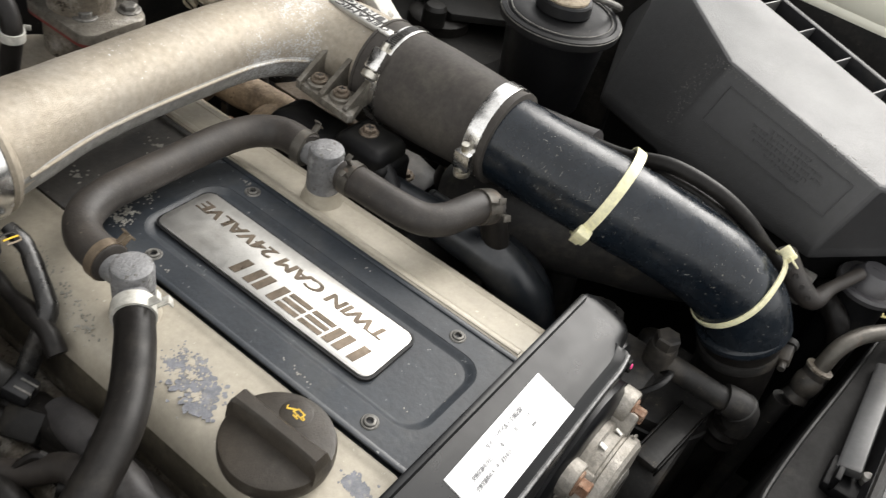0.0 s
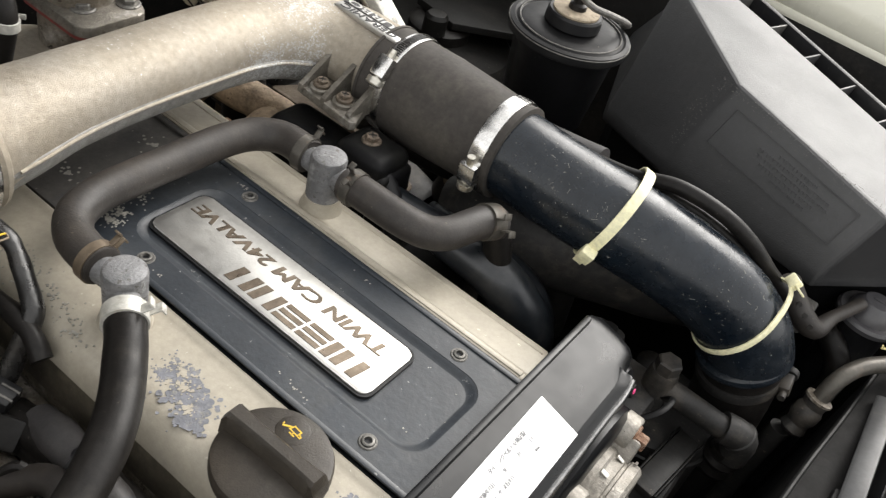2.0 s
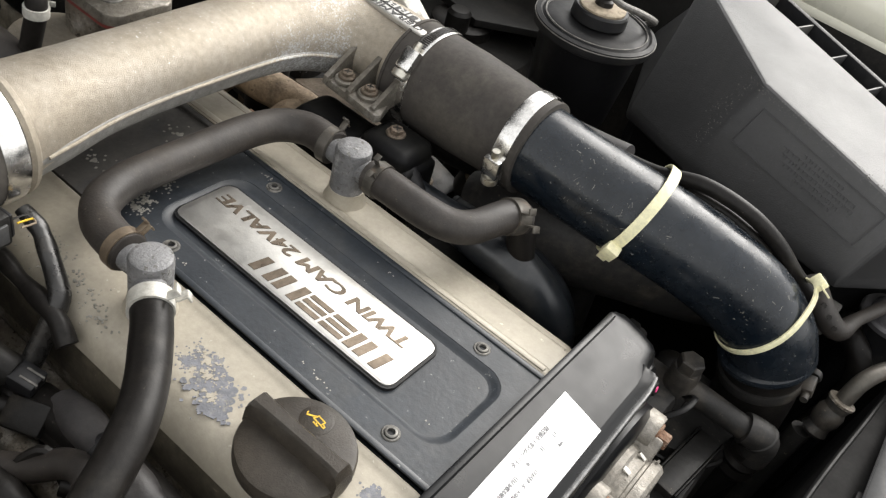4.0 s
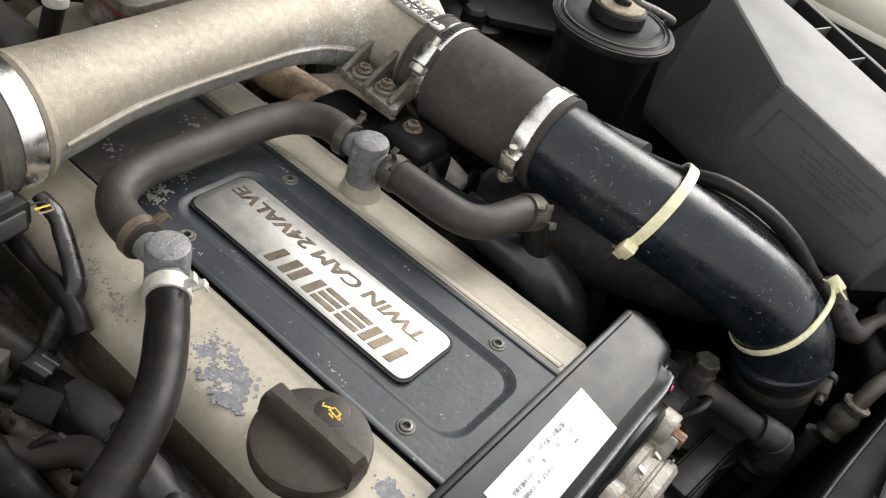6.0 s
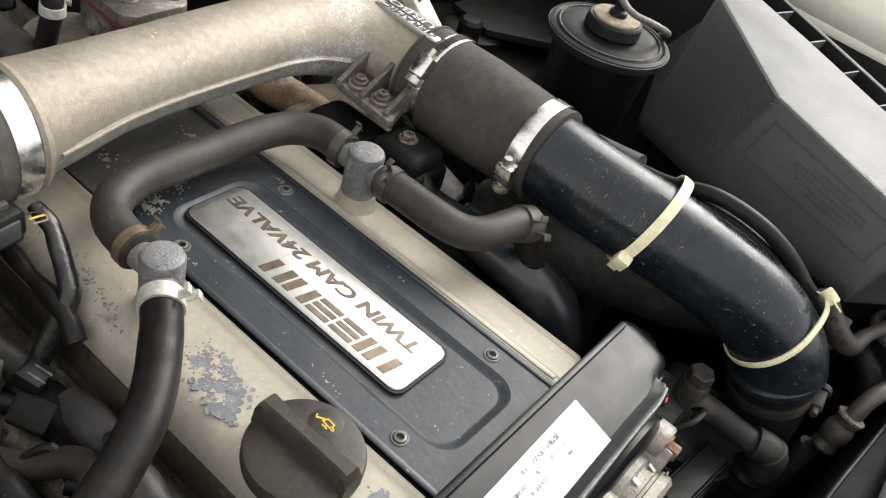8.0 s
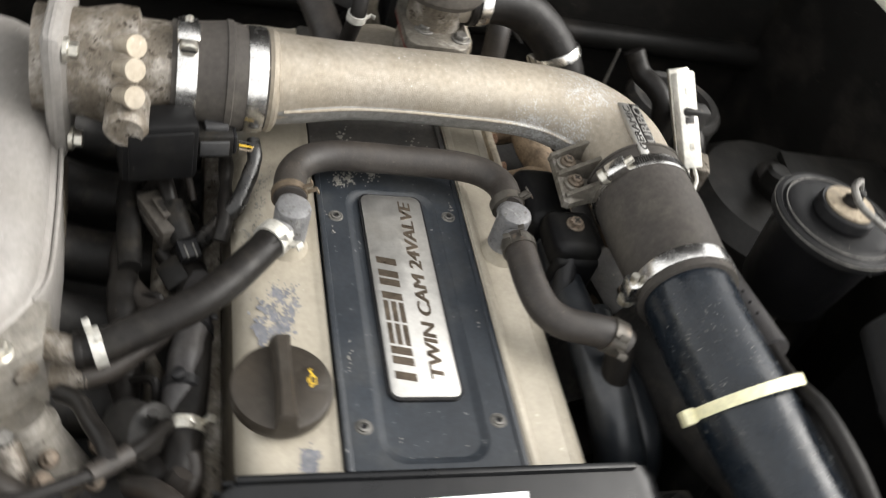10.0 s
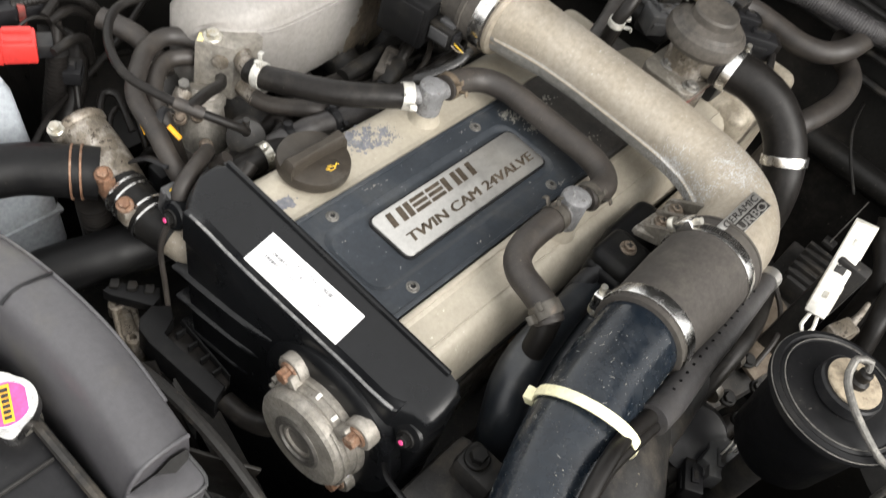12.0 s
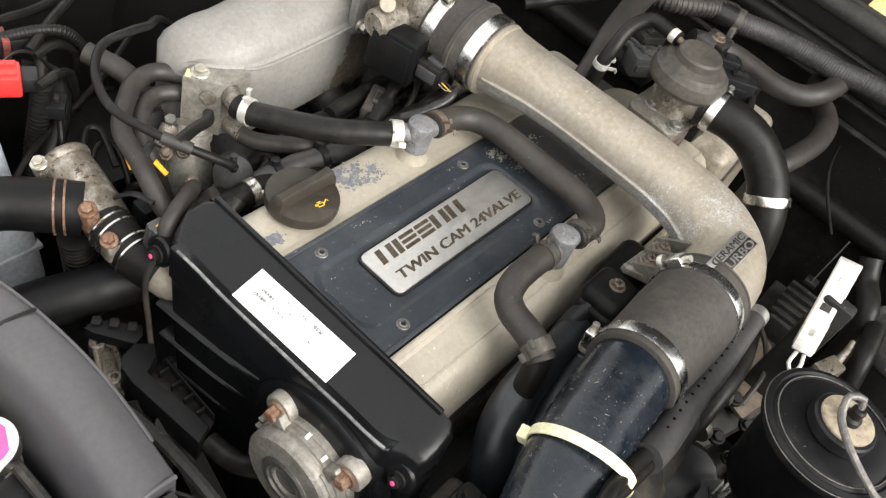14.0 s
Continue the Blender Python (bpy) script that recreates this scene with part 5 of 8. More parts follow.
def air_box():
    a = thing("air_box", "dusty black plastic air filter box with a moulded panel", "air filter box", (-0.15, -0.44, -0.10))
    lo, hi = 0.0, 0.080
    def lean(x):
        return hi + (x + 0.1165) * 0.1333

    base = [(-0.023, -0.376), (-0.0975, -0.350), (-0.2450, -0.319), (-0.330, -0.42), (-0.330, -0.50), (-0.2293, -0.55), (-0.08, -0.60), (0.035, -0.54)]
    top = [(-0.0085, -0.4725), (-0.1165, -0.3720), (-0.2597, -0.3357), (-0.330, -0.395), (-0.330, -0.4290), (-0.2293, -0.4604), (-0.0896, -0.5034), (-0.02, -0.5245)]
    bm = skin([[Vector((x, y, lo - 0.012)) for x, y in base][::-1], [Vector((x, y, lo)) for x, y in base][::-1], [Vector((x, y, lean(x))) for x, y in top][::-1]])
    bmesh.ops.bevel(bm, geom=[e for e in bm.edges if all(v.co.z > -0.1 for v in e.verts)], offset=0.004, segments=3, profile=0.5, affect="EDGES")
    part("lid", bm, AIRBOX, a, "", 14)
    part("lower_box", prism([(x + (-0.14 - x) * 0.09, y + (-0.47 - y) * 0.09) for x, y in base], -0.14, lo - 0.010), DEEP, a)
    # moulded panel on the sloping face
    p0, p1, p2 = Vector((-0.0975, -0.350, lo)), Vector((-0.2450, -0.319, lo)), Vector((-0.1165, -0.3720, hi))
    u = (p1 - p0).normalized()
    n = u.cross(p2 - p0).normalized()
    if n.y < 0:
        n = -n
    v = n.cross(u)
    if v.z < 0:
        v = -v
    fr = Matrix((( u.x, v.x, n.x, p0.x), (u.y, v.y, n.y, p0.y), (u.z, v.z, n.z, p0.z), (0, 0, 0, 1)))
    fr = fr @ Matrix.Translation((0.0184, 0.0329, 0)) @ Matrix.Rotation(radians(-4.6), 4, "Z")
    outer_edge = [(0.0, 0.0), (0.1236, 0.0), (0.1262, 0.0322), (0.0033, 0.0354)]
    inner_edge = [(0.0011, 0.0010), (0.1226, 0.0010), (0.1251, 0.0313), (0.0042, 0.0344)]
    part("moulded_panel", ring_plate(outer_edge, inner_edge, -0.003, 0.0011, fr), AIRBOX, a)
    rng = random.Random(6)
    for row, (a0, a1) in enumerate(((0.052, 0.088), (0.036, 0.104), (0.038, 0.106), (0.044, 0.098), (0.058, 0.092))):
        s = a0
        y = 0.0262 - row * 0.0047
        while s < a1:
            l = rng.uniform(0.0008, 0.0032)
            part("embossed_bar", block(s, s + l, y, y + 0.0021, -0.002, 0.0009, 0, fr), AIRBOX, a)
            s += l + rng.uniform(0.0008, 0.0022)
    dust = bmesh.new()
    for k in range(240):
        s, y = (rng.uniform(-0.022, 0.135), 0.0478 - abs(rng.gauss(0, 0.004))) if k % 3 else (-0.021 + rng.gauss(0, 0.004), rng.uniform(-0.02, 0.046))
        l = rng.choice((0.0002, 0.0003, 0.0005))
        block(s - l, s + l, y - 0.0002, y + 0.0002, -0.0004, 0.0001, 0, fr, dust)
    tagged(part("dust_specks", dust, SCUFF, a, "pale grit along the moulded edges"), kind="stuff")
    # slotted rim behind the lid
    along = Vector((-0.1397, 0.0430, -0.0186)).normalized()
    out = Vector((along.y, -along.x, 0)).normalized() * (-1 if along.x > 0 else 1)
    out = -out if out.y > 0 else out
    up = along.cross(out) if along.cross(out).z > 0 else -along.cross(out)
    rm = Matrix(((along.x, out.x, up.x, -0.0896), (along.y, out.y, up.y, -0.5034), (along.z, out.z, up.z, 0.0836), (0, 0, 0, 1)))
    part("rim", block(-0.10, 0.25, 0.026, 0.033, -0.06, 0.001, 0.002, rm), BLACKPL, a)
    # slot floor coloured near-black in place of the shade between the webs
    part("rim_shade_floor", block(-0.10, 0.25, 0.0, 0.026, -0.06, -0.050, 0.001, rm), PIT, a)
    for i in range(7):
        part("rim_web", block(0.047 + (i - 2) * 0.0425, 0.0488 + (i - 2) * 0.0425, -0.001, 0.0265, -0.04, -0.0005, 0.0005, rm), GREYPL, a)
    clip = solid("latch", block(-0.258, -0.244, -0.322, -0.306, -0.045, -0.02, 0.002), SCREW, "small metal latch on the air box", "latch")
    part("tongue", block(-0.262, -0.240, -0.312, -0.302, -0.03, -0.026, 0.001), SCREW, clip)


air_box()


def resistor():
    a, b = Vector((0.1900, -0.2570, 0.073)), Vector((0.1345, -0.2735, 0.014))
    mid, ax = (a + b) / 2, (a - b).normalized()
    face = Vector((-0.62, 0.05, 0.45))
    face = (face - ax * face.dot(ax)).normalized()
    side = face.cross(ax)
    m = Matrix(((side.x, face.x, ax.x, mid.x), (side.y, face.y, ax.y, mid.y), (side.z, face.z, ax.z, mid.z), (0, 0, 0, 1)))
    r = thing("resistor", "white ceramic resistor in a scuffed metal bracket", "resistor", b)
    l = (a - b).length / 2
    part("body", block(-0.0085, 0.0085, -0.006, 0.006, -l, l, 0.0015, m), WHITE, r)
    part("backing", block(-0.0095, 0.0095, -0.010, -0.005, -l * 0.9, l + 0.004, 0.001, m), ZINC, r)
    for z in (-0.55, 0.0, 0.6):
        part("mark", block(-0.0022 if z else -0.0042, 0.0022 if z else 0.0042, 0.0056, 0.0064, z * l - 0.0032, z * l + 0.0032, 0.0004, m), INK if z == 0 else CLIPW, r)
    for s in (-0.003, 0.003):
        solid("wire", tube([m @ Vector((s, 0, -l)), m @ Vector((s * 1.5, 0.0, -l - 0.012)), (0.123 + s, -0.277, -0.002), (0.115 + s, -0.276, -0.008), (0.108 + s, -0.280, -0.014), (0.102, -0.288, -0.03), (0.10, -0.295, -0.08)], 0.0017, 8), WHITE, "white insulated wire below the resistor", "wire")
    solid("bracket", block(0.16, 0.175, -0.285, -0.258, -0.16, 0.055, 0.003), DUSTY, "dusty steel bracket behind the resistor", "bracket")


resistor()


def bypass_valve():
    x, y = 0.249, -0.047
    m = Matrix.Translation((x, y, 0.005)) @ Matrix.Diagonal((1.05, 1.05, 1.0, 1))
    v = thing("bypass_valve", "grimy recirculation valve with a black rubber-edged dome", "valve", (x, y, 0.0))
    part("body", lathe([(0.026, 0.0), (0.026, 0.035), (0.022, 0.05), (0.0225, 0.075), (0.028, 0.086)], 40, m), DIRTCAST, v)
    part("foot", prism(rounded(-0.040, 0.030, -0.026, 0.026, 0.012), 0.044, 0.052, 0.0015, m), FOOT, v)
    part("gasket", prism(rounded(-0.041, 0.031, -0.027, 0.027, 0.012), 0.0415, 0.044, 0, m @ Matrix.Diagonal((0.968, 0.955, 1, 1))), GASKET, v, "dull red gasket edge")
    part("rim", lathe([(0.0275, 0.078), (0.0325, 0.080), (0.0352, 0.085), (0.0352, 0.090), (0.0335, 0.0955), (0.030, 0.0985)], 56, m), DUSTPL, v, "", 18)
    part("dome", lathe([(0.0305, 0.097), (0.0275, 0.1015), (0.0225, 0.1035), (0.0205, 0.1045), (0.0200, 0.1110), (0.0186, 0.1132), (0.010, 0.1138)], 56, m), DUSTPL, v, "", 18)
    part("outlet", tube([(x, y - 0.012, 0.074), (x + 0.002, y - 0.036, 0.077)], 0.0165, 28), CAST, v)
    bolt((x - 0.018, y + 0.010, 0.057), (0, 0, 1), 0.0058, 0.005, SCREW, "dull bolt in the valve's foot", "valve bolts")
    bolt((x - 0.026, y - 0.020, 0.057), (0, 0, 1), 0.0058, 0.005, SCREW, "dull bolt in the valve's foot", "valve bolts")
    part("nipple", tube([(0.252, -0.030, 0.113), (0.254, -0.018, 0.114)], 0.0032, 10), COPPER, v)
    vac = solid("vacuum_hose", tube([(0.2535, -0.021, 0.1135), (0.256, -0.004, 0.114), (0.2555, 0.013, 0.112), (0.241, 0.022, 0.1), (0.225, 0.0215, 0.085), (0.219, 0.023, 0.070), (0.221, 0.025, 0.055), (0.226, 0.028, 0.030)], 0.0066, 16), RUBBER_D, "black vacuum hose off the recirculation valve", "hose")
    part("boot", lathe([(0.0062, -0.005), (0.0070, -0.004), (0.0070, 0.001), (0.0062, 0.002)], 20, aim((0.254, -0.014, 0.1138), (0.1, 1, 0.02))), CLIPW, vac, "pale clip where the hose meets the valve")
    spring_clip((0.2192, 0.0232, 0.068), (0.05, 0.05, -1), 0.0068, 180, CLIPW, 0.006, "white sprung hose clip with raised ears")
    big = solid("bypass_hose", tube([(x + 0.001, y - 0.026, 0.0765), (x + 0.004, -0.088, 0.0775), (x + 0.009, -0.108, 0.0760), (x + 0.012, -0.132, 0.0680), (x + 0.008, -0.155, 0.0530), (x - 0.001, -0.1705, 0.0370), (x - 0.010, -0.182, 0.0150), (x - 0.016, -0.19, -0.02), (x - 0.018, -0.195, -0.09)], 0.0190, 36), RUBBER_D, "thick curved black rubber hose behind the intake pipe", "hose")
    for q, d in (((x + 0.001, y - 0.026, 0.0765), (0.05, -1, 0)), ((x - 0.0178, -0.1945, -0.085), (-0.05, -0.1, -1))):
        part("hose_end", lathe([(0.017, -0.0006), (0.0195, 0.0004), (0.0199, 0.004), (0.019, 0.0055)], 36, aim(q, d)), RUBBER_D, big)
    band_clamp((x + 0.003, -0.084, 0.0772), (0.1, -1, 0), 0.0193, 0.009, 10.0, slots=False)
    band_clamp((x - 0.001, -0.1705, 0.0370), (-0.5, -0.7, -1.1), 0.0193, 0.009, 300.0, slots=False)


bypass_valve()


def rear_castings():
    c = thing("rear_elbow", "dusty beige cast elbow behind the engine", "engine casting", (0.36, -0.06, -0.2))
    part("elbow", block(0.306, 0.446, -0.116, -0.022, -0.2, 0.004, 0.014, segs=4), BEIGEDUST, c)
    part("boss", lathe([(0.034, -0.06), (0.034, 0.018), (0.031, 0.022), (0.02, 0.024)], 40, Matrix.Translation((0.255, -0.012, 0.0))), CAST, c)
    s = thing("solenoid", "black plastic solenoid with connectors", "solenoid", (0.33, -0.03, 0.0))
    part("body", block(0.295, 0.34, -0.075, -0.02, 0.004, 0.058, 0.004), BLACKPL, s)
    part("plug", block(0.30, 0.33, 0.0, 0.035, 0.02, 0.052, 0.003), BLACKPL, s)
    for i in range(4):
        part("fin", block(0.298 + i * 0.009, 0.302 + i * 0.009, -0.004, 0.038, 0.05, 0.056, 0.001), GREYPL, s)
    part("clip", block(0.345, 0.357, -0.03, -0.012, 0.03, 0.08, 0.002), GREYPL, s)
    # rear branch of the manifold below the crossover pipe
    solid("heater_pipe", tube([(0.20, 0.03, 0.02), (0.25, 0.04, 0.035), (0.32, 0.06, 0.05), (0.42, 0.08, 0.05), (0.55, 0.09, 0.03)], 0.0135, 22), RUBBER, "dusty black hose running to the firewall", "hose", "heater hoses")
    solid("heater_pipe", tube([(0.415, 0.010, 0.035), (0.445, -0.025, 0.031), (0.4505, -0.057, 0.029), (0.450, -0.089, 0.028), (0.460, -0.117, 0.030), (0.480, -0.133, 0.037), (0.510, -0.138, 0.040), (0.55, -0.14, 0.040)], 0.0122, 24), RUBBER, "dusty black heater hose bent towards the firewall", "hose", "heater hoses")
    solid("heater_pipe", tube([(0.53, -0.118, 0.020), (0.500, -0.128, 0.018), (0.4880, -0.1450, 0.017), (0.4660, -0.1590, 0.015), (0.430, -0.1635, 0.012), (0.390, -0.159, 0.010), (0.350, -0.150, 0.0), (0.33, -0.147, -0.04)], 0.0118, 24), RUBBER, "dusty black heater hose looping back below the loom", "hose", "heater hoses")
    loom = [(0.47, 0.25, 0.02), (0.465, 0.12, 0.040), (0.475, 0.005, 0.050), (0.482, -0.016, 0.050), (0.499, -0.050, 0.050), (0.508, -0.091, 0.051), (0.513, -0.134, 0.052), (0.524, -0.176, 0.054), (0.530, -0.32, 0.060), (0.530, -0.5, 0.050)]
    rib = corrugated("wiring_loom", loom[2:], 0.0128, 0.0030, SLEEVE, "black corrugated wiring loom along the firewall", "wiring loom", 0.975)
    part("taped_length", tube(loom[:3] + [(0.479, -0.006, 0.050)], 0.0136, 18, 0.006, wobble=0.04), TAPE, rib, "length wrapped in black tape")
    clip = solid("loom_clip", lathe([(0.0132, -0.005), (0.0145, -0.004), (0.0145, 0.004), (0.0132, 0.005)], 30, aim((0.4800, -0.010, 0.0500), (0.25, -0.9, 0))), CLIPD, "grey metal clip holding the firewall loom", "cable clip")
    part("tab", block(-0.006, 0.006, -0.003, 0.003, -0.012, 0.004, 0.001, Matrix.Translation((0.4655, -0.014, 0.045))), SCREW, clip)
    solid("wiring_loom", tube([(0.30, 0.16, 0.02), (0.36, 0.11, 0.045), (0.44, 0.07, 0.06), (0.50, 0.05, 0.05)], 0.007, 12, wobble=0.3), RUBBER_D, "thin black wiring loom behind the engine", "wiring loom")
    solid("foam_strip", block(0.545, 0.60, -0.135, -0.108, 0.108, 0.118, 0.003, pose(0, 0, 0, 0, 0, 0)), FOAM, "strip of yellow foam on the cowl", "foam")
    # exhaust heat shield and what hangs below the pipe
    h = thing("heat_shield", "browned steel heat shield over the exhaust manifold", "heat shield", (0.15, -0.24, -0.30))
    part("top", prism([(0.05, -0.21), (0.05, -0.262), (0.17, -0.295), (0.28, -0.27), (0.28, -0.20), (0.17, -0.19)], -0.10, -0.086, 0.004), DUSTY, h)
    part("skirt", block(0.05, 0.28, -0.215, -0.205, -0.30, -0.09, 0.004), BROWN, h)
    for x, y in ((0.075, -0.235), (0.2, -0.24)):
        bolt((x, y, -0.086), (0, 0, 1), 0.006, 0.005, DULLBOLT, "browned heat shield bolt", "heat shield bolts")
    k = thing("relay_block", "dusty black plastic relay block on a plate", "relay", (0.27, -0.25, -0.1))
    part("plate", block(0.22, 0.32, -0.285, -0.225, -0.088, -0.08, 0.002, None), DUSTY, k)
    part("body", block(0.235, 0.305, -0.27, -0.24, -0.081, -0.055, 0.003), DUSTY, k)
    for i in range(5):
        part("rib", block(0.24 + i * 0.013, 0.245 + i * 0.013, -0.273, -0.237, -0.058, -0.050, 0.001), DUSTY, k)
    t = thing("suspension_tower", "dark painted suspension tower top", "suspension tower", (0.22, -0.47, GROUND + 0.2))
    part("dome", lathe([(0.13, GROUND + 0.2), (0.12, -0.12), (0.105, -0.02), (0.085, 0.0), (0.04, 0.005)], 48, Matrix.Translation((0.22, -0.47, -0.08))), BAY, t)
    part("cap", lathe([(0.035, 0.0), (0.035, 0.016), (0.028, 0.02)], 32, Matrix.Translation((0.22, -0.47, -0.08))), RUBBER_D, t)
    part("shelf", prism([(0.255, -0.470), (0.197, -0.458), (0.140, -0.512), (0.150, -0.60), (0.25, -0.60)], -0.058, -0.050, 0.002), BAY, t)
    part("boss", lathe([(0.013, -0.06), (0.013, -0.042), (0.010, -0.038), (0.006, -0.0375)], 28, Matrix.Translation((0.207, -0.439, 0))), BAY, t)
    p = thing("round_pot", "dusty black round pot beside the canister", "pot", (0.318, -0.362, -0.266))
    part("body", lathe([(0.045, -0.20), (0.046, 0.012)], 48, Matrix.Translation((0.318, -0.362, -0.066)) @ Matrix.Diagonal((1.15, 1.15, 1, 1))), DUSTY, p)
    part("lid", lathe([(0.046, 0.011), (0.0472, 0.0135), (0.0465, 0.018), (0.042, 0.024), (0.036, 0.022), (0.034, 0.014)], 48, Matrix.Translation((0.318, -0.362, -0.066)) @ Matrix.Diagonal((1.15, 1.15, 1, 1))), DUSTY, p)
    w = thing("actuator", "round black actuator below the charge pipe", "actuator", (0.02, -0.255, -0.14))
    part("drum", lathe([(0.028, -0.02), (0.031, -0.012), (0.031, 0.012), (0.027, 0.02), (0.01, 0.022)], 40, aim((0.022, -0.262, -0.075), (-0.5, -0.3, 0.8))), BLACKPL, w)
    part("label_band", lathe([(0.0312, -0.004), (0.0316, 0.0), (0.0312, 0.004)], 40, aim((0.022, -0.262, -0.075), (-0.5, -0.3, 0.8))), WASHER, w)
    solid("pipe", tube([(0.12, -0.222, -0.03), (0.06, -0.232, -0.035), (0.0, -0.24, -0.03), (-0.04, -0.242, -0.028), (-0.08, -0.246, -0.06), (-0.09, -0.25, -0.14)], 0.0155, 24), DUSTY, "dusty dark pipe under the charge pipe", "pipe")
    band_clamp((-0.043, -0.2425, -0.029), (-1, -0.05, -0.3), 0.016, 0.009, 225.0, "dull worm-drive clamp on a lower pipe", True, CLIPD)
    solid("junction_plug", block(0.0, 0.035, -0.302, -0.28, -0.09, -0.055, 0.004, None), GREYPL, "grey plastic plug below the canister", "plug")
    b = thing("turbo_housing", "dark dusty turbo inlet and intake boot below the charge pipe", "turbo inlet", (-0.05, -0.21, -0.30))
    part("boot", tube([(0.0, -0.200, -0.055), (-0.05, -0.214, -0.032), (-0.10, -0.236, -0.026), (-0.15, -0.268, -0.038), (-0.19, -0.31, -0.055), (-0.225, -0.35, -0.06)], [0.036, 0.042, 0.043, 0.037, 0.031, 0.031], 44), DUSTY, b)
    part("scroll", lathe([(0.05, -0.03), (0.06, -0.01), (0.06, 0.02), (0.045, 0.04)], 36, aim((0.0, -0.18, -0.14), (1, 0, 0))), DUSTY, b)
    part("manifold", block(0.0, 0.33, -0.20, -0.115, -0.26, -0.10, 0.02), DUSTY, b)


rear_castings()


def front_corner():
    u = thing("power_steering_union", "dirty black pipe union with a large hexagon bolt", "pipe union", (-0.2, -0.18, -0.10))
    part("banjo", lathe([(0.0118, -0.03), (0.0118, 0.0), (0.0105, 0.003)], 28, Matrix.Translation((-0.1985, -0.178, -0.040)) @ Matrix.Diagonal((0.9, 0.9, 1, 1))), DUSTY, u)
    part("hexagon_head", hexagon(0.0092, -0.038, -0.028, Matrix.Translation((-0.1985, -0.178, 0.0))), DUSTY, u)
    part("pipe", tube([(-0.1985, -0.178, -0.052), (-0.222, -0.187, -0.060), (-0.248, -0.198, -0.070), (-0.256, -0.202, -0.072)], 0.0088, 20), DUSTY, u)
    part("elbow", tube([(-0.250, -0.199, -0.0705), (-0.260, -0.2035, -0.0725), (-0.2660, -0.2065, -0.0780), (-0.2665, -0.2075, -0.0960)], 0.0118, 22), DUSTY, u)
    part("elbow_joint", lathe([(0.0118, -0.002), (0.0128, -0.001), (0.0128, 0.001), (0.0118, 0.002)], 24, aim((-0.2635, -0.2053, -0.0748), (-0.7, -0.35, -0.7))), DUSTY, u)
    hz = [(-0.262, -0.207, -0.09), (-0.260, -0.210, -0.12), (-0.25, -0.22, -0.18), (-0.24, -0.24, -0.30)]
    part("sleeve", lathe([(0.0125, 0.0), (0.0150, 0.004), (0.0125, 0.010), (0.0145, 0.016), (0.0125, 0.022)], 28, aim((-0.262, -0.207, -0.096), (0.05, -0.1, -1))), RUBBER_D, u)
    part("hose", tube(hz, 0.0115, 20), RUBBER_D, u)
    bolt((-0.1545, -0.1620, -0.028), (0, 0, 1), 0.0066, 0.008, PLUG, "dirty hexagon bolt beside the timing cover", "engine bolts")
    part_b = thing("pump_bracket", "dirty cast bracket beside the timing cover", "bracket", (-0.17, -0.17, -0.12))
    part("arm", block(-0.205, -0.13, -0.192, -0.137, -0.30, -0.055, 0.008), DUSTY, part_b)
    part("web", block(-0.165, -0.138, -0.185, -0.150, -0.06, -0.034, 0.006), DUSTY, part_b)
    b = thing("drive_belt", "black ribbed drive belt below the timing cover", "drive belt", (-0.235, -0.02, -0.25))
    run = [Vector((-0.235, 0.055 - 0.1 * k / 10, -0.118 - 0.092 * k / 10)) for k in range(11)]
    for i in range(5):
        part("belt_rib", skin([[q + Vector((0.0016 + i * 0.0044 - 0.011, 0, 0)), q + Vector((0.0054 + i * 0.0044 - 0.011, 0, 0)), q + Vector((0.0054 + i * 0.0044 - 0.011, -0.003, -0.004)), q + Vector((0.0016 + i * 0.0044 - 0.011, -0.003, -0.004))] for q in run]), PLUG, b)
    part("belt", skin([[q + Vector((-0.011, -0.0012, -0.0015)), q + Vector((0.012, -0.0012, -0.0015)), q + Vector((0.012, -0.003, -0.005)), q + Vector((-0.011, -0.003, -0.005))] for q in run]), PLUG, b)
    part("pulley", lathe([(0.060, -0.012), (0.064, -0.011), (0.064, 0.011), (0.060, 0.012), (0.052, 0.008), (0.02, 0.012)], 44, aim((-0.235, -0.03, -0.27), (-1, 0, 0))), DUSTY, b)
    g = thing("drive_belt", "short run of ribbed black belt beside the timing cover", "drive belt", (-0.237, -0.16, -0.25))
    k = Matrix.Translation((-0.2335, -0.160, -0.094)) @ Matrix.Rotation(radians(-6), 4, "Z")
    part("belt", block(-0.0088, 0.0088, -0.034, 0.034, -0.004, 0.003, 0.0012, k), DUSTY, g)
    for e in (-1, 1):
        part("belt_edge", block(e * 0.0098 - 0.0008, e * 0.0098 + 0.0008, -0.034, 0.034, -0.005, 0.0045, 0.0006, k), PLUG, g)
    part("pulley", lathe([(0.042, -0.013), (0.045, -0.011), (0.045, 0.011), (0.042, 0.013), (0.02, 0.012)], 44, aim((-0.2335, -0.160, -0.145), (-1, 0, 0))), DUSTY, g)
    pump = thing("steering_pump", "grimed round pump housing beside the charge pipe", "pump", (-0.205, -0.215, -0.25))
    part("housing", lathe([(0.047, -0.20), (0.047, -0.012), (0.044, -0.005), (0.034, -0.002), (0.012, 0.0)], 44, Matrix.Translation((-0.206, -0.210, -0.094))), DUSTY, pump)
    part("rim", lathe([(0.0465, -0.004), (0.0490, -0.003), (0.0490, 0.002), (0.0465, 0.003)], 44, Matrix.Translation((-0.206, -0.210, -0.110))), DUSTY, pump)
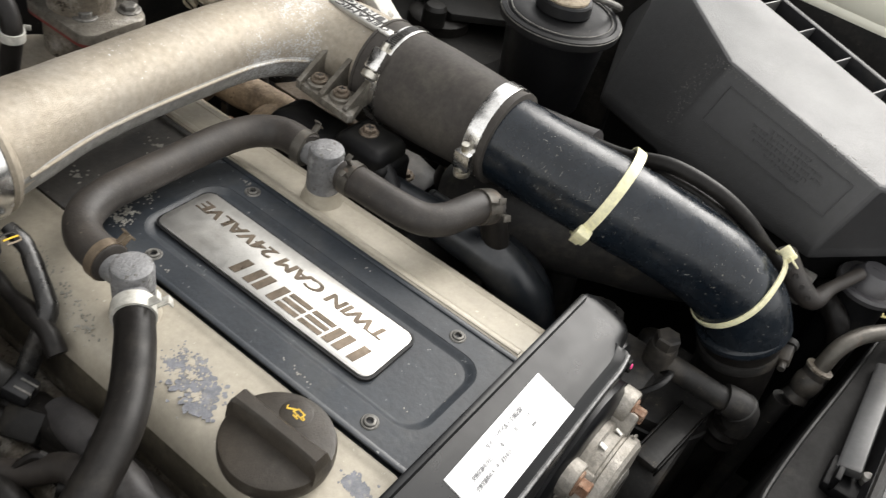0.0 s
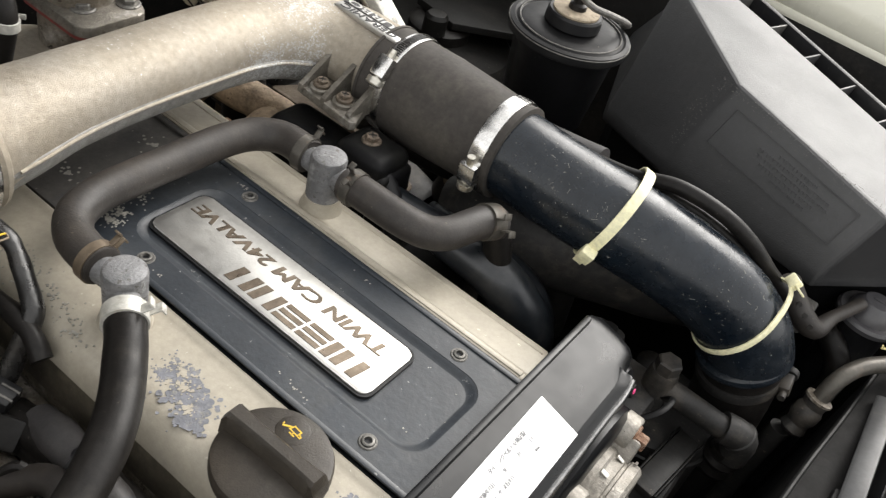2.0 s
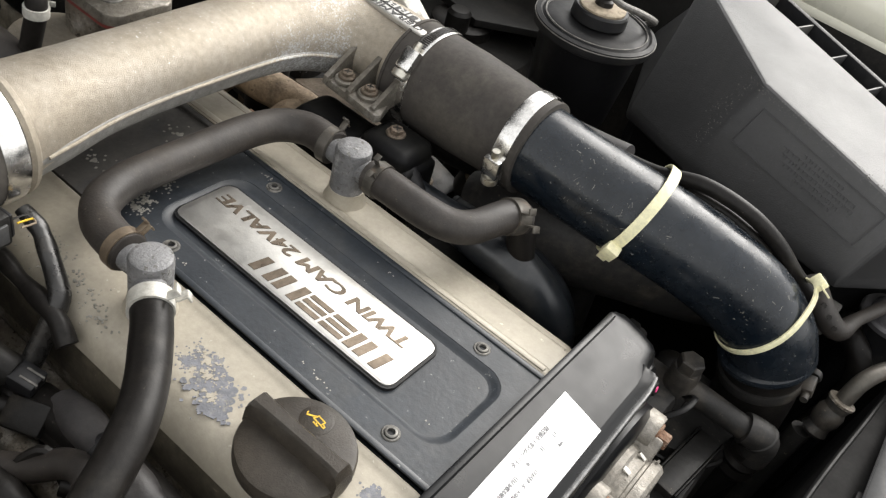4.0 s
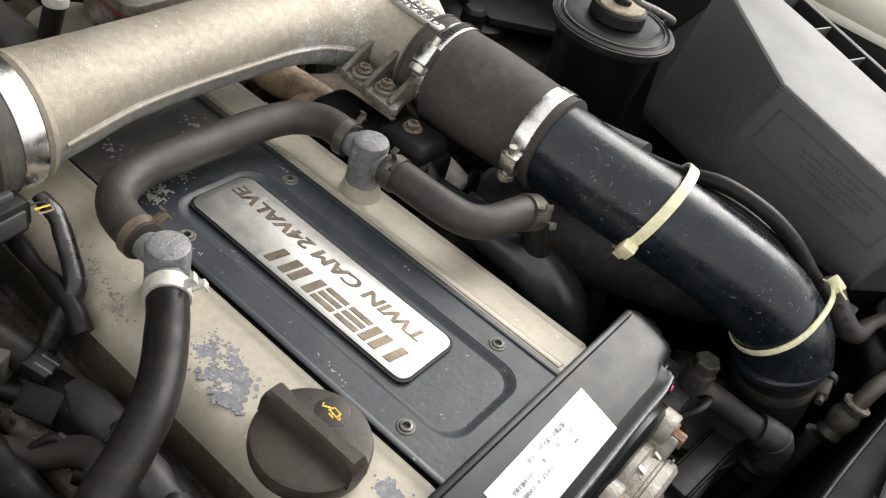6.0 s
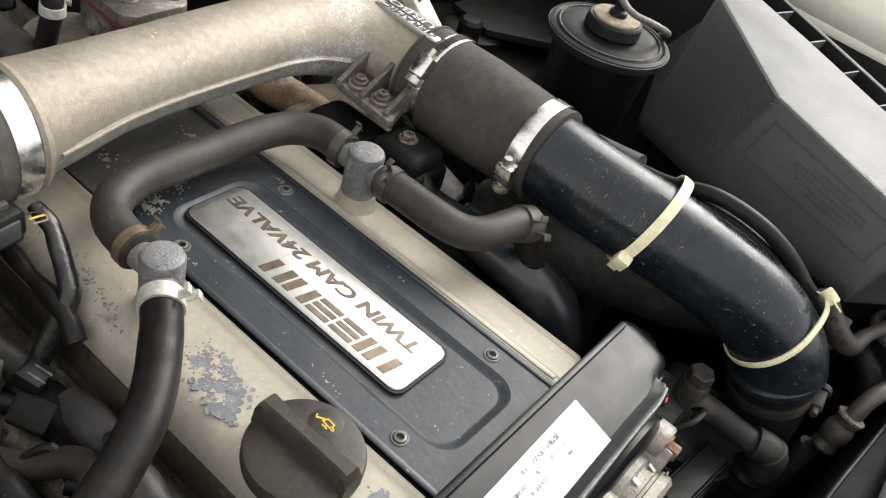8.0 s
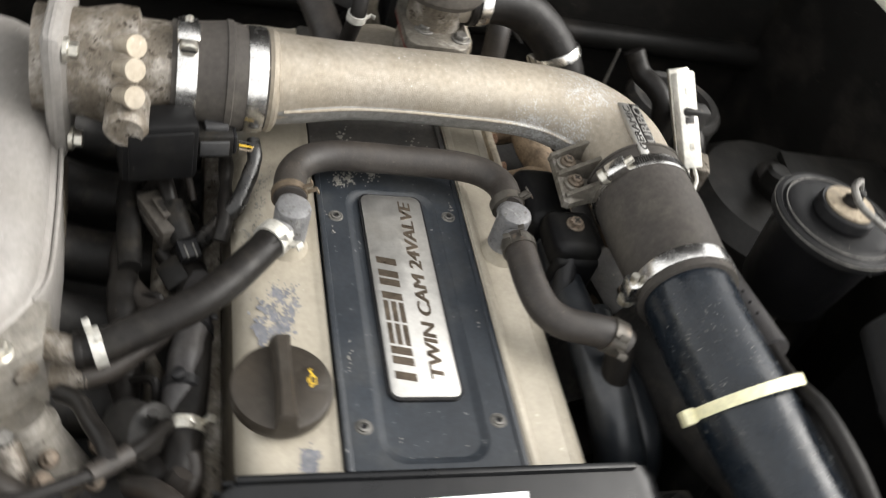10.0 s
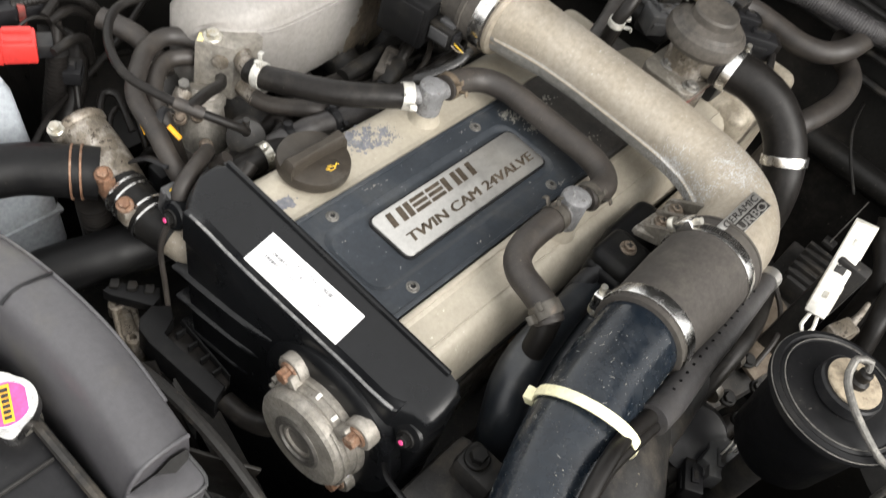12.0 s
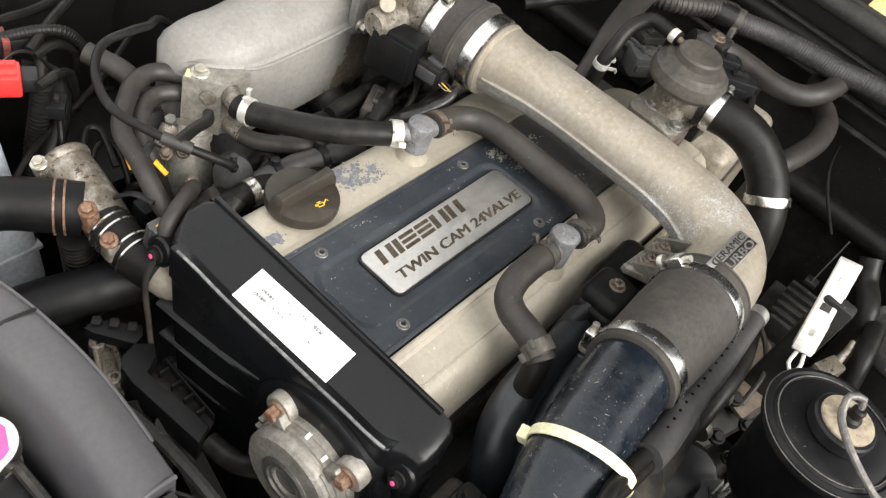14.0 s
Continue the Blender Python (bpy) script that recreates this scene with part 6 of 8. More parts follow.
    part("reservoir_neck", lathe([(0.013, -0.02), (0.013, 0.012), (0.010, 0.014)], 24, Matrix.Translation((-0.185, -0.226, -0.094))), PLUG, pump)
    solid("wire_clip", tube([(-0.204, -0.120, -0.035), (-0.213, -0.132, -0.028), (-0.214, -0.150, -0.030), (-0.208, -0.160, -0.045)], 0.0022, 8, flat=0.4), DEEP, "bent black strip clip beside the sensor", "clip")
    f = thing("pipe_joint", "dull aluminium pipe joint with a bent tube", "pipe joint", (-0.29, -0.26, -0.12))
    part("tube", tube([(-0.2945, -0.2655, -0.055), (-0.2965, -0.2735, -0.038), (-0.3045, -0.292, -0.031), (-0.319, -0.314, -0.031), (-0.35, -0.36, -0.04)], 0.0064, 18), CLIPD, f)
    part("nut", lathe([(0.0085, -0.026), (0.0115, -0.023), (0.0095, -0.017), (0.0120, -0.011), (0.0120, -0.004), (0.0098, 0.0), (0.0108, 0.005), (0.0072, 0.007)], 28, aim((-0.2935, -0.2625, -0.060), (-0.1, -0.3, 1)) @ Matrix.Diagonal((0.88, 0.88, 1, 1))), DUSTY, f)
    part("collar", lathe([(0.0085, -0.0015), (0.0104, -0.001), (0.0104, 0.001), (0.0085, 0.0015)], 28, aim((-0.2942, -0.2648, -0.0535), (-0.1, -0.3, 1))), DIRTCAST, f, "pale corroded collar")
    part("lower_tube", tube([(-0.285, -0.255, -0.088), (-0.282, -0.25, -0.14), (-0.28, -0.25, -0.25)], 0.008, 16), DUSTY, f)
    v = thing("dryer", "black round receiver with a raised cap and a fitting", "receiver", (-0.294, -0.362, -0.25))
    mm = Matrix.Translation((-0.294, -0.362, -0.018))
    part("drum", lathe([(0.019, -0.23), (0.021, -0.05), (0.021, -0.018)], 36, mm), BLACKPL, v)
    part("flange", lathe([(0.021, -0.019), (0.0255, -0.017), (0.0262, -0.013), (0.0245, -0.0105), (0.0190, -0.0120)], 40, mm), SHROUD, v)
    part("cap", lathe([(0.0185, -0.013), (0.0175, -0.006), (0.0140, -0.002), (0.0125, 0.0005), (0.0110, 0.0020), (0.006, 0.0022)], 36, mm), SHROUD, v)
    part("cap_mark", block(-0.005, 0.005, -0.001, 0.001, 0.0020, 0.0030, 0.0003, mm), SHROUD, v)
    sl = solid("pipe", tube([(-0.230, -0.275, 0.012), (-0.2396, -0.2785, 0.0), (-0.2508, -0.2799, -0.010), (-0.2640, -0.2872, -0.019), (-0.2705, -0.310, -0.0175), (-0.2830, -0.345, -0.0160)], [0.0090, 0.0092, 0.0092, 0.0080, 0.0052, 0.0052], 18), RUBBER, "black perforated sleeve end with a short pipe", "cable sleeve")
    for i in range(4):
        q = Vector((-0.2340, -0.2768, 0.0075)).lerp(Vector((-0.2560, -0.2820, -0.0135)), i / 3)
        part("hole", lathe([(0.0021, -0.001), (0.0021, 0.0005)], 10, aim(q + Vector((-0.44, 0.85, 0.27)).normalized() * 0.0091, (-0.44, 0.85, 0.27))), INK, sl)
    for k, (mt, dx) in enumerate(((GASKET, 0.0), (SCREW, 0.004), (INK, -0.004))):
        solid("wire", tube([(-0.287 + dx, -0.402, -0.03), (-0.290 + dx, -0.395, 0.0 + 0.002 * k), (-0.300 + dx, -0.390, 0.005), (-0.312 + dx, -0.385, -0.01), (-0.325, -0.38, -0.04)], 0.0011, 6), mt, "thin coloured wire behind the receiver", "wire", "receiver wires")
    rng = random.Random(17)
    fray = bmesh.new()
    for k in range(18):
        q = Vector((-0.322, -0.338, -0.031)) + Vector((rng.gauss(0, 0.004), rng.gauss(0, 0.005), rng.uniform(-0.004, 0.003)))
        block(-0.0018, 0.0018, -0.0006, 0.0006, -0.0005, 0.0005, 0.0002, Matrix.Translation(q) @ Matrix.Rotation(rng.uniform(0, 3.1), 4, "Z") @ Matrix.Rotation(rng.uniform(-0.6, 0.6), 4, "Y"), fray)
    solid("foam_scrap", fray, FOAM, "frayed scrap of yellow foam beside the receiver", "foam")
    solid("hose", tube([(-0.268, -0.36, -0.055), (-0.275, -0.34, -0.05), (-0.292, -0.33, -0.06), (-0.30, -0.33, -0.09), (-0.29, -0.32, -0.16)], 0.0095, 18), RUBBER_D, "bent black hose beside the receiver", "hose")


front_corner()


# ---- intake side of the bay ----
def plenum():
    p = thing("inlet_manifold", "pale cast aluminium inlet plenum, dusty and stained", "inlet manifold", (0.06, 0.29, -0.10))
    rings = []
    for x, yi, yo, zt in ((-0.077, 0.268, 0.280, -0.004), (-0.0755, 0.262, 0.286, 0.004), (-0.070, 0.254, 0.294, 0.014), (-0.060, 0.245, 0.300, 0.023), (-0.046, 0.234, 0.304, 0.029), (-0.031, 0.2255, 0.305, 0.033), (-0.016, 0.2220, 0.303, 0.036), (0.005, 0.2217, 0.305, 0.039), (0.05, 0.2235, 0.310, 0.041), (0.13, 0.230, 0.316, 0.042), (0.205, 0.240, 0.32, 0.042)):
        w = yo - yi
        sec = [(yi, -0.062), (yi, min(0.0095, zt - 0.004)), (yi + 0.0012, min(0.0122, zt - 0.003)), (yi + 0.005, min(0.0140, zt - 0.002))]
        for f, k in ((0.10, 0.45), (0.20, 0.70), (0.34, 0.90), (0.5, 1.0), (0.66, 0.96), (0.8, 0.80), (0.91, 0.5), (0.98, 0.1), (1.0, -0.3)):
            lo = min(0.0140, zt - 0.002)
            sec.append((yi + f * w, lo + (zt - lo) * k))
        sec.append((yo, -0.062))
        rings.append([Vector((x, y, z)) for y, z in sec][::-1])
    part("chamber", skin(rings), PLENUM, p, sharp=42)
    part("cast_seam", tube([(-0.03, 0.2275, 0.012), (-0.01, 0.2212, 0.0115), (0.05, 0.2228, 0.012), (0.13, 0.2295, 0.012), (0.2, 0.2395, 0.012)], 0.0016, 8, 0.02), PLENUM, p)
    face = Matrix.Translation((0.105, 0.2278, -0.022)) @ Matrix.Rotation(math.atan(0.08), 4, "Z") @ Matrix.Rotation(radians(90), 4, "X")
    blotches("oil_stain", p, STAIN, [(0.012, 0.004, 0.010), (0.022, -0.006, 0.012), (-0.004, -0.030, 0.008), (0.010, -0.018, 0.012), (0.034, 0.010, 0.012), (0.030, -0.030, 0.014)], 0.0, 0.0075, 41, 0.0004, 130, 1.0, "dark oily stain beside the throttle", face)
    for i in range(6):
        x = -0.10 + i * 0.066
        part("runner", tube([(x, 0.125, -0.085), (x, 0.17, -0.095), (x, 0.23, -0.085), (x, 0.275, -0.05)], 0.021, 20, 0.01), DUSTY, p)
    part("runner_flange", block(-0.13, 0.27, 0.118, 0.132, -0.125, -0.055, 0.004), DIRTCAST, p)
    b = thing("idle_valve", "dirty cast aluminium valve block with a bolt on top", "valve block", (-0.05, 0.225, -0.05))
    part("block", prism([(-0.060, 0.2190), (-0.029, 0.2190), (-0.029, 0.250), (-0.069, 0.254), (-0.0815, 0.2445)], -0.045, 0.0125, 0.0012), SENSOR, b)
    part("face_boss", lathe([(0.0072, 0), (0.0068, 0.0022), (0.004, 0.003)], 24, aim((-0.0675, 0.2275, -0.004), (-0.77, -0.64, 0))), DIRTCAST, b)
    part("paint_mark", block(-0.005, 0.005, -0.0025, 0.0025, 0.0118, 0.0131, 0.0003, Matrix.Translation((-0.0745, 0.2455, 0)) @ Matrix.Rotation(radians(40), 4, "Z")), FOAM, b, "dab of yellow paint")
    part("spigot", tube([(-0.050, 0.222, 0.0), (-0.0555, 0.208, 0.0005), (-0.056, 0.198, 0.001)], 0.0088, 20), DIRTCAST, b)
    part("lower_spigot", tube([(-0.050, 0.222, -0.034), (-0.050, 0.198, -0.034)], 0.0072, 18), DIRTCAST, b)
    bolt((-0.066, 0.241, 0.0125), (0, 0, 1), 0.006, 0.006, ZINC, "dull bolt on the valve block", "valve bolts")
    q = thing("coolant_casting", "dirty upright cast aluminium pipe below the valve block", "engine casting", (-0.09, 0.19, -0.2))
    part("column", tube([(-0.080, 0.232, -0.030), (-0.088, 0.222, -0.055), (-0.092, 0.214, -0.08), (-0.09, 0.205, -0.13), (-0.09, 0.20, -0.22)], [0.015, 0.019, 0.022, 0.024, 0.024], 28), SENSOR, q)
    part("collar", lathe([(0.016, 0), (0.019, 0.002), (0.019, 0.008), (0.016, 0.010)], 28, aim((-0.084, 0.227, -0.045), (0.3, 0.35, 1))), SENSOR, q)
    for (x, y, z), r in (((-0.101, 0.214, -0.040), 0.004), ((-0.110, 0.190, -0.05), 0.0042), ((-0.078, 0.190, -0.065), 0.0045), ((-0.118, 0.215, -0.035), 0.004)):
        bolt((x, y, z), (-0.4, -0.4, 1), r, 0.006, DULLBOLT, "dull bolt on the cast column", "column bolts")


plenum()


def throttle():
    a = (-0.02, 1, 0.02)
    solid("throttle_hose", tube([(0.1485, 0.090, 0.0498), (0.148, 0.104, 0.0500), (0.1475, 0.122, 0.0502), (0.147, 0.140, 0.0505), (0.1465, 0.160, 0.0508)], [0.0352, 0.0358, 0.0392, 0.0368, 0.0358], 52), SILICONE, "dark rubber hose between intake pipe and throttle", "hose")
    part("bulge_ring", lathe([(0.0370, -0.004), (0.0400, -0.002), (0.0400, 0.002), (0.0370, 0.004)], 52, aim((0.1475, 0.122, 0.0502), a)), SILICONE, bpy.data.objects["throttle_hose"])
    band_clamp((0.148, 0.1035, 0.0500), a, 0.0362, 0.013, 250.0, slots=False)
    band_clamp((0.1468, 0.150, 0.0507), a, 0.0366, 0.013, 75.0)
    t = thing("throttle_unit", "dull cast aluminium throttle body with bolts", "throttle body", (0.147, 0.19, -0.03))
    part("barrel", lathe([(0.034, 0.0), (0.034, 0.025), (0.040, 0.027), (0.041, 0.040), (0.036, 0.06), (0.036, 0.09)], 48, aim((0.1465, 0.155, 0.0508), a)), DIRTCAST, t)
    part("shaft_boss", lathe([(0.014, 0), (0.014, 0.03), (0.011, 0.034)], 28, aim((0.112, 0.185, 0.05), (-1, 0, 0))), DIRTCAST, t)
    part("flange", block(0.10, 0.195, 0.222, 0.236, 0.0, 0.10, 0.008), PLENUM, t)
    for dx, dz in ((-0.036, 0.036), (0.036, 0.036), (-0.036, -0.036)):
        bolt((0.1465 + dx, 0.221, 0.05 + dz), (0, -1, 0), 0.0055, 0.007, ZINC, "dull throttle flange bolt", "throttle bolts")
    for dx, dz in ((-0.03, 0.052), (-0.045, 0.045), (-0.05, 0.028)):
        part("nipple", lathe([(0.0055, 0), (0.0055, 0.012), (0.0072, 0.013), (0.0072, 0.018)], 16, aim((0.1465 + dx, 0.19, 0.05 + dz - 0.012), (-0.6, -0.5, 0.4))), CAST, t)
    s = thing("throttle_sensor", "black plastic throttle sensor with a grey plug", "sensor", (0.09, 0.16, 0.0))
    m = Matrix.Translation((0.097, 0.163, 0.030)) @ Matrix.Rotation(radians(12), 4, "Z")
    part("body", block(-0.013, 0.013, -0.022, 0.028, -0.026, 0.022, 0.004, m), DEEP, s)
    part("cover", block(-0.016, -0.012, -0.018, 0.024, -0.022, 0.018, 0.002, m), DEEP, s)
    part("arm", block(0.010, 0.05, -0.005, 0.005, -0.006, 0.006, 0.001, m), DEEP, s)
    plug = thing("connector", "grey plastic wiring plug with a latch", "connector", (0.10, 0.125, 0.015))
    k = Matrix.Translation((0.1085, 0.130, 0.026)) @ Matrix.Rotation(radians(8), 4, "Z")
    part("shell", block(-0.0105, 0.0105, -0.013, 0.0135, -0.010, 0.010, 0.002, k), PLUG, plug)
    part("latch", block(-0.0045, 0.0045, -0.010, 0.006, 0.009, 0.0135, 0.0012, k), GREYPL, plug)
    part("rib", block(-0.012, -0.010, -0.010, 0.010, -0.006, 0.006, 0.0006, k), GREYPL, plug)
    part("seal", block(-0.009, 0.009, -0.016, -0.012, -0.008, 0.008, 0.002, k), BLACKPL, plug)
    for i, mt in enumerate((WASHER, YELLOW, INK)):
        solid("wire", tube([(0.098 + i * 0.004, 0.112, 0.027), (0.098 + i * 0.004, 0.104, 0.026), (0.104, 0.1025, 0.024 - i * 0.0006), (0.108, 0.1015, 0.0215)], 0.0006, 6), mt, "thin coloured wire behind the plug", "wire")
    solid("wiring_loom", tube([(0.1150, 0.1015, 0.0225), (0.1040, 0.1005, 0.0185), (0.0985, 0.1008, 0.0150), (0.0830, 0.1058, 0.0085), (0.0670, 0.1122, 0.0030), (0.0625, 0.1180, -0.004), (0.0615, 0.1270, -0.018), (0.060, 0.138, -0.034)], [0.0048, 0.0056, 0.0050, 0.0060, 0.0066, 0.0056, 0.006, 0.006], 14, 0.003, flat=0.7, wobble=0.22), TAPE, "creased black tape round wires hanging over the cam cover", "wiring loom")


throttle()


def injector_valley():
    r = thing("fuel_rail", "dusty metal fuel rail between head and plenum", "fuel rail", (0.05, 0.17, -0.08))
    part("rail", tube([(-0.115, 0.158, -0.062), (0.27, 0.158, -0.062)], 0.009, 20, 0.02), DIRTCAST, r)
    for i in range(6):
        x = -0.09 + i * 0.066
        c = thing("injector_plug", "dusty dark grey injector plug with a wire", "connector", (x, 0.15, -0.06), "injector plugs")
        m = Matrix.Translation((x, 0.148, -0.046)) @ Matrix.Rotation(radians(25), 4, "Z") @ Matrix.Rotation(radians(-30), 4, "X")
        part("shell", block(-0.012, 0.012, -0.008, 0.010, -0.010, 0.010, 0.003, m), PLUG, c)
        part("boot", tube([m @ Vector((0.010, 0, 0)), m @ Vector((0.024, 0.001, 0.002))], 0.0065, 14), RUBBER_D, c)
        part("stem", tube([m @ Vector((-0.002, 0, -0.004)), (x, 0.150, -0.075)], 0.007, 14), DUSTY, c)
        solid("wire", tube([m @ Vector((0.022, 0.001, 0.002)), (x + 0.034, 0.160, -0.03), (x + 0.045, 0.176, -0.045)], 0.003, 8), RUBBER_D, "black wire off an injector plug", "wire")
    solid("wiring_loom", tube([(-0.12, 0.150, -0.040), (-0.08, 0.172, -0.050), (-0.02, 0.180, -0.048), (0.05, 0.184, -0.046), (0.12, 0.180, -0.042), (0.2, 0.19, -0.05), (0.28, 0.17, -0.03)], 0.0098, 14, 0.004, wobble=0.35), RUBBER_D, "black taped loom along the inlet manifold", "wiring loom")
    solid("wiring_loom", tube([(-0.05, 0.150, -0.062), (0.0, 0.142, -0.05), (0.05, 0.146, -0.048), (0.11, 0.15, -0.04), (0.18, 0.15, -0.05)], 0.0075, 12, 0.004, wobble=0.4), RUBBER_D, "thinner black loom beside the cam cover", "wiring loom")
    g = thing("sensor_plug", "round dusty black sensor plug with contacts", "connector", (0.066, 0.147, -0.05))
    k = aim((0.074, 0.150, -0.026), (-0.75, -0.28, -0.2))
    part("barrel", lathe([(0.0085, -0.016), (0.0092, -0.010), (0.0092, 0.014), (0.0080, 0.016)], 24, k), PLUG, g)
    part("tip", block(-0.007, 0.007, -0.0055, 0.0055, 0.014, 0.030, 0.0012, k), BLACKPL, g)
    for s in (-0.003, 0.003):
        part("contact", block(s - 0.0006, s + 0.0006, 0.003, 0.0060, 0.020, 0.0306, 0.0002, k), SCREW, g)
    part("wire_boot", tube([k @ Vector((0, 0, -0.014)), k @ Vector((0, 0.004, -0.035)), (0.11, 0.17, -0.03)], 0.006, 14), RUBBER_D, g)
    solid("hose", tube([(-0.050, 0.202, -0.034), (-0.045, 0.188, -0.034), (-0.030, 0.168, -0.030), (-0.019, 0.156, -0.026), (-0.003, 0.156, -0.031), (0.015, 0.168, -0.043), (0.036, 0.180, -0.05), (0.06, 0.185, -0.06)], 0.0078, 20), RUBBER, "dusty black hose curving below the breather hose", "hose", "breather and coolant hoses")
    h = solid("hose", tube([(0.05, 0.140, -0.048), (0.02, 0.138, -0.044), (-0.02, 0.137, -0.038), (-0.06, 0.139, -0.033), (-0.095, 0.142, -0.034), (-0.122, 0.146, -0.045), (-0.14, 0.15, -0.08)], 0.0112, 22), RUBBER_D, "black coolant hose along the cam cover", "hose", "breather and coolant hoses")
    spring_clip((-0.088, 0.141, -0.033), (-1, 0.1, -0.1), 0.0114, 60, ZINC)
    spring_clip((-0.012, 0.137, -0.039), (-1, 0, 0), 0.0114, 70, BLACKPL)
    v = thing("vacuum_valve", "dusty black round vacuum valve", "valve", (-0.09, 0.16, -0.07))
    k = aim((-0.090, 0.164, -0.028), (-0.5, -0.55, 0.45))
    part("drum", lathe([(0.012, -0.022), (0.0145, -0.018), (0.0145, 0.002), (0.0165, 0.003), (0.0165, 0.007), (0.012, 0.010), (0.005, 0.011)], 32, k), DUSTY, v)
    part("nipple", lathe([(0.003, 0.0), (0.003, 0.014)], 12, aim((-0.095, 0.160, -0.016), (0, 0, 1))), DUSTY, v)
    solid("cap_hose", tube([(-0.128, 0.142, -0.012), (-0.134, 0.148, -0.024), (-0.128, 0.142, -0.036), (-0.116, 0.136, -0.036), (-0.105, 0.138, -0.03)], 0.0062, 14), RUBBER, "short looped rubber hose near the timing cover", "hose")


injector_valley()


def loops():
    solid("hose", tube([(-0.064, 0.256, -0.008), (-0.074, 0.268, -0.005), (-0.088, 0.276, -0.004), (-0.108, 0.272, -0.004), (-0.127, 0.257, -0.004), (-0.149, 0.232, -0.006), (-0.155, 0.200, -0.012), (-0.160, 0.172, -0.022), (-0.159, 0.155, -0.034), (-0.152, 0.142, -0.06)], 0.0080, 24), RUBBER, "dusty black coolant hose in a wide loop", "hose", "looped hoses")
    solid("hose", tube([(-0.066, 0.252, -0.020), (-0.078, 0.254, -0.014), (-0.094, 0.260, -0.014), (-0.108, 0.256, -0.014), (-0.123, 0.243, -0.015), (-0.133, 0.226, -0.020), (-0.134, 0.21, -0.035), (-0.126, 0.20, -0.08)], 0.0076, 22), RUBBER, "dusty black coolant hose in a tight loop", "hose", "looped hoses")
    solid("vacuum_hose", tube([(-0.02, 0.330, -0.02), (-0.05, 0.318, 0.010), (-0.075, 0.300, 0.024), (-0.098, 0.292, 0.032), (-0.126, 0.288, 0.032), (-0.146, 0.270, 0.030), (-0.158, 0.245, 0.028), (-0.160, 0.222, 0.026), (-0.150, 0.198, 0.022), (-0.138, 0.178, 0.018), (-0.122, 0.163, 0.010), (-0.104, 0.152, -0.002), (-0.098, 0.156, -0.012)], 0.0038, 14), RUBBER_D, "thin black vacuum hose in a tall loop", "hose", "looped hoses")
    solid("vacuum_hose", tube([(-0.138, 0.178, 0.018), (-0.126, 0.182, 0.018), (-0.110, 0.190, 0.012), (-0.092, 0.198, 0.004), (-0.082, 0.209, -0.002)], 0.0050, 14), RUBBER_D, "short black vacuum hose branch", "hose", "looped hoses")
    solid("hose_joint", tube([(-0.145, 0.188, 0.0205), (-0.130, 0.170, 0.0145)], 0.0052, 16), RUBBER, "rubber joint in a vacuum hose", "hose joint")
    for at, d in (((-0.152, 0.222, -0.022), (0.1, -0.5, -1)), ((-0.141, 0.200, -0.018), (0.3, -0.7, -0.6))):
        solid("tape", tube([at, Vector(at) + Vector(d).normalized() * 0.014], 0.0026, 10, flat=0.6), ORANGE, "yellow marking tape round a wire", "tape")
    solid("strap", tube([(-0.166, 0.165, -0.020), (-0.170, 0.190, -0.030), (-0.178, 0.215, -0.06), (-0.172, 0.224, -0.09)], 0.0035, 8, flat=0.5), BLACKPL, "black plastic strap round a hose", "strap")
    solid("hose", tube([(-0.115, 0.33, -0.01), (-0.10, 0.30, -0.015), (-0.098, 0.275, -0.022), (-0.10, 0.26, -0.03)], 0.0095, 18), RUBBER, "dusty dark hose with a red mark", "hose")
    solid("pipe_end", lathe([(0.007, 0), (0.007, 0.012), (0.0085, 0.013), (0.0085, 0.018)], 18, aim((-0.105, 0.262, -0.034), (0.2, 0.6, 0.5))), ZINC, "small zinc-plated pipe end", "pipe")
    solid("wire", tube([(-0.21, 0.29, -0.08), (-0.19, 0.30, -0.07), (-0.155, 0.32, -0.07), (-0.10, 0.34, -0.06), (-0.03, 0.38, -0.05)], 0.0034, 10), RUBBER_D, "black wire along the inner wing", "wire", "bay wires")
    solid("wire", tube([(-0.17, 0.27, -0.11), (-0.155, 0.265, -0.09), (-0.15, 0.25, -0.085), (-0.16, 0.235, -0.1), (-0.175, 0.225, -0.14)], 0.0036, 10), RUBBER_D, "black wire hanging in a loop", "wire", "bay wires")
    solid("wire", tube([(-0.14, 0.25, -0.12), (-0.13, 0.24, -0.09), (-0.115, 0.225, -0.09), (-0.11, 0.205, -0.1), (-0.12, 0.19, -0.14)], 0.0045, 10), RUBBER_D, "black wire hanging in a loop", "wire", "bay wires")
    d = thing("plug_block", "black plug block below the loops", "connector", (-0.13, 0.21, -0.13))
    part("shell", block(-0.145, -0.115, 0.205, 0.225, -0.12, -0.085, 0.003), BLACKPL, d)
    part("tab", block(-0.128, -0.116, 0.20, 0.206, -0.10, -0.09, 0.001), WHITE, d)


loops()


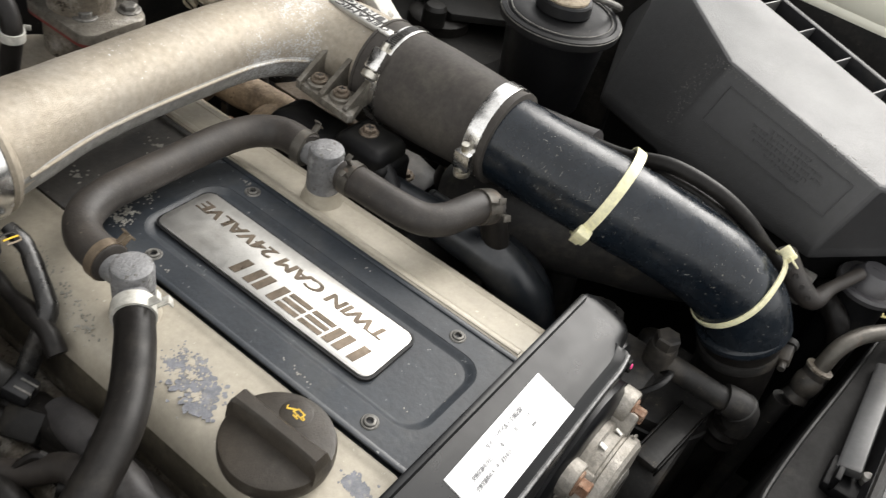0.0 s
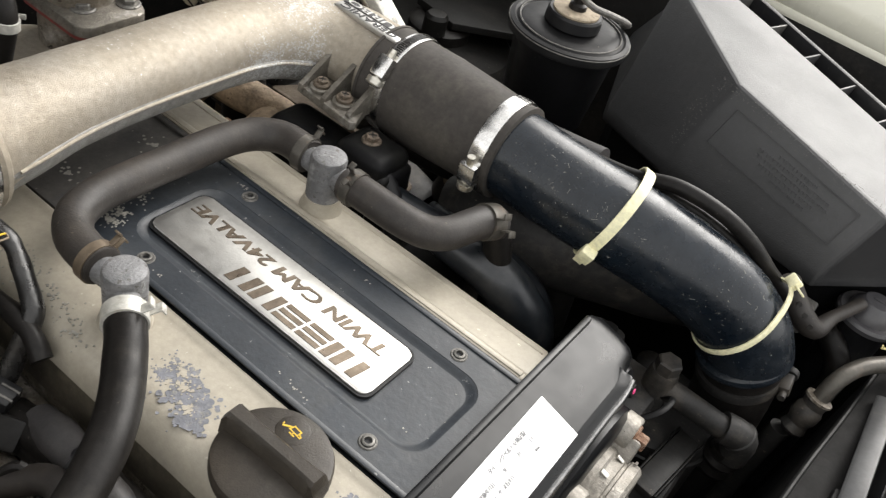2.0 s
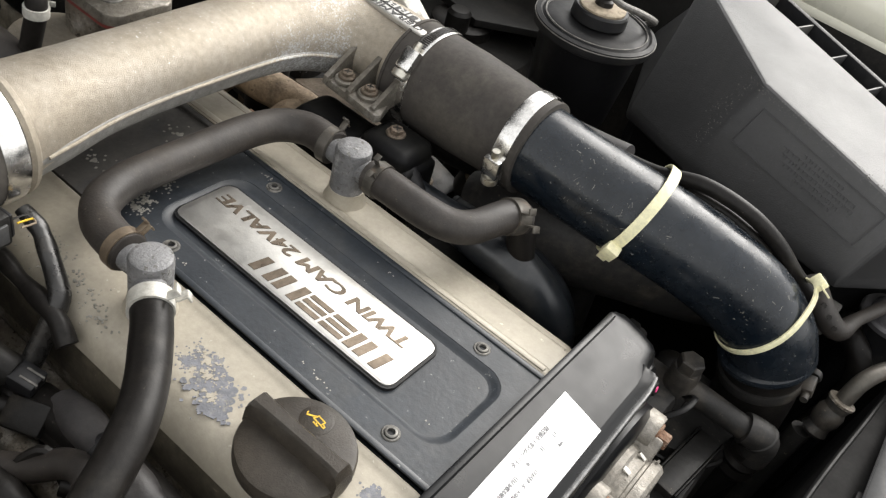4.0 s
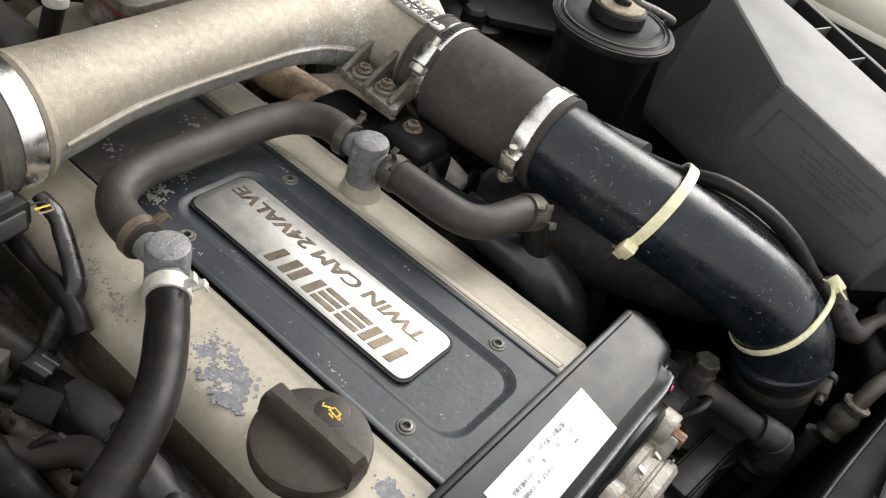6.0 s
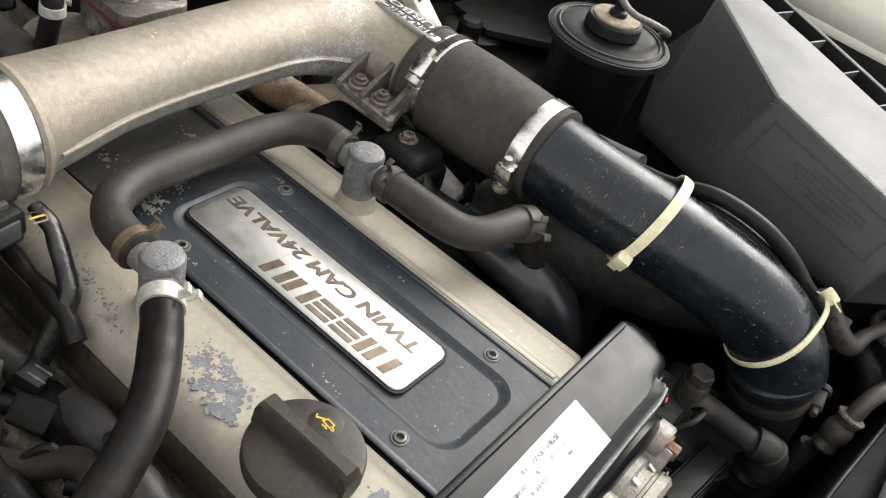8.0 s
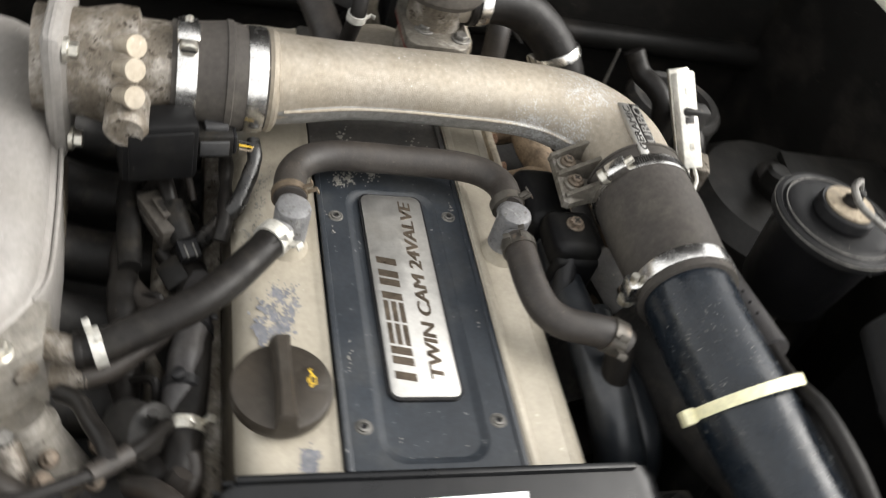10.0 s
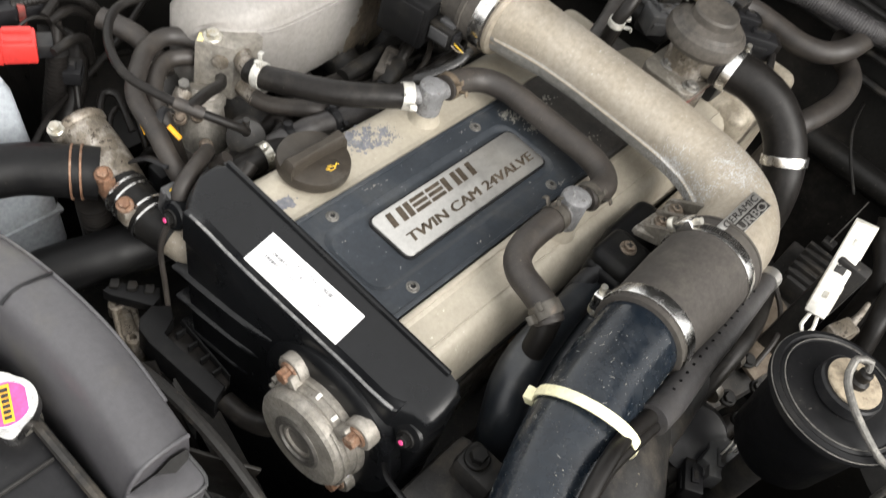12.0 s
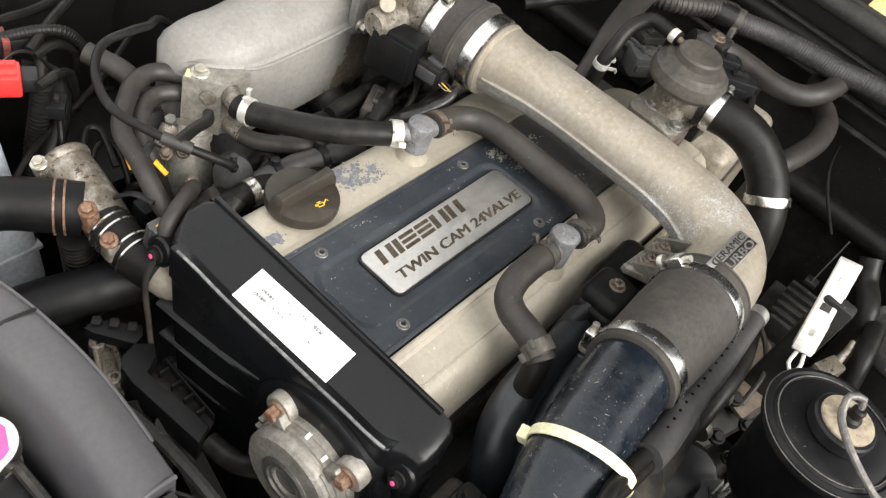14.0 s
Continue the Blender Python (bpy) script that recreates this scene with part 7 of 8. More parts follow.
def thermostat():
    t = thing("thermostat_housing", "oil-stained cast aluminium thermostat housing with rusty bolts", "thermostat housing", (-0.18, 0.22, -0.09))
    part("barrel", tube([(-0.181, 0.262, -0.050), (-0.182, 0.238, -0.055), (-0.184, 0.212, -0.060), (-0.187, 0.195, -0.061)], [0.0195, 0.0200, 0.0195, 0.0190], 36), DIRTCAST, t)
    part("end_cap", lathe([(0.0202, -0.002), (0.0215, 0.0), (0.0215, 0.004), (0.019, 0.007)], 36, aim((-0.181, 0.260, -0.050), (0.05, 0.8, 0.2))), DIRTCAST, t)
    part("branch", tube([(-0.180, 0.230, -0.056), (-0.192, 0.2165, -0.055), (-0.206, 0.223, -0.054)], 0.0180, 30), DIRTCAST, t)
    part("lug", block(-0.207, -0.196, 0.256, 0.268, -0.054, -0.041, 0.002), DIRTCAST, t)
    part("lug", block(-0.208, -0.196, 0.191, 0.203, -0.058, -0.038, 0.0025), RUST, t)
    bolt((-0.203, 0.262, -0.040), (-0.3, 0, 1), 0.005, 0.006, ZINC, "dull bolt on the thermostat housing", "housing bolts")
    bolt((-0.203, 0.198, -0.036), (-0.3, -0.2, 1), 0.005, 0.006, RUST, "rusty bolt on the thermostat housing", "housing bolts")
    bolt((-0.205, 0.168, -0.042), (-0.3, -0.2, 1), 0.0048, 0.006, RUST, "rusty bolt on the thermostat housing", "housing bolts")
    part("lug", block(-0.210, -0.198, 0.161, 0.173, -0.062, -0.045, 0.0025), DIRTCAST, t)
    solid("hose", tube([(-0.187, 0.197, -0.060), (-0.189, 0.175, -0.061), (-0.188, 0.155, -0.062), (-0.182, 0.135, -0.066)], 0.0185, 30), PLUG, "short black coolant hose with wire clips", "hose")
    for y in (0.190, 0.182, 0.164, 0.156):
        solid("wire_clip", lathe([(0.0184, -0.0011), (0.0198, -0.0009), (0.0198, 0.0009), (0.0184, 0.0011)], 36, aim((-0.1885, y, -0.0608), (0.03, -1, -0.04))), STEEL, "bright wire clip round a coolant hose", "hose clip", "wire hose clips")
    solid("bare_pipe", tube([(-0.184, 0.140, -0.064), (-0.180, 0.126, -0.066), (-0.172, 0.11, -0.075)], 0.0165, 28), CAST, "bright bare pipe end beside the timing cover", "pipe")
    h = solid("radiator_hose", tube([(-0.196, 0.2155, -0.055), (-0.2155, 0.2300, -0.053), (-0.243, 0.2500, -0.052), (-0.275, 0.262, -0.054), (-0.33, 0.268, -0.06), (-0.45, 0.26, -0.07)], [0.0218, 0.0218, 0.0212, 0.0212, 0.0212, 0.0212], 36), DEEP, "black ribbed upper radiator hose with copper-coloured wire clip", "hose")
    for x in (-0.2060, -0.2120):
        part("wire_clip", lathe([(0.0215, -0.0010), (0.0229, -0.0008), (0.0229, 0.0008), (0.0215, 0.0010)], 40, aim((x, 0.2229 - 0.74 * (x + 0.2060), -0.0538), (1, -0.74, 0))), RUST, h, "copper-brown wire clip")
    low = solid("lower_radiator_hose", tube([(-0.13, 0.155, -0.10), (-0.175, 0.165, -0.105), (-0.22, 0.180, -0.11), (-0.28, 0.20, -0.12), (-0.42, 0.22, -0.14)], 0.021, 30), DEEP, "black lower radiator hose", "hose")
    for i in range(4):
        part("print_mark", block(-0.0016, 0.0016, -0.0008, 0.0008, -0.0005, 0.0003, 0, Matrix.Translation((-0.1975, 0.1655 + i * 0.0024, -0.0873 - i * 0.0002)) @ Matrix.Rotation(radians(70), 4, "Z")), GREYPL, low, "faint grey printed mark")
    p = thing("wire_plug", "dusty grey plug with thin yellow wires by the timing cover", "connector", (-0.182, 0.140, -0.035))
    k = Matrix.Translation((-0.1835, 0.1400, -0.020)) @ Matrix.Rotation(radians(8), 4, "X")
    part("shell", block(-0.0065, 0.0065, -0.006, 0.006, -0.018, 0.010, 0.0015, k), GREYPL, p)
    part("latch", block(-0.0085, -0.006, -0.002, 0.002, -0.010, 0.0125, 0.0008, k), GREYPL, p)
    for i in range(2):
        part("wire", tube([k @ Vector((-0.002 + i * 0.004, 0, 0.009)), k @ Vector((0.002 + i * 0.004, -0.002, 0.015)), k @ Vector((0.009 + i * 0.003, -0.004, 0.016))], 0.0008, 6), (YELLOW, FOAM)[i], p)
    solid("wiring_loom", tube([(-0.186, 0.128, -0.022), (-0.179, 0.133, -0.008), (-0.166, 0.139, -0.003), (-0.152, 0.146, -0.004), (-0.138, 0.156, -0.012), (-0.125, 0.17, -0.03)], [0.0058, 0.0068, 0.0070, 0.0066, 0.0062, 0.006], 16, 0.004, wobble=0.12), RUBBER, "dusty taped loom at the timing cover's corner", "wiring loom")


thermostat()


def left_corner():
    t = thing("washer_tank", "translucent white plastic tank in the bay corner", "tank", (-0.30, 0.34, -0.20))
    rings = []
    for z, x1, y0 in ((-0.20, -0.199, 0.272), (-0.15, -0.2015, 0.278), (-0.08, -0.209, 0.290), (-0.03, -0.2115, 0.303), (-0.022, -0.214, 0.308)):
        rings.append([Vector((x, y, z)) for x, y in rounded(-0.40, x1, y0, 0.40, 0.008, 4)])
    part("body", skin(rings), TANK, t)
    part("seam", block(-0.41, -0.199, 0.275, 0.41, -0.162, -0.156, 0.002), TANK, t)
    r = thing("fuse_plug", "red plastic plug with black wires", "connector", (-0.195, 0.32, -0.06))
    k = Matrix.Translation((-0.1840, 0.3340, -0.014)) @ Matrix.Rotation(radians(-28), 4, "Z") @ Matrix.Diagonal((0.78, 0.9, 0.8, 1))
    part("shell", block(-0.022, 0.014, -0.013, 0.013, -0.014, 0.012, 0.003, k), RED, r)
    part("lip", block(-0.024, -0.020, -0.015, 0.015, -0.012, 0.014, 0.001, k), RED, r)
    for yy in (-0.007, 0.007):
        part("rib", block(-0.018, 0.010, yy - 0.003, yy + 0.003, 0.011, 0.0155, 0.001, k), RED, r)
    part("socket", block(0.013, 0.030, -0.010, 0.010, -0.010, 0.008, 0.002, k), BLACKPL, r)
    r2 = thing("fuse_plug", "dark plug with a red seal", "connector", (-0.19, 0.36, -0.06))
    k = Matrix.Translation((-0.163, 0.372, -0.012)) @ Matrix.Rotation(radians(-15), 4, "Z") @ Matrix.Scale(0.85, 4)
    part("shell", block(-0.024, -0.004, -0.011, 0.011, -0.010, 0.010, 0.002, k), BLACKPL, r2)
    part("seal", block(-0.004, 0.003, -0.012, 0.012, -0.011, 0.011, 0.001, k), GASKET, r2, "red rubber seal")
    part("socket", block(0.003, 0.034, -0.009, 0.009, -0.008, 0.008, 0.002, k), BLACKPL, r2)
    s = solid("corrugated_tube", tube([(-0.160, 0.325, -0.026), (-0.165, 0.323, -0.050), (-0.172, 0.322, -0.080), (-0.190, 0.305, -0.11), (-0.21, 0.285, -0.16)], 0.0082, 18), RUBBER_D, "black corrugated wiring tube", "cable sleeve")
    path = spline([(-0.160, 0.325, -0.026), (-0.165, 0.323, -0.050), (-0.172, 0.322, -0.080), (-0.190, 0.305, -0.11)], 0.004)
    for a, b in zip(path[::1], path[1::1]):
        part("rib", lathe([(0.0080, -0.001), (0.0092, -0.0005), (0.0092, 0.0005), (0.0080, 0.001)], 18, aim(a, b - a)), RUBBER_D, s)
    s2 = solid("corrugated_tube", tube([(-0.205, 0.215, -0.085), (-0.203, 0.213, -0.12), (-0.2, 0.21, -0.2)], 0.0125, 18), RUBBER_D, "black corrugated wiring tube", "cable sleeve")
    path = spline([(-0.205, 0.215, -0.085), (-0.203, 0.213, -0.12), (-0.2, 0.21, -0.2)], 0.0045)
    for a, b in zip(path, path[1:]):
        part("rib", lathe([(0.0124, -0.0011), (0.0138, -0.0005), (0.0138, 0.0005), (0.0124, 0.0011)], 18, aim(a, b - a)), RUBBER_D, s2)
    for pts in ([(-0.17, 0.312, -0.012), (-0.15, 0.318, -0.012), (-0.13, 0.33, -0.03), (-0.12, 0.34, -0.08)], [(-0.152, 0.347, -0.012), (-0.13, 0.352, -0.012), (-0.11, 0.355, -0.03), (-0.11, 0.36, -0.07)], [(-0.154, 0.35, -0.008), (-0.12, 0.37, 0.0), (-0.05, 0.42, -0.01)], [(-0.23, 0.37, 0.0), (-0.17, 0.385, 0.0), (-0.11, 0.40, -0.01), (-0.02, 0.44, -0.02)]):
        solid("wire", tube(pts, 0.0042, 10, wobble=0.2), RUBBER_D, "black wires bundled along the inner wing", "wire", "bay wires")
    # strut tower and brackets of the inner wing
    t = thing("suspension_tower", "dark painted suspension tower with pressed dents", "suspension tower", (0.16, 0.5, GROUND + 0.2))
    part("dome", lathe([(0.15, GROUND + 0.2), (0.14, -0.12), (0.12, -0.03), (0.09, -0.015), (0.03, -0.01)], 48, Matrix.Translation((0.16, 0.50, 0))), BAY, t)
    part("dent", lathe([(0.018, -0.004), (0.017, 0.004), (0.010, 0.008)], 24, aim((0.04, 0.495, -0.05), (-1, -0.6, 0.3))), BAY, t)
    g = thing("wing_grommet", "black rubber grommet in the inner wing", "grommet", (-0.08, 0.515, -0.1))
    part("ring", lathe([(0.012, 0), (0.011, 0.004), (0.006, 0.005)], 24, aim((-0.09, 0.519, -0.11), (0, -1, 0.1))), RUBBER_D, g)
    part("shelf", block(-0.10, 0.1, 0.36, 0.52, -0.24, -0.225, 0.004), BAY, t)


left_corner()


# ---- front of the bay ----
def fan_shroud():
    s = thing("fan_shroud", "grey-black plastic fan shroud with a rounded lip and seams", "fan shroud", (-0.36, 0.0, -0.30))
    edge = [(-0.330, 0.26, -0.022), (-0.304, 0.175, -0.006), (-0.2945, 0.121, -0.001), (-0.2905, 0.063, 0.0), (-0.2925, 0.0195, 0.0), (-0.2981, -0.0326, 0.0)]
    e = spline(edge, 0.008)
    rings = []
    for q in e:
        hump = math.exp(-((q.y - 0.06) / 0.11) ** 2)
        ring = [Vector((q.x + 0.006, q.y, q.z - 0.26)), Vector((q.x + 0.001, q.y, q.z - 0.03)), Vector((q.x, q.y, q.z - 0.0015)), Vector((q.x - 0.0015, q.y, q.z)), Vector((q.x - 0.010, q.y, q.z + 0.0022 + 0.001 * hump)), Vector((q.x - 0.022, q.y, q.z + 0.0035 + 0.003 * hump)), Vector((q.x - 0.029, q.y, q.z + 0.0025 + 0.003 * hump)), Vector((q.x - 0.035, q.y, q.z - 0.0015 + 0.002 * hump)), Vector((q.x - 0.040, q.y, q.z - 0.008)), Vector((q.x - 0.044, q.y, q.z - 0.018)), Vector((q.x - 0.048, q.y, q.z - 0.034)), Vector((q.x - 0.050, q.y, q.z - 0.07)), Vector((q.x - 0.050, q.y, q.z - 0.26))]
        rings.append(ring)
    part("hood", skin(rings), SHROUD, s, sharp=50)
    part("lip", tube([tuple(q) for q in e[::4]], 0.0013, 8, 0.008), SHROUD, s)
    part("seam", tube([(-0.2942, 0.1165, 0.0), (-0.304, 0.1162, 0.0028), (-0.317, 0.1158, 0.0048), (-0.325, 0.1155, 0.003), (-0.331, 0.1152, -0.002)], 0.0013, 8), BLACKPL, s)
    part("end_lip", tube([(-0.2990, -0.0335, 0.0005), (-0.309, -0.0335, 0.0028), (-0.322, -0.0335, 0.0035), (-0.332, -0.0335, 0.0), (-0.341, -0.0335, -0.012), (-0.346, -0.0335, -0.034)], 0.0016, 8), SHROUD, s)
    part("end_step", prism([(-0.3005, -0.0340), (-0.3020, -0.0570), (-0.3120, -0.0620), (-0.3440, -0.0560), (-0.3460, -0.0340)], -0.090, -0.0165, 0.003), SHROUD, s)
    part("step_lip", tube([(-0.3020, -0.0350, -0.0165), (-0.3032, -0.0562, -0.0168), (-0.3122, -0.0610, -0.0170), (-0.3435, -0.0550, -0.0170)], 0.0013, 8), GREYPL, s)
    tank = thing("radiator_tank", "dusty black plastic radiator end tank", "radiator", (-0.40, 0.0, -0.30))
    part("tank", block(-0.462, -0.350, -0.36, 0.30, -0.30, -0.040, 0.008), BLACKPL, tank)
    part("ridge", tube([(-0.357, -0.35, -0.036), (-0.354, -0.05, -0.034), (-0.354, 0.25, -0.036)], 0.004, 8, 0.05), DUSTY, tank)
    for i in range(4):
        part("rib", block(-0.45, -0.358, 0.02 - i * 0.035, 0.022 - i * 0.035, -0.042, -0.037, 0.0008), DUSTY, tank)
    # lighter strip and a bracket at the far corner
    rings = []
    for q in spline([(-0.3015, -0.0355, -0.012), (-0.305, -0.062, -0.036), (-0.301, -0.12, -0.050), (-0.306, -0.19, -0.055), (-0.314, -0.26, -0.056), (-0.322, -0.34, -0.056)], 0.02):
        rings.append([Vector((q.x + 0.012, q.y, q.z - 0.25)), Vector((q.x + 0.002, q.y, q.z - 0.02)), q, Vector((q.x - 0.012, q.y, q.z + 0.003)), Vector((q.x - 0.06, q.y, q.z - 0.03)), Vector((-0.455, q.y, q.z - 0.04)), Vector((-0.455, q.y, q.z - 0.25))])
    side = thing("side_shroud", "black plastic side panel of the radiator shroud", "shroud panel", (-0.38, -0.2, -0.3))
    part("panel", skin(rings), MATTBLK, side, "", 60)
    part("folded_edge", tube([r[2] for r in rings[1:]], 0.0022, 10), DEEP, side)
    st = solid("cross_panel", block(-0.0075, 0.0075, -0.060, 0.060, -0.004, 0.004, 0.002, Matrix.Translation((-0.3365, -0.238, -0.046)) @ Matrix.Rotation(radians(2), 4, "Z") @ Matrix.Rotation(radians(18), 4, "Y")), GREYPL, "grey panel strip at the front corner", "panel")
    part("fold", block(0.0060, 0.0080, -0.060, 0.060, -0.012, 0.003, 0.0008, Matrix.Translation((-0.3365, -0.238, -0.046)) @ Matrix.Rotation(radians(2), 4, "Z") @ Matrix.Rotation(radians(18), 4, "Y")), GREYPL, st)
    b = thing("lamp_bracket", "small black bracket with a bright screw", "bracket", (-0.36, -0.18, -0.06))
    part("plate", block(-0.366, -0.328, -0.196, -0.166, -0.062, -0.053, 0.002), DEEP, b)
    part("wall", block(-0.336, -0.332, -0.184, -0.166, -0.058, -0.044, 0.001), DEEP, b)
    part("screw", lathe([(0.005, 0), (0.005, 0.006), (0.003, 0.008)], 16, aim((-0.352, -0.186, -0.053), (0.3, 0, 1))), SCREW, b)
    f = thing("cooling_fan", "black plastic cooling fan behind the shroud", "cooling fan", (-0.262, 0.03, -0.25))
    part("hub", lathe([(0.05, -0.02), (0.055, 0.0), (0.05, 0.015), (0.02, 0.018)], 40, aim((-0.258, 0.0, -0.24), (1, 0, 0))), DUSTY, f)
    for i in range(7):
        a = i * math.tau / 7 + 0.2
        m = Matrix.Translation((-0.262, 0.0, -0.24)) @ Matrix.Rotation(a, 4, "X") @ Matrix.Translation((0, 0, 0.105)) @ Matrix.Rotation(radians(35), 4, "Z")
        part("blade", block(-0.0015, 0.0015, -0.028, 0.028, -0.06, 0.04, 0.001, m), RUBBER_D, f)
    part("ring", tube([(-0.262, 0.155 * math.cos(k * math.tau / 40), -0.24 + 0.155 * math.sin(k * math.tau / 40)) for k in range(41)], 0.005, 8, 0.02), DUSTY, f)


fan_shroud()


def radiator_cap():
    x, y = -0.3632, 0.0597
    m = Matrix.Translation((x, y, -0.020)) @ Matrix.Diagonal((0.74, 0.74, 0.8, 1)) @ Matrix.Rotation(radians(-8), 4, "Y") @ Matrix.Rotation(radians(67), 4, "Z")
    c = thing("pressure_cap", "silver radiator cap with a pink and yellow sticker", "radiator cap", (x, y, -0.05))
    out = []
    for k in range(72):
        t = k * math.tau / 72
        r = 0.0255 + 0.0065 * max(0, math.cos(2 * t)) ** 6
        out.append((r * math.cos(t), r * math.sin(t)))
    part("cap", prism(out, -0.009, 0.004, 0.0025, m), STEEL, c)
    part("neck", lathe([(0.020, -0.04), (0.020, -0.008)], 32, m), ZINC, c)
    part("sticker", lathe([(0.0205, 0.0035), (0.0205, 0.0046)], 40, m), PAPER, c)
    part("pink_field", prism([(0.0200 * math.cos(radians(a)), 0.0200 * math.sin(radians(a))) for a in list(range(-60, 61, 8)) + list(range(120, 241, 8))], 0.0044, 0.0050, 0, m), PINK, c)
    part("yellow_band", block(-0.0175, 0.0175, -0.0055, 0.0035, 0.0048, 0.0053, 0.0002, m), ORANGE, c)
    for i in range(6):
        part("print_bar", block(-0.0145 + i * 0.005, -0.011 + i * 0.005, -0.0038, 0.0020, 0.0052, 0.0056, 0, m), INK, c)
    for i in range(5):
        part("print_bar", block(-0.010 + i * 0.0042, -0.0075 + i * 0.0042, 0.0068, 0.0092, 0.0049, 0.0053, 0, m), PAPER, c)
    for i in range(4):
        part("print_bar", block(-0.0075 + i * 0.004, -0.005 + i * 0.004, 0.0145, 0.0170, 0.0045, 0.0049, 0, m), INK, c)


radiator_cap()


def harness_tray():
    h = thing("harness_tray", "black plastic harness tray in front of the timing cover", "harness tray", (-0.22, 0.06, -0.16))
    part("channel", prism([(-0.2385, 0.012), (-0.2235, 0.0185), (-0.2265, 0.045), (-0.2300, 0.0670), (-0.2320, 0.0850), (-0.2175, 0.0900), (-0.2110, 0.1020), (-0.2225, 0.1115), (-0.2370, 0.1070), (-0.2430, 0.0995), (-0.2445, 0.0840)], -0.128, -0.100, 0.0012), DEEP, h)
    part("trough", prism([(-0.2230, 0.019), (-0.2140, 0.024), (-0.2120, 0.088), (-0.2180, 0.0895), (-0.2310, 0.0850), (-0.2290, 0.0670)], -0.130, -0.112, 0.0008), RUBBER_D, h)
    part("trough_wall", prism([(-0.2150, 0.024), (-0.2135, 0.024), (-0.2105, 0.088), (-0.2120, 0.088)], -0.130, -0.103, 0.0004), DEEP, h)
    for i in range(4):
        part("clip", block(-0.2225, -0.2135, 0.034 + i * 0.015, 0.036 + i * 0.015, -0.114, -0.104, 0.0006), DEEP, h)
    part("arm", prism([(-0.2120, 0.1150), (-0.2060, 0.1230), (-0.2310, 0.1500), (-0.2425, 0.1475), (-0.2400, 0.1400), (-0.2210, 0.1120)], -0.114, -0.103, 0.001), DEEP, h)
    for i in range(3):
        k = Matrix.Translation((-0.2320 + i * 0.009, 0.1470 - i * 0.0105, -0.104)) @ Matrix.Rotation(radians(-45), 4, "Z")
        part("plug_clip", prism([(-0.0035, -0.0045), (0.0035, -0.0045), (0.0045, 0.0), (0.0028, 0.0045), (-0.0035, 0.0036)], 0.0, 0.0038 + 0.001 * (i % 2), 0.001, k), PLUG, h)
    part("tail", tube([(-0.226, 0.014, -0.116), (-0.224, -0.008, -0.114), (-0.219, -0.024, -0.108), (-0.214, -0.034, -0.10)], 0.0085, 18), RUBBER_D, h)
    for i, mt in enumerate((CHIP, WHITE, CHIP)):
        part("wire", tube([(-0.217, -0.028, -0.106 + i * 0.003), (-0.215, -0.038, -0.103 + i * 0.003), (-0.212, -0.046, -0.095 + i * 0.002)], 0.0014, 6), mt, h)
    b = thing("alternator_bracket", "dull cast bracket in front of the engine", "bracket", (-0.24, 0.11, -0.22))
    rim = [(-0.234, 0.150, -0.124), (-0.226, 0.131, -0.126), (-0.238, 0.100, -0.130), (-0.2465, 0.108, -0.134), (-0.2475, 0.119, -0.132), (-0.234, 0.150, -0.124)]
    for p0, p1 in zip(rim, rim[1:]):
        part("flange", tube([p0, p1], 0.0026, 10, 0.02), DIRTCAST, b)
    part("web", prism([q[:2] for q in rim[:-1]], -0.138, -0.131, 0.001), DIRTCAST, b)
    for q in ((-0.2425, 0.1085, -0.128), (-0.2355, 0.1420, -0.125)):
        part("boss", lathe([(0.0062, -0.012), (0.0062, 0.002), (0.0052, 0.003), (0.003, 0.003), (0.0028, -0.004)], 24, Matrix.Translation(q)), DIRTCAST, b)
    part("arm", tube([(-0.240, 0.112, -0.134), (-0.240, 0.108, -0.16), (-0.236, 0.10, -0.2), (-0.23, 0.10, -0.3)], 0.009, 12), DIRTCAST, b)
    solid("strap", tube([(-0.1975, 0.124, -0.026), (-0.2055, 0.1225, -0.05), (-0.2085, 0.113, -0.085), (-0.211, 0.106, -0.105)], 0.0024, 10), RUBBER, "black strap hanging down the timing cover", "strap")


harness_tray()


# ---- clutter in the depths of the bay ----
def wired_plug(at, turn, size, mat, label, tail=None):
    """A wiring plug: shell, latch, seal, and ribs along its sides."""
    w, d, h = size
    m = Matrix.Translation(at) @ Matrix.Rotation(radians(turn), 4, "Z")
    c = thing("connector", label, "connector", at)
    part("shell", block(-w, w, -d, d, -h, h, min(size) * 0.2, m), mat, c)
    part("latch", block(-w * 0.45, w * 0.5, -d * 0.4, d * 0.4, h * 0.9, h * 1.35, 0.0006, m), mat, c)
    part("latch_slot", block(-w * 0.25, w * 0.3, -d * 0.22, d * 0.22, h * 1.3, h * 1.4, 0.0, m), INK, c)
    part("seal", block(w * 0.95, w * 1.25, -d * 0.8, d * 0.8, -h * 0.8, h * 0.8, 0.0008, m), RUBBER_D, c)
    for sd in (-1, 1):
        part("rib", block(-w * 0.8, w * 0.6, min(sd * d * 0.95, sd * d * 1.12), max(sd * d * 0.95, sd * d * 1.12), -h * 0.3, h * 0.3, 0.0004, m), mat, c)
    if tail:
        part("lead", tube([m @ Vector((w * 1.1, 0, 0))] + list(tail), min(size) * 0.42, 10), RUBBER_D, c)
    return c


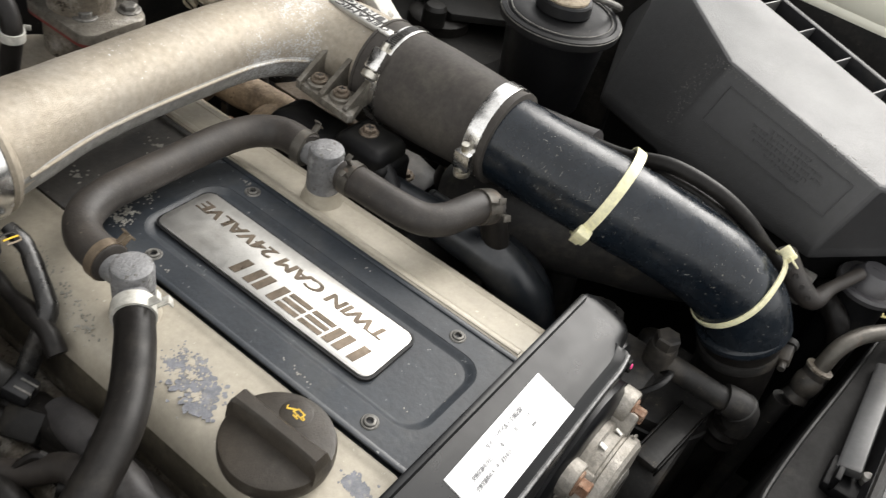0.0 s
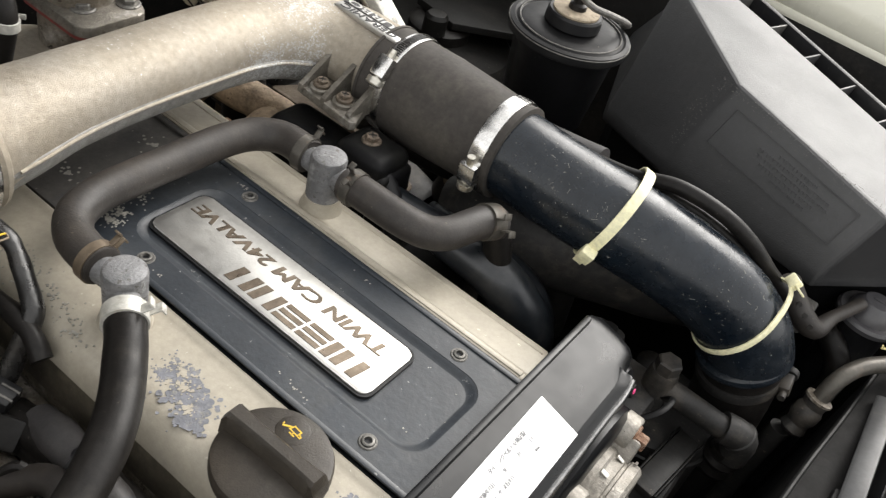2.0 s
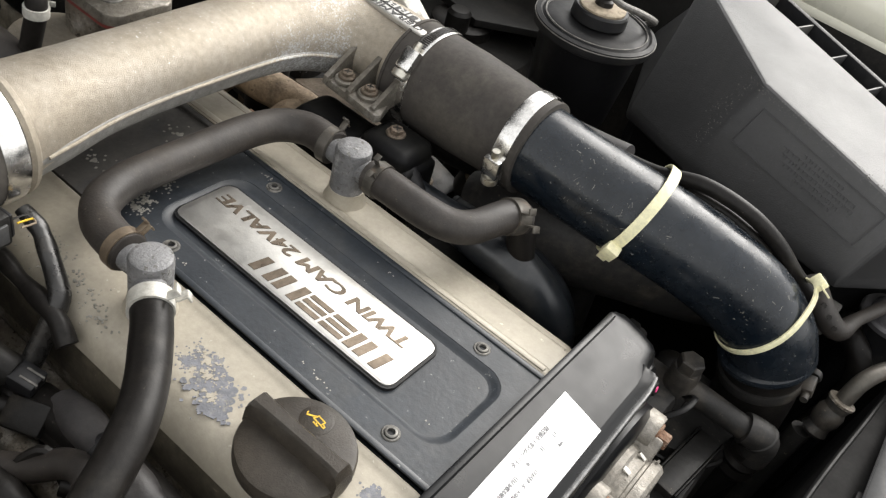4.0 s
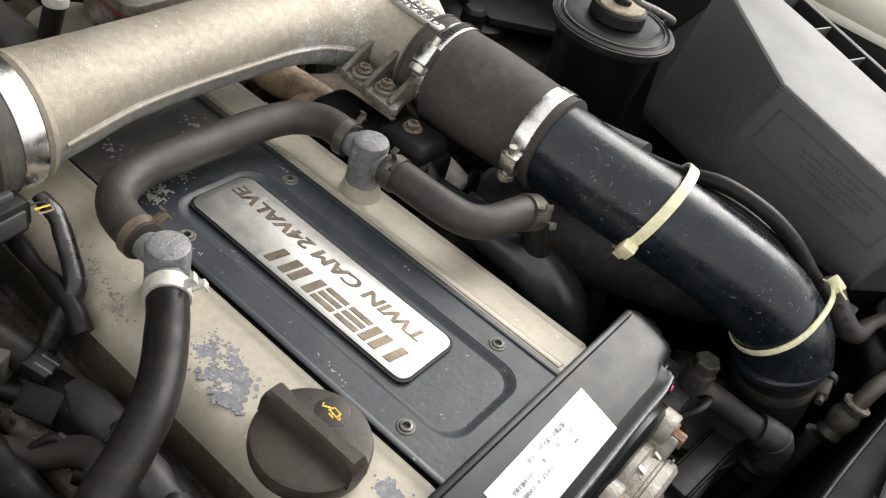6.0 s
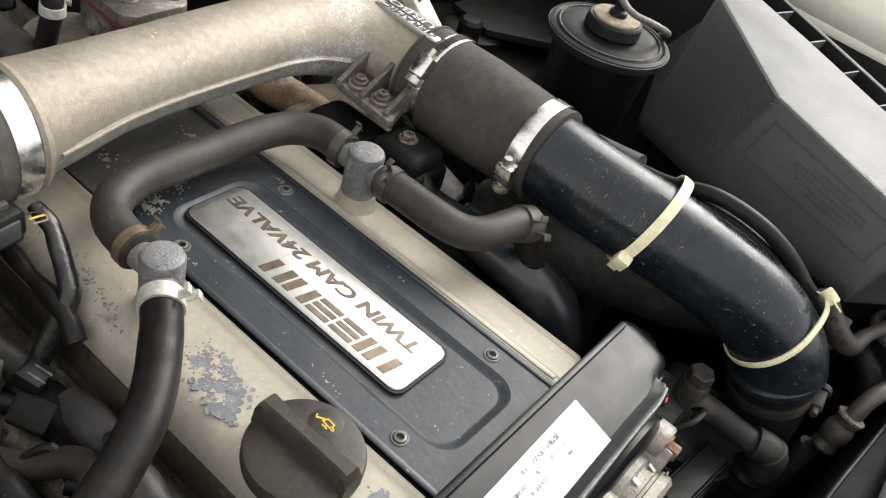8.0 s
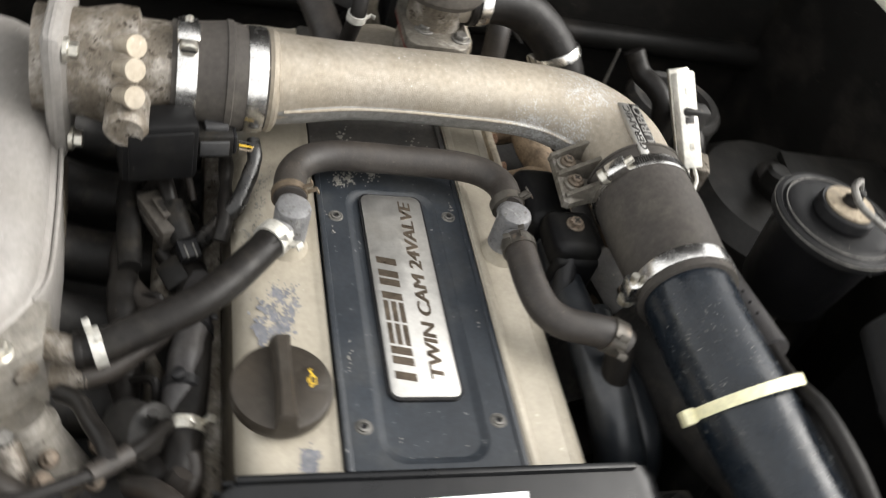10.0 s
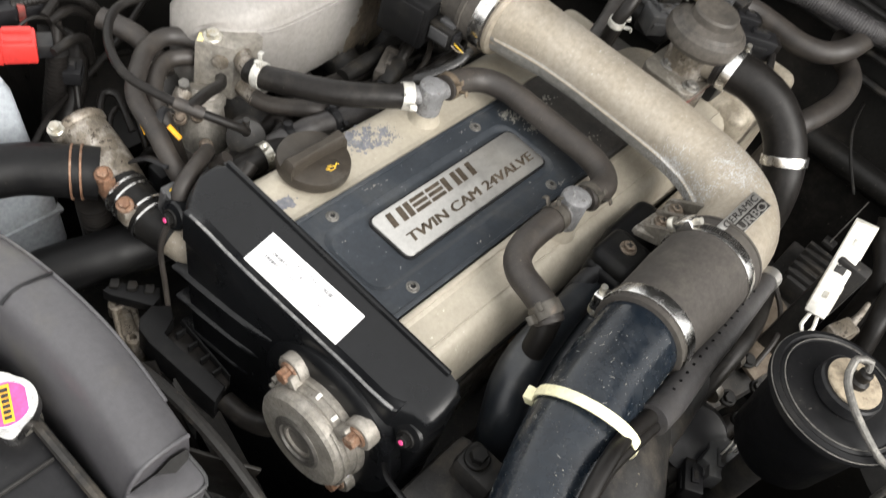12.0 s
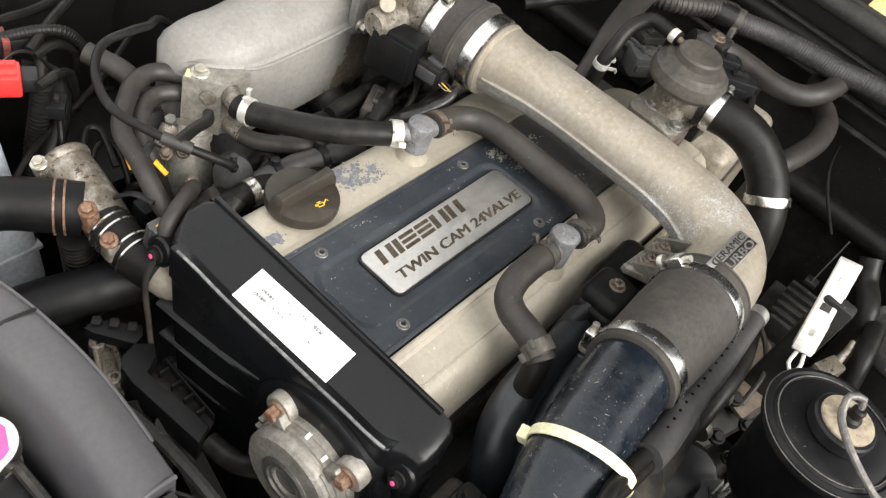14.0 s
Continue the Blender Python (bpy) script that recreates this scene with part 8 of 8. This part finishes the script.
def rear_clutter():
    corrugated("conduit", [(0.42, 0.09, 0.045), (0.4332, 0.0506, 0.050), (0.470, 0.018, 0.052), (0.4893, -0.0008, 0.050)], 0.0120, 0.0052, RUBBER, "dusty black corrugated conduit behind the valve", "cable sleeve")
    wired_plug((0.304, 0.0135, 0.044), -35, (0.017, 0.012, 0.012), GREYPL, "grey plastic plug behind the recirculation valve", [(0.33, 0.0, 0.03), (0.34, 0.01, -0.02)])
    wired_plug((0.3227, 0.0258, 0.058), -30, (0.013, 0.009, 0.007), PLUG, "dark plug with a scuffed cover", [(0.345, 0.03, 0.05), (0.36, 0.05, 0.02)])
    wired_plug((0.366, -0.066, 0.046), -55, (0.020, 0.010, 0.012), BLACKPL, "black plug beside the recirculation valve", [(0.35, -0.10, 0.03), (0.34, -0.11, -0.02)])
    wired_plug((0.381, -0.044, 0.052), -55, (0.012, 0.008, 0.009), BLACKPL, "small black plug beside a larger one", [(0.40, -0.03, 0.04), (0.42, -0.01, 0.0)])
    b = thing("valve_bracket", "bent blackened steel bracket behind the valve", "bracket", (0.405, -0.02, 0.0))
    part("upright", block(0.402, 0.406, -0.034, -0.008, 0.0, 0.066, 0.0012), DUSTY, b)
    part("foot", block(0.380, 0.404, -0.034, -0.008, 0.060, 0.065, 0.0012), DUSTY, b)
    bolt((0.392, -0.021, 0.065), (0, 0, 1), 0.0055, 0.005, DULLBOLT, "browned bolt on a steel bracket", "rear bolts")
    for i, (y0, z0, r) in enumerate(((0.02, 0.062, 0.0035), (0.04, 0.020, 0.0045), (0.06, -0.01, 0.004))):
        solid("brake_pipe", tube([(0.548, 0.45, z0), (0.546, 0.2, z0 + 0.004), (0.545, y0 - 0.05, z0), (0.546, -0.25, z0 - 0.006), (0.548, -0.5, z0 - 0.02)], r, 10, 0.02), DUSTY, "thin dark pipe along the firewall", "pipe", "firewall pipes")
    # pressed ribs of the cowl
    for i in range(4):
        solid("cowl_rib", tube([(0.545 + i * 0.035, 0.5, 0.110), (0.545 + i * 0.035, -0.6, 0.110)], 0.006, 10, 0.1), COWL, "pressed rib in the dark cowl panel", "cowl rib", "cowl ribs", "structure")
    solid("wire", tube([(0.55, -0.18, -0.04), (0.51, -0.19, -0.05), (0.49, -0.21, -0.07), (0.48, -0.24, -0.10)], 0.002, 8), PLUG, "thin dusty wire below the firewall", "wire")


rear_clutter()


def under_pipe_clutter():
    blade = solid("metal_tab", prism([(-0.003, 0.0), (0.003, 0.0), (0.0015, 0.058), (0.0, 0.060)], -0.0006, 0.0006, 0.0, Matrix.Translation((0.285, -0.250, -0.03)) @ Matrix.Rotation(radians(90), 4, "X")), SCREW, "thin upright metal tab by the firewall", "bracket")
    part("foot", block(0.279, 0.291, -0.256, -0.244, -0.034, -0.029, 0.001), DUSTY, blade)
    for i, (x, y, z) in enumerate(((0.098, -0.2524, -0.040), (0.052, -0.2553, -0.040))):
        c = band_clamp((x, y + 0.006, z - 0.006), (1, -0.1, 0.2), 0.0125, 0.007, 40.0, "dull worm-drive clamp under the sleeve", False, CLIPD)
    for x, y, z, r in ((0.083, -0.279, -0.040, 0.0042), (0.042, -0.282, -0.040, 0.0038), (0.066, -0.268, -0.055, 0.005), (0.12, -0.262, -0.06, 0.005)):
        bolt((x, y, z), (-0.3, -0.2, 1), r, 0.005, PLUG, "dirty small bolt below the charge pipe", "lower bolts")
    solid("hose", tube([(0.150, -0.232, -0.012), (0.1304, -0.2376, -0.012), (0.1075, -0.2429, -0.013), (0.073, -0.2454, -0.014), (0.03, -0.246, -0.04), (0.0, -0.244, -0.06)], 0.0095, 20), RUBBER_D, "dusty hose under the perforated sleeve", "hose")
    solid("wire", tube([(0.21, -0.236, -0.04), (0.2047, -0.240, -0.048), (0.1861, -0.2559, -0.05), (0.1586, -0.2675, -0.052), (0.13, -0.27, -0.07)], 0.0026, 8), RUBBER, "thin dusty wire across the heat shield", "wire")
    h = thing("shield_plate", "browned folded steel plate beside the canister", "heat shield", (0.17, -0.27, -0.14))
    part("plate", prism([(0.237, -0.234), (0.217, -0.272), (0.162, -0.2875), (0.121, -0.278), (0.13, -0.25), (0.18, -0.235)], -0.078, -0.074, 0.001), BROWN, h)
    part("fold", block(0.13, 0.235, -0.236, -0.232, -0.14, -0.074, 0.001), BROWN, h)
    f = thing("pipe_fitting", "small dirty cast fitting between canister and pot", "pipe fitting", (0.16, -0.30, -0.03))
    part("body", block(-0.014, 0.014, -0.008, 0.008, -0.02, 0.004, 0.002, Matrix.Translation((0.158, -0.300, 0.0)) @ Matrix.Rotation(radians(-20), 4, "Z")), DIRTCAST, f)
    part("stub", tube([(0.165, -0.302, -0.002), (0.182, -0.304, 0.004), (0.197, -0.3035, 0.008)], [0.0045, 0.003, 0.0022], 12), DIRTCAST, f)
    solid("hose", tube([(0.30, -0.275, 0.02), (0.288, -0.2856, 0.004), (0.270, -0.297, 0.0), (0.255, -0.305, -0.012), (0.24, -0.31, -0.06)], 0.0105, 18), RUBBER_D, "dusty black hose behind the resistor", "hose")
    solid("hose", tube([(0.245, -0.315, 0.0), (0.225, -0.318, -0.004), (0.205, -0.322, -0.012), (0.19, -0.33, -0.04)], 0.009, 16), RUBBER_D, "short dusty hose beside the pot", "hose")
    for i in range(3):
        q = (0.020 + i * 0.006, -0.290 - i * 0.004, -0.05)
        solid("wire_coil", tube([(q[0] + 0.007 * math.cos(k * 0.7), q[1], q[2] + 0.007 * math.sin(k * 0.7)) for k in range(8)], 0.0009, 6), CLIPW, "curled bare wire end below the canister", "wire", "wire ends")
    wired_plug((0.012, -0.293, -0.066), 30, (0.017, 0.010, 0.010), GREYPL, "grey plastic plug below the charge pipe", [(0.04, -0.30, -0.08), (0.05, -0.30, -0.14)])
    wired_plug((-0.012, -0.286, -0.072), 30, (0.013, 0.008, 0.008), BLACKPL, "black plug below the charge pipe", [(0.01, -0.29, -0.10), (0.01, -0.29, -0.15)])
    solid("hose", tube([(-0.02, -0.27, -0.085), (0.01, -0.275, -0.08), (0.04, -0.28, -0.075), (0.07, -0.285, -0.08), (0.09, -0.29, -0.12)], 0.008, 16), RUBBER_D, "black hose low below the charge pipe", "hose")
    s = thing("sump_bracket", "dusty dark bracket low beside the engine", "bracket", (-0.15, -0.22, -0.2))
    part("arm", block(-0.19, -0.13, -0.25, -0.20, -0.20, -0.125, 0.006), DUSTY, s)
    part("rib", block(-0.175, -0.168, -0.255, -0.195, -0.126, -0.116, 0.002), DUSTY, s)


under_pipe_clutter()


def wing_clutter():
    p = thing("wing_pressing", "streaked dark pressed panel of the inner wing", "inner wing", (0.0, 0.5, -0.3), kind="structure")
    sheet = []
    for i in range(13):
        u = i / 12
        sheet.append([Vector((-0.12 + 0.30 * u, 0.47 + 0.03 * math.sin(u * math.pi) - 0.02 * v, -0.30 + 0.33 * v + 0.02 * u)) for v in (0, 0.2, 0.4, 0.6, 0.8, 1.0)] + [Vector((-0.12 + 0.30 * u, 0.512, -0.30 + 0.33 * v)) for v in (1.0, 0.0)])
    part("panel", skin(sheet), BAY, p, "", 60)
    part("weld_seam", tube([(-0.12, 0.470, -0.185), (-0.05, 0.480, -0.205), (0.02, 0.487, -0.225), (0.12, 0.485, -0.25)], 0.003, 8, 0.02), BAY, p)
    for x, z in ((-0.022, -0.245), (0.095, -0.13)):
        part("plug", lathe([(0.013, 0), (0.012, 0.003), (0.009, 0.005), (0.004, 0.0055)], 28, aim((x, 0.485 if z < -0.2 else 0.482, z), (-0.1, -1, 0.15))), RUBBER_D, p, "black rubber plug in the panel")
    corrugated("conduit", [(-0.168, 0.372, -0.006), (-0.1397, 0.3612, 0.0), (-0.118, 0.353, -0.004), (-0.10, 0.352, -0.03)], 0.0050, 0.0030, RUBBER_D, "dusty corrugated conduit by the red plug", "cable sleeve")
    solid("wiring_loom", tube([(-0.150, 0.374, -0.046), (-0.1329, 0.3628, -0.048), (-0.1325, 0.3441, -0.052), (-0.142, 0.3274, -0.060), (-0.156, 0.314, -0.075), (-0.180, 0.302, -0.10), (-0.19, 0.30, -0.16)], 0.0088, 14, 0.004, wobble=0.25), RUBBER_D, "black taped loom below the red plug", "wiring loom")
    solid("wiring_loom", tube([(-0.1253, 0.385, -0.03), (-0.134, 0.372, -0.03), (-0.1388, 0.3604, -0.034), (-0.146, 0.35, -0.05)], 0.0046, 12, 0.004, wobble=0.4), RUBBER, "thin dusty taped loom", "wiring loom")
    wired_plug((-0.152, 0.318, -0.046), 50, (0.010, 0.008, 0.007), BLACKPL, "small black plug clipped to a loom", [(-0.16, 0.30, -0.07), (-0.165, 0.29, -0.1)])
    for k, pts in enumerate(([(-0.158, 0.276, -0.085), (-0.145, 0.292, -0.072), (-0.1339, 0.3023, -0.068), (-0.126, 0.297, -0.068), (-0.1268, 0.2858, -0.072), (-0.1314, 0.2645, -0.085)], [(-0.150, 0.272, -0.09), (-0.138, 0.287, -0.08), (-0.124, 0.290, -0.078), (-0.120, 0.275, -0.085), (-0.125, 0.25, -0.11)], [(-0.195, 0.345, -0.02), (-0.17, 0.349, -0.005), (-0.15, 0.347, -0.012), (-0.135, 0.34, -0.04)])):
        solid("wire", tube(pts, (0.0036, 0.003, 0.0016)[k], 10), RUBBER_D, "thin wire bent in the bay corner", "wire", "bay wires")
    c = thing("pipe_stub", "dirty cast stub with a small bolt beside the loops", "pipe fitting", (-0.11, 0.235, -0.05))
    part("stub", tube([(-0.118, 0.226, -0.050), (-0.106, 0.232, -0.036), (-0.098, 0.236, -0.030)], 0.008, 16), DIRTCAST, c)
    part("bolt_head", hexagon(0.0052, 0, 0.006, aim((-0.098, 0.236, -0.024), (-0.3, -0.2, 1))), SCREW, c)
    part("clip", lathe([(0.0082, -0.003), (0.0092, -0.002), (0.0092, 0.002), (0.0082, 0.003)], 20, aim((-0.112, 0.229, -0.043), (0.6, 0.3, 0.7))), CLIPD, c)
    solid("strap", tube([(-0.158, 0.188, -0.018), (-0.150, 0.200, -0.006), (-0.140, 0.206, -0.004), (-0.132, 0.208, -0.012)], 0.0034, 10, flat=0.4), BLACKPL, "black strap tied across two hoses", "strap")


wing_clutter()


def valley_clutter():
    solid("wiring_loom", tube([(-0.085, 0.149, -0.036), (-0.0662, 0.1451, -0.031), (-0.0436, 0.1429, -0.030), (-0.0169, 0.1395, -0.031), (0.0144, 0.1355, -0.036), (0.0345, 0.134, -0.044)], 0.0105, 18, 0.004, wobble=0.12), SLEEVE, "dusty taped loom along the cam cover", "wiring loom")
    wired_plug((0.082, 0.160, -0.030), 28, (0.021, 0.011, 0.0095), DUSTPL, "dusty brown-black injector loom plug", [(0.115, 0.172, -0.03), (0.13, 0.178, -0.05)])
    for pts, r, mt in (([(0.0397, 0.180, -0.036), (0.0775, 0.1828, -0.035), (0.1112, 0.1856, -0.033), (0.1365, 0.179, -0.032), (0.16, 0.17, -0.04)], 0.0080, PLUG),
                       ([(0.046, 0.1225, -0.012), (0.060, 0.1195, -0.004), (0.0908, 0.1190, -0.002), (0.120, 0.1195, 0.002), (0.140, 0.128, 0.002), (0.150, 0.140, -0.01)], 0.0052, RUBBER_D),
                       ([(0.142, 0.163, -0.015), (0.1347, 0.1579, -0.016), (0.120, 0.147, -0.018), (0.1122, 0.1431, -0.022), (0.0992, 0.1399, -0.028)], 0.0028, RUBBER)):
        solid("wiring_loom", tube(pts, r, 12, 0.004, wobble=0.25), mt, "taped wires crossing the injector valley", "wiring loom")
    for x, y, z in ((-0.012, 0.147, -0.024), (-0.060, 0.152, -0.024)):
        t = solid("loom_clip", lathe([(0.0108, -0.004), (0.0122, -0.003), (0.0122, 0.003), (0.0108, 0.004)], 24, aim((x, y - 0.008, z - 0.006), (1, -0.1, 0))), BLACKPL, "black plastic loom clip", "cable clip", "loom clips")
        part("knob", lathe([(0.0042, 0), (0.0042, 0.005), (0.0025, 0.006)], 14, aim((x, y - 0.006, z + 0.005), (0, 0.2, 1))), BLACKPL, t)


valley_clutter()
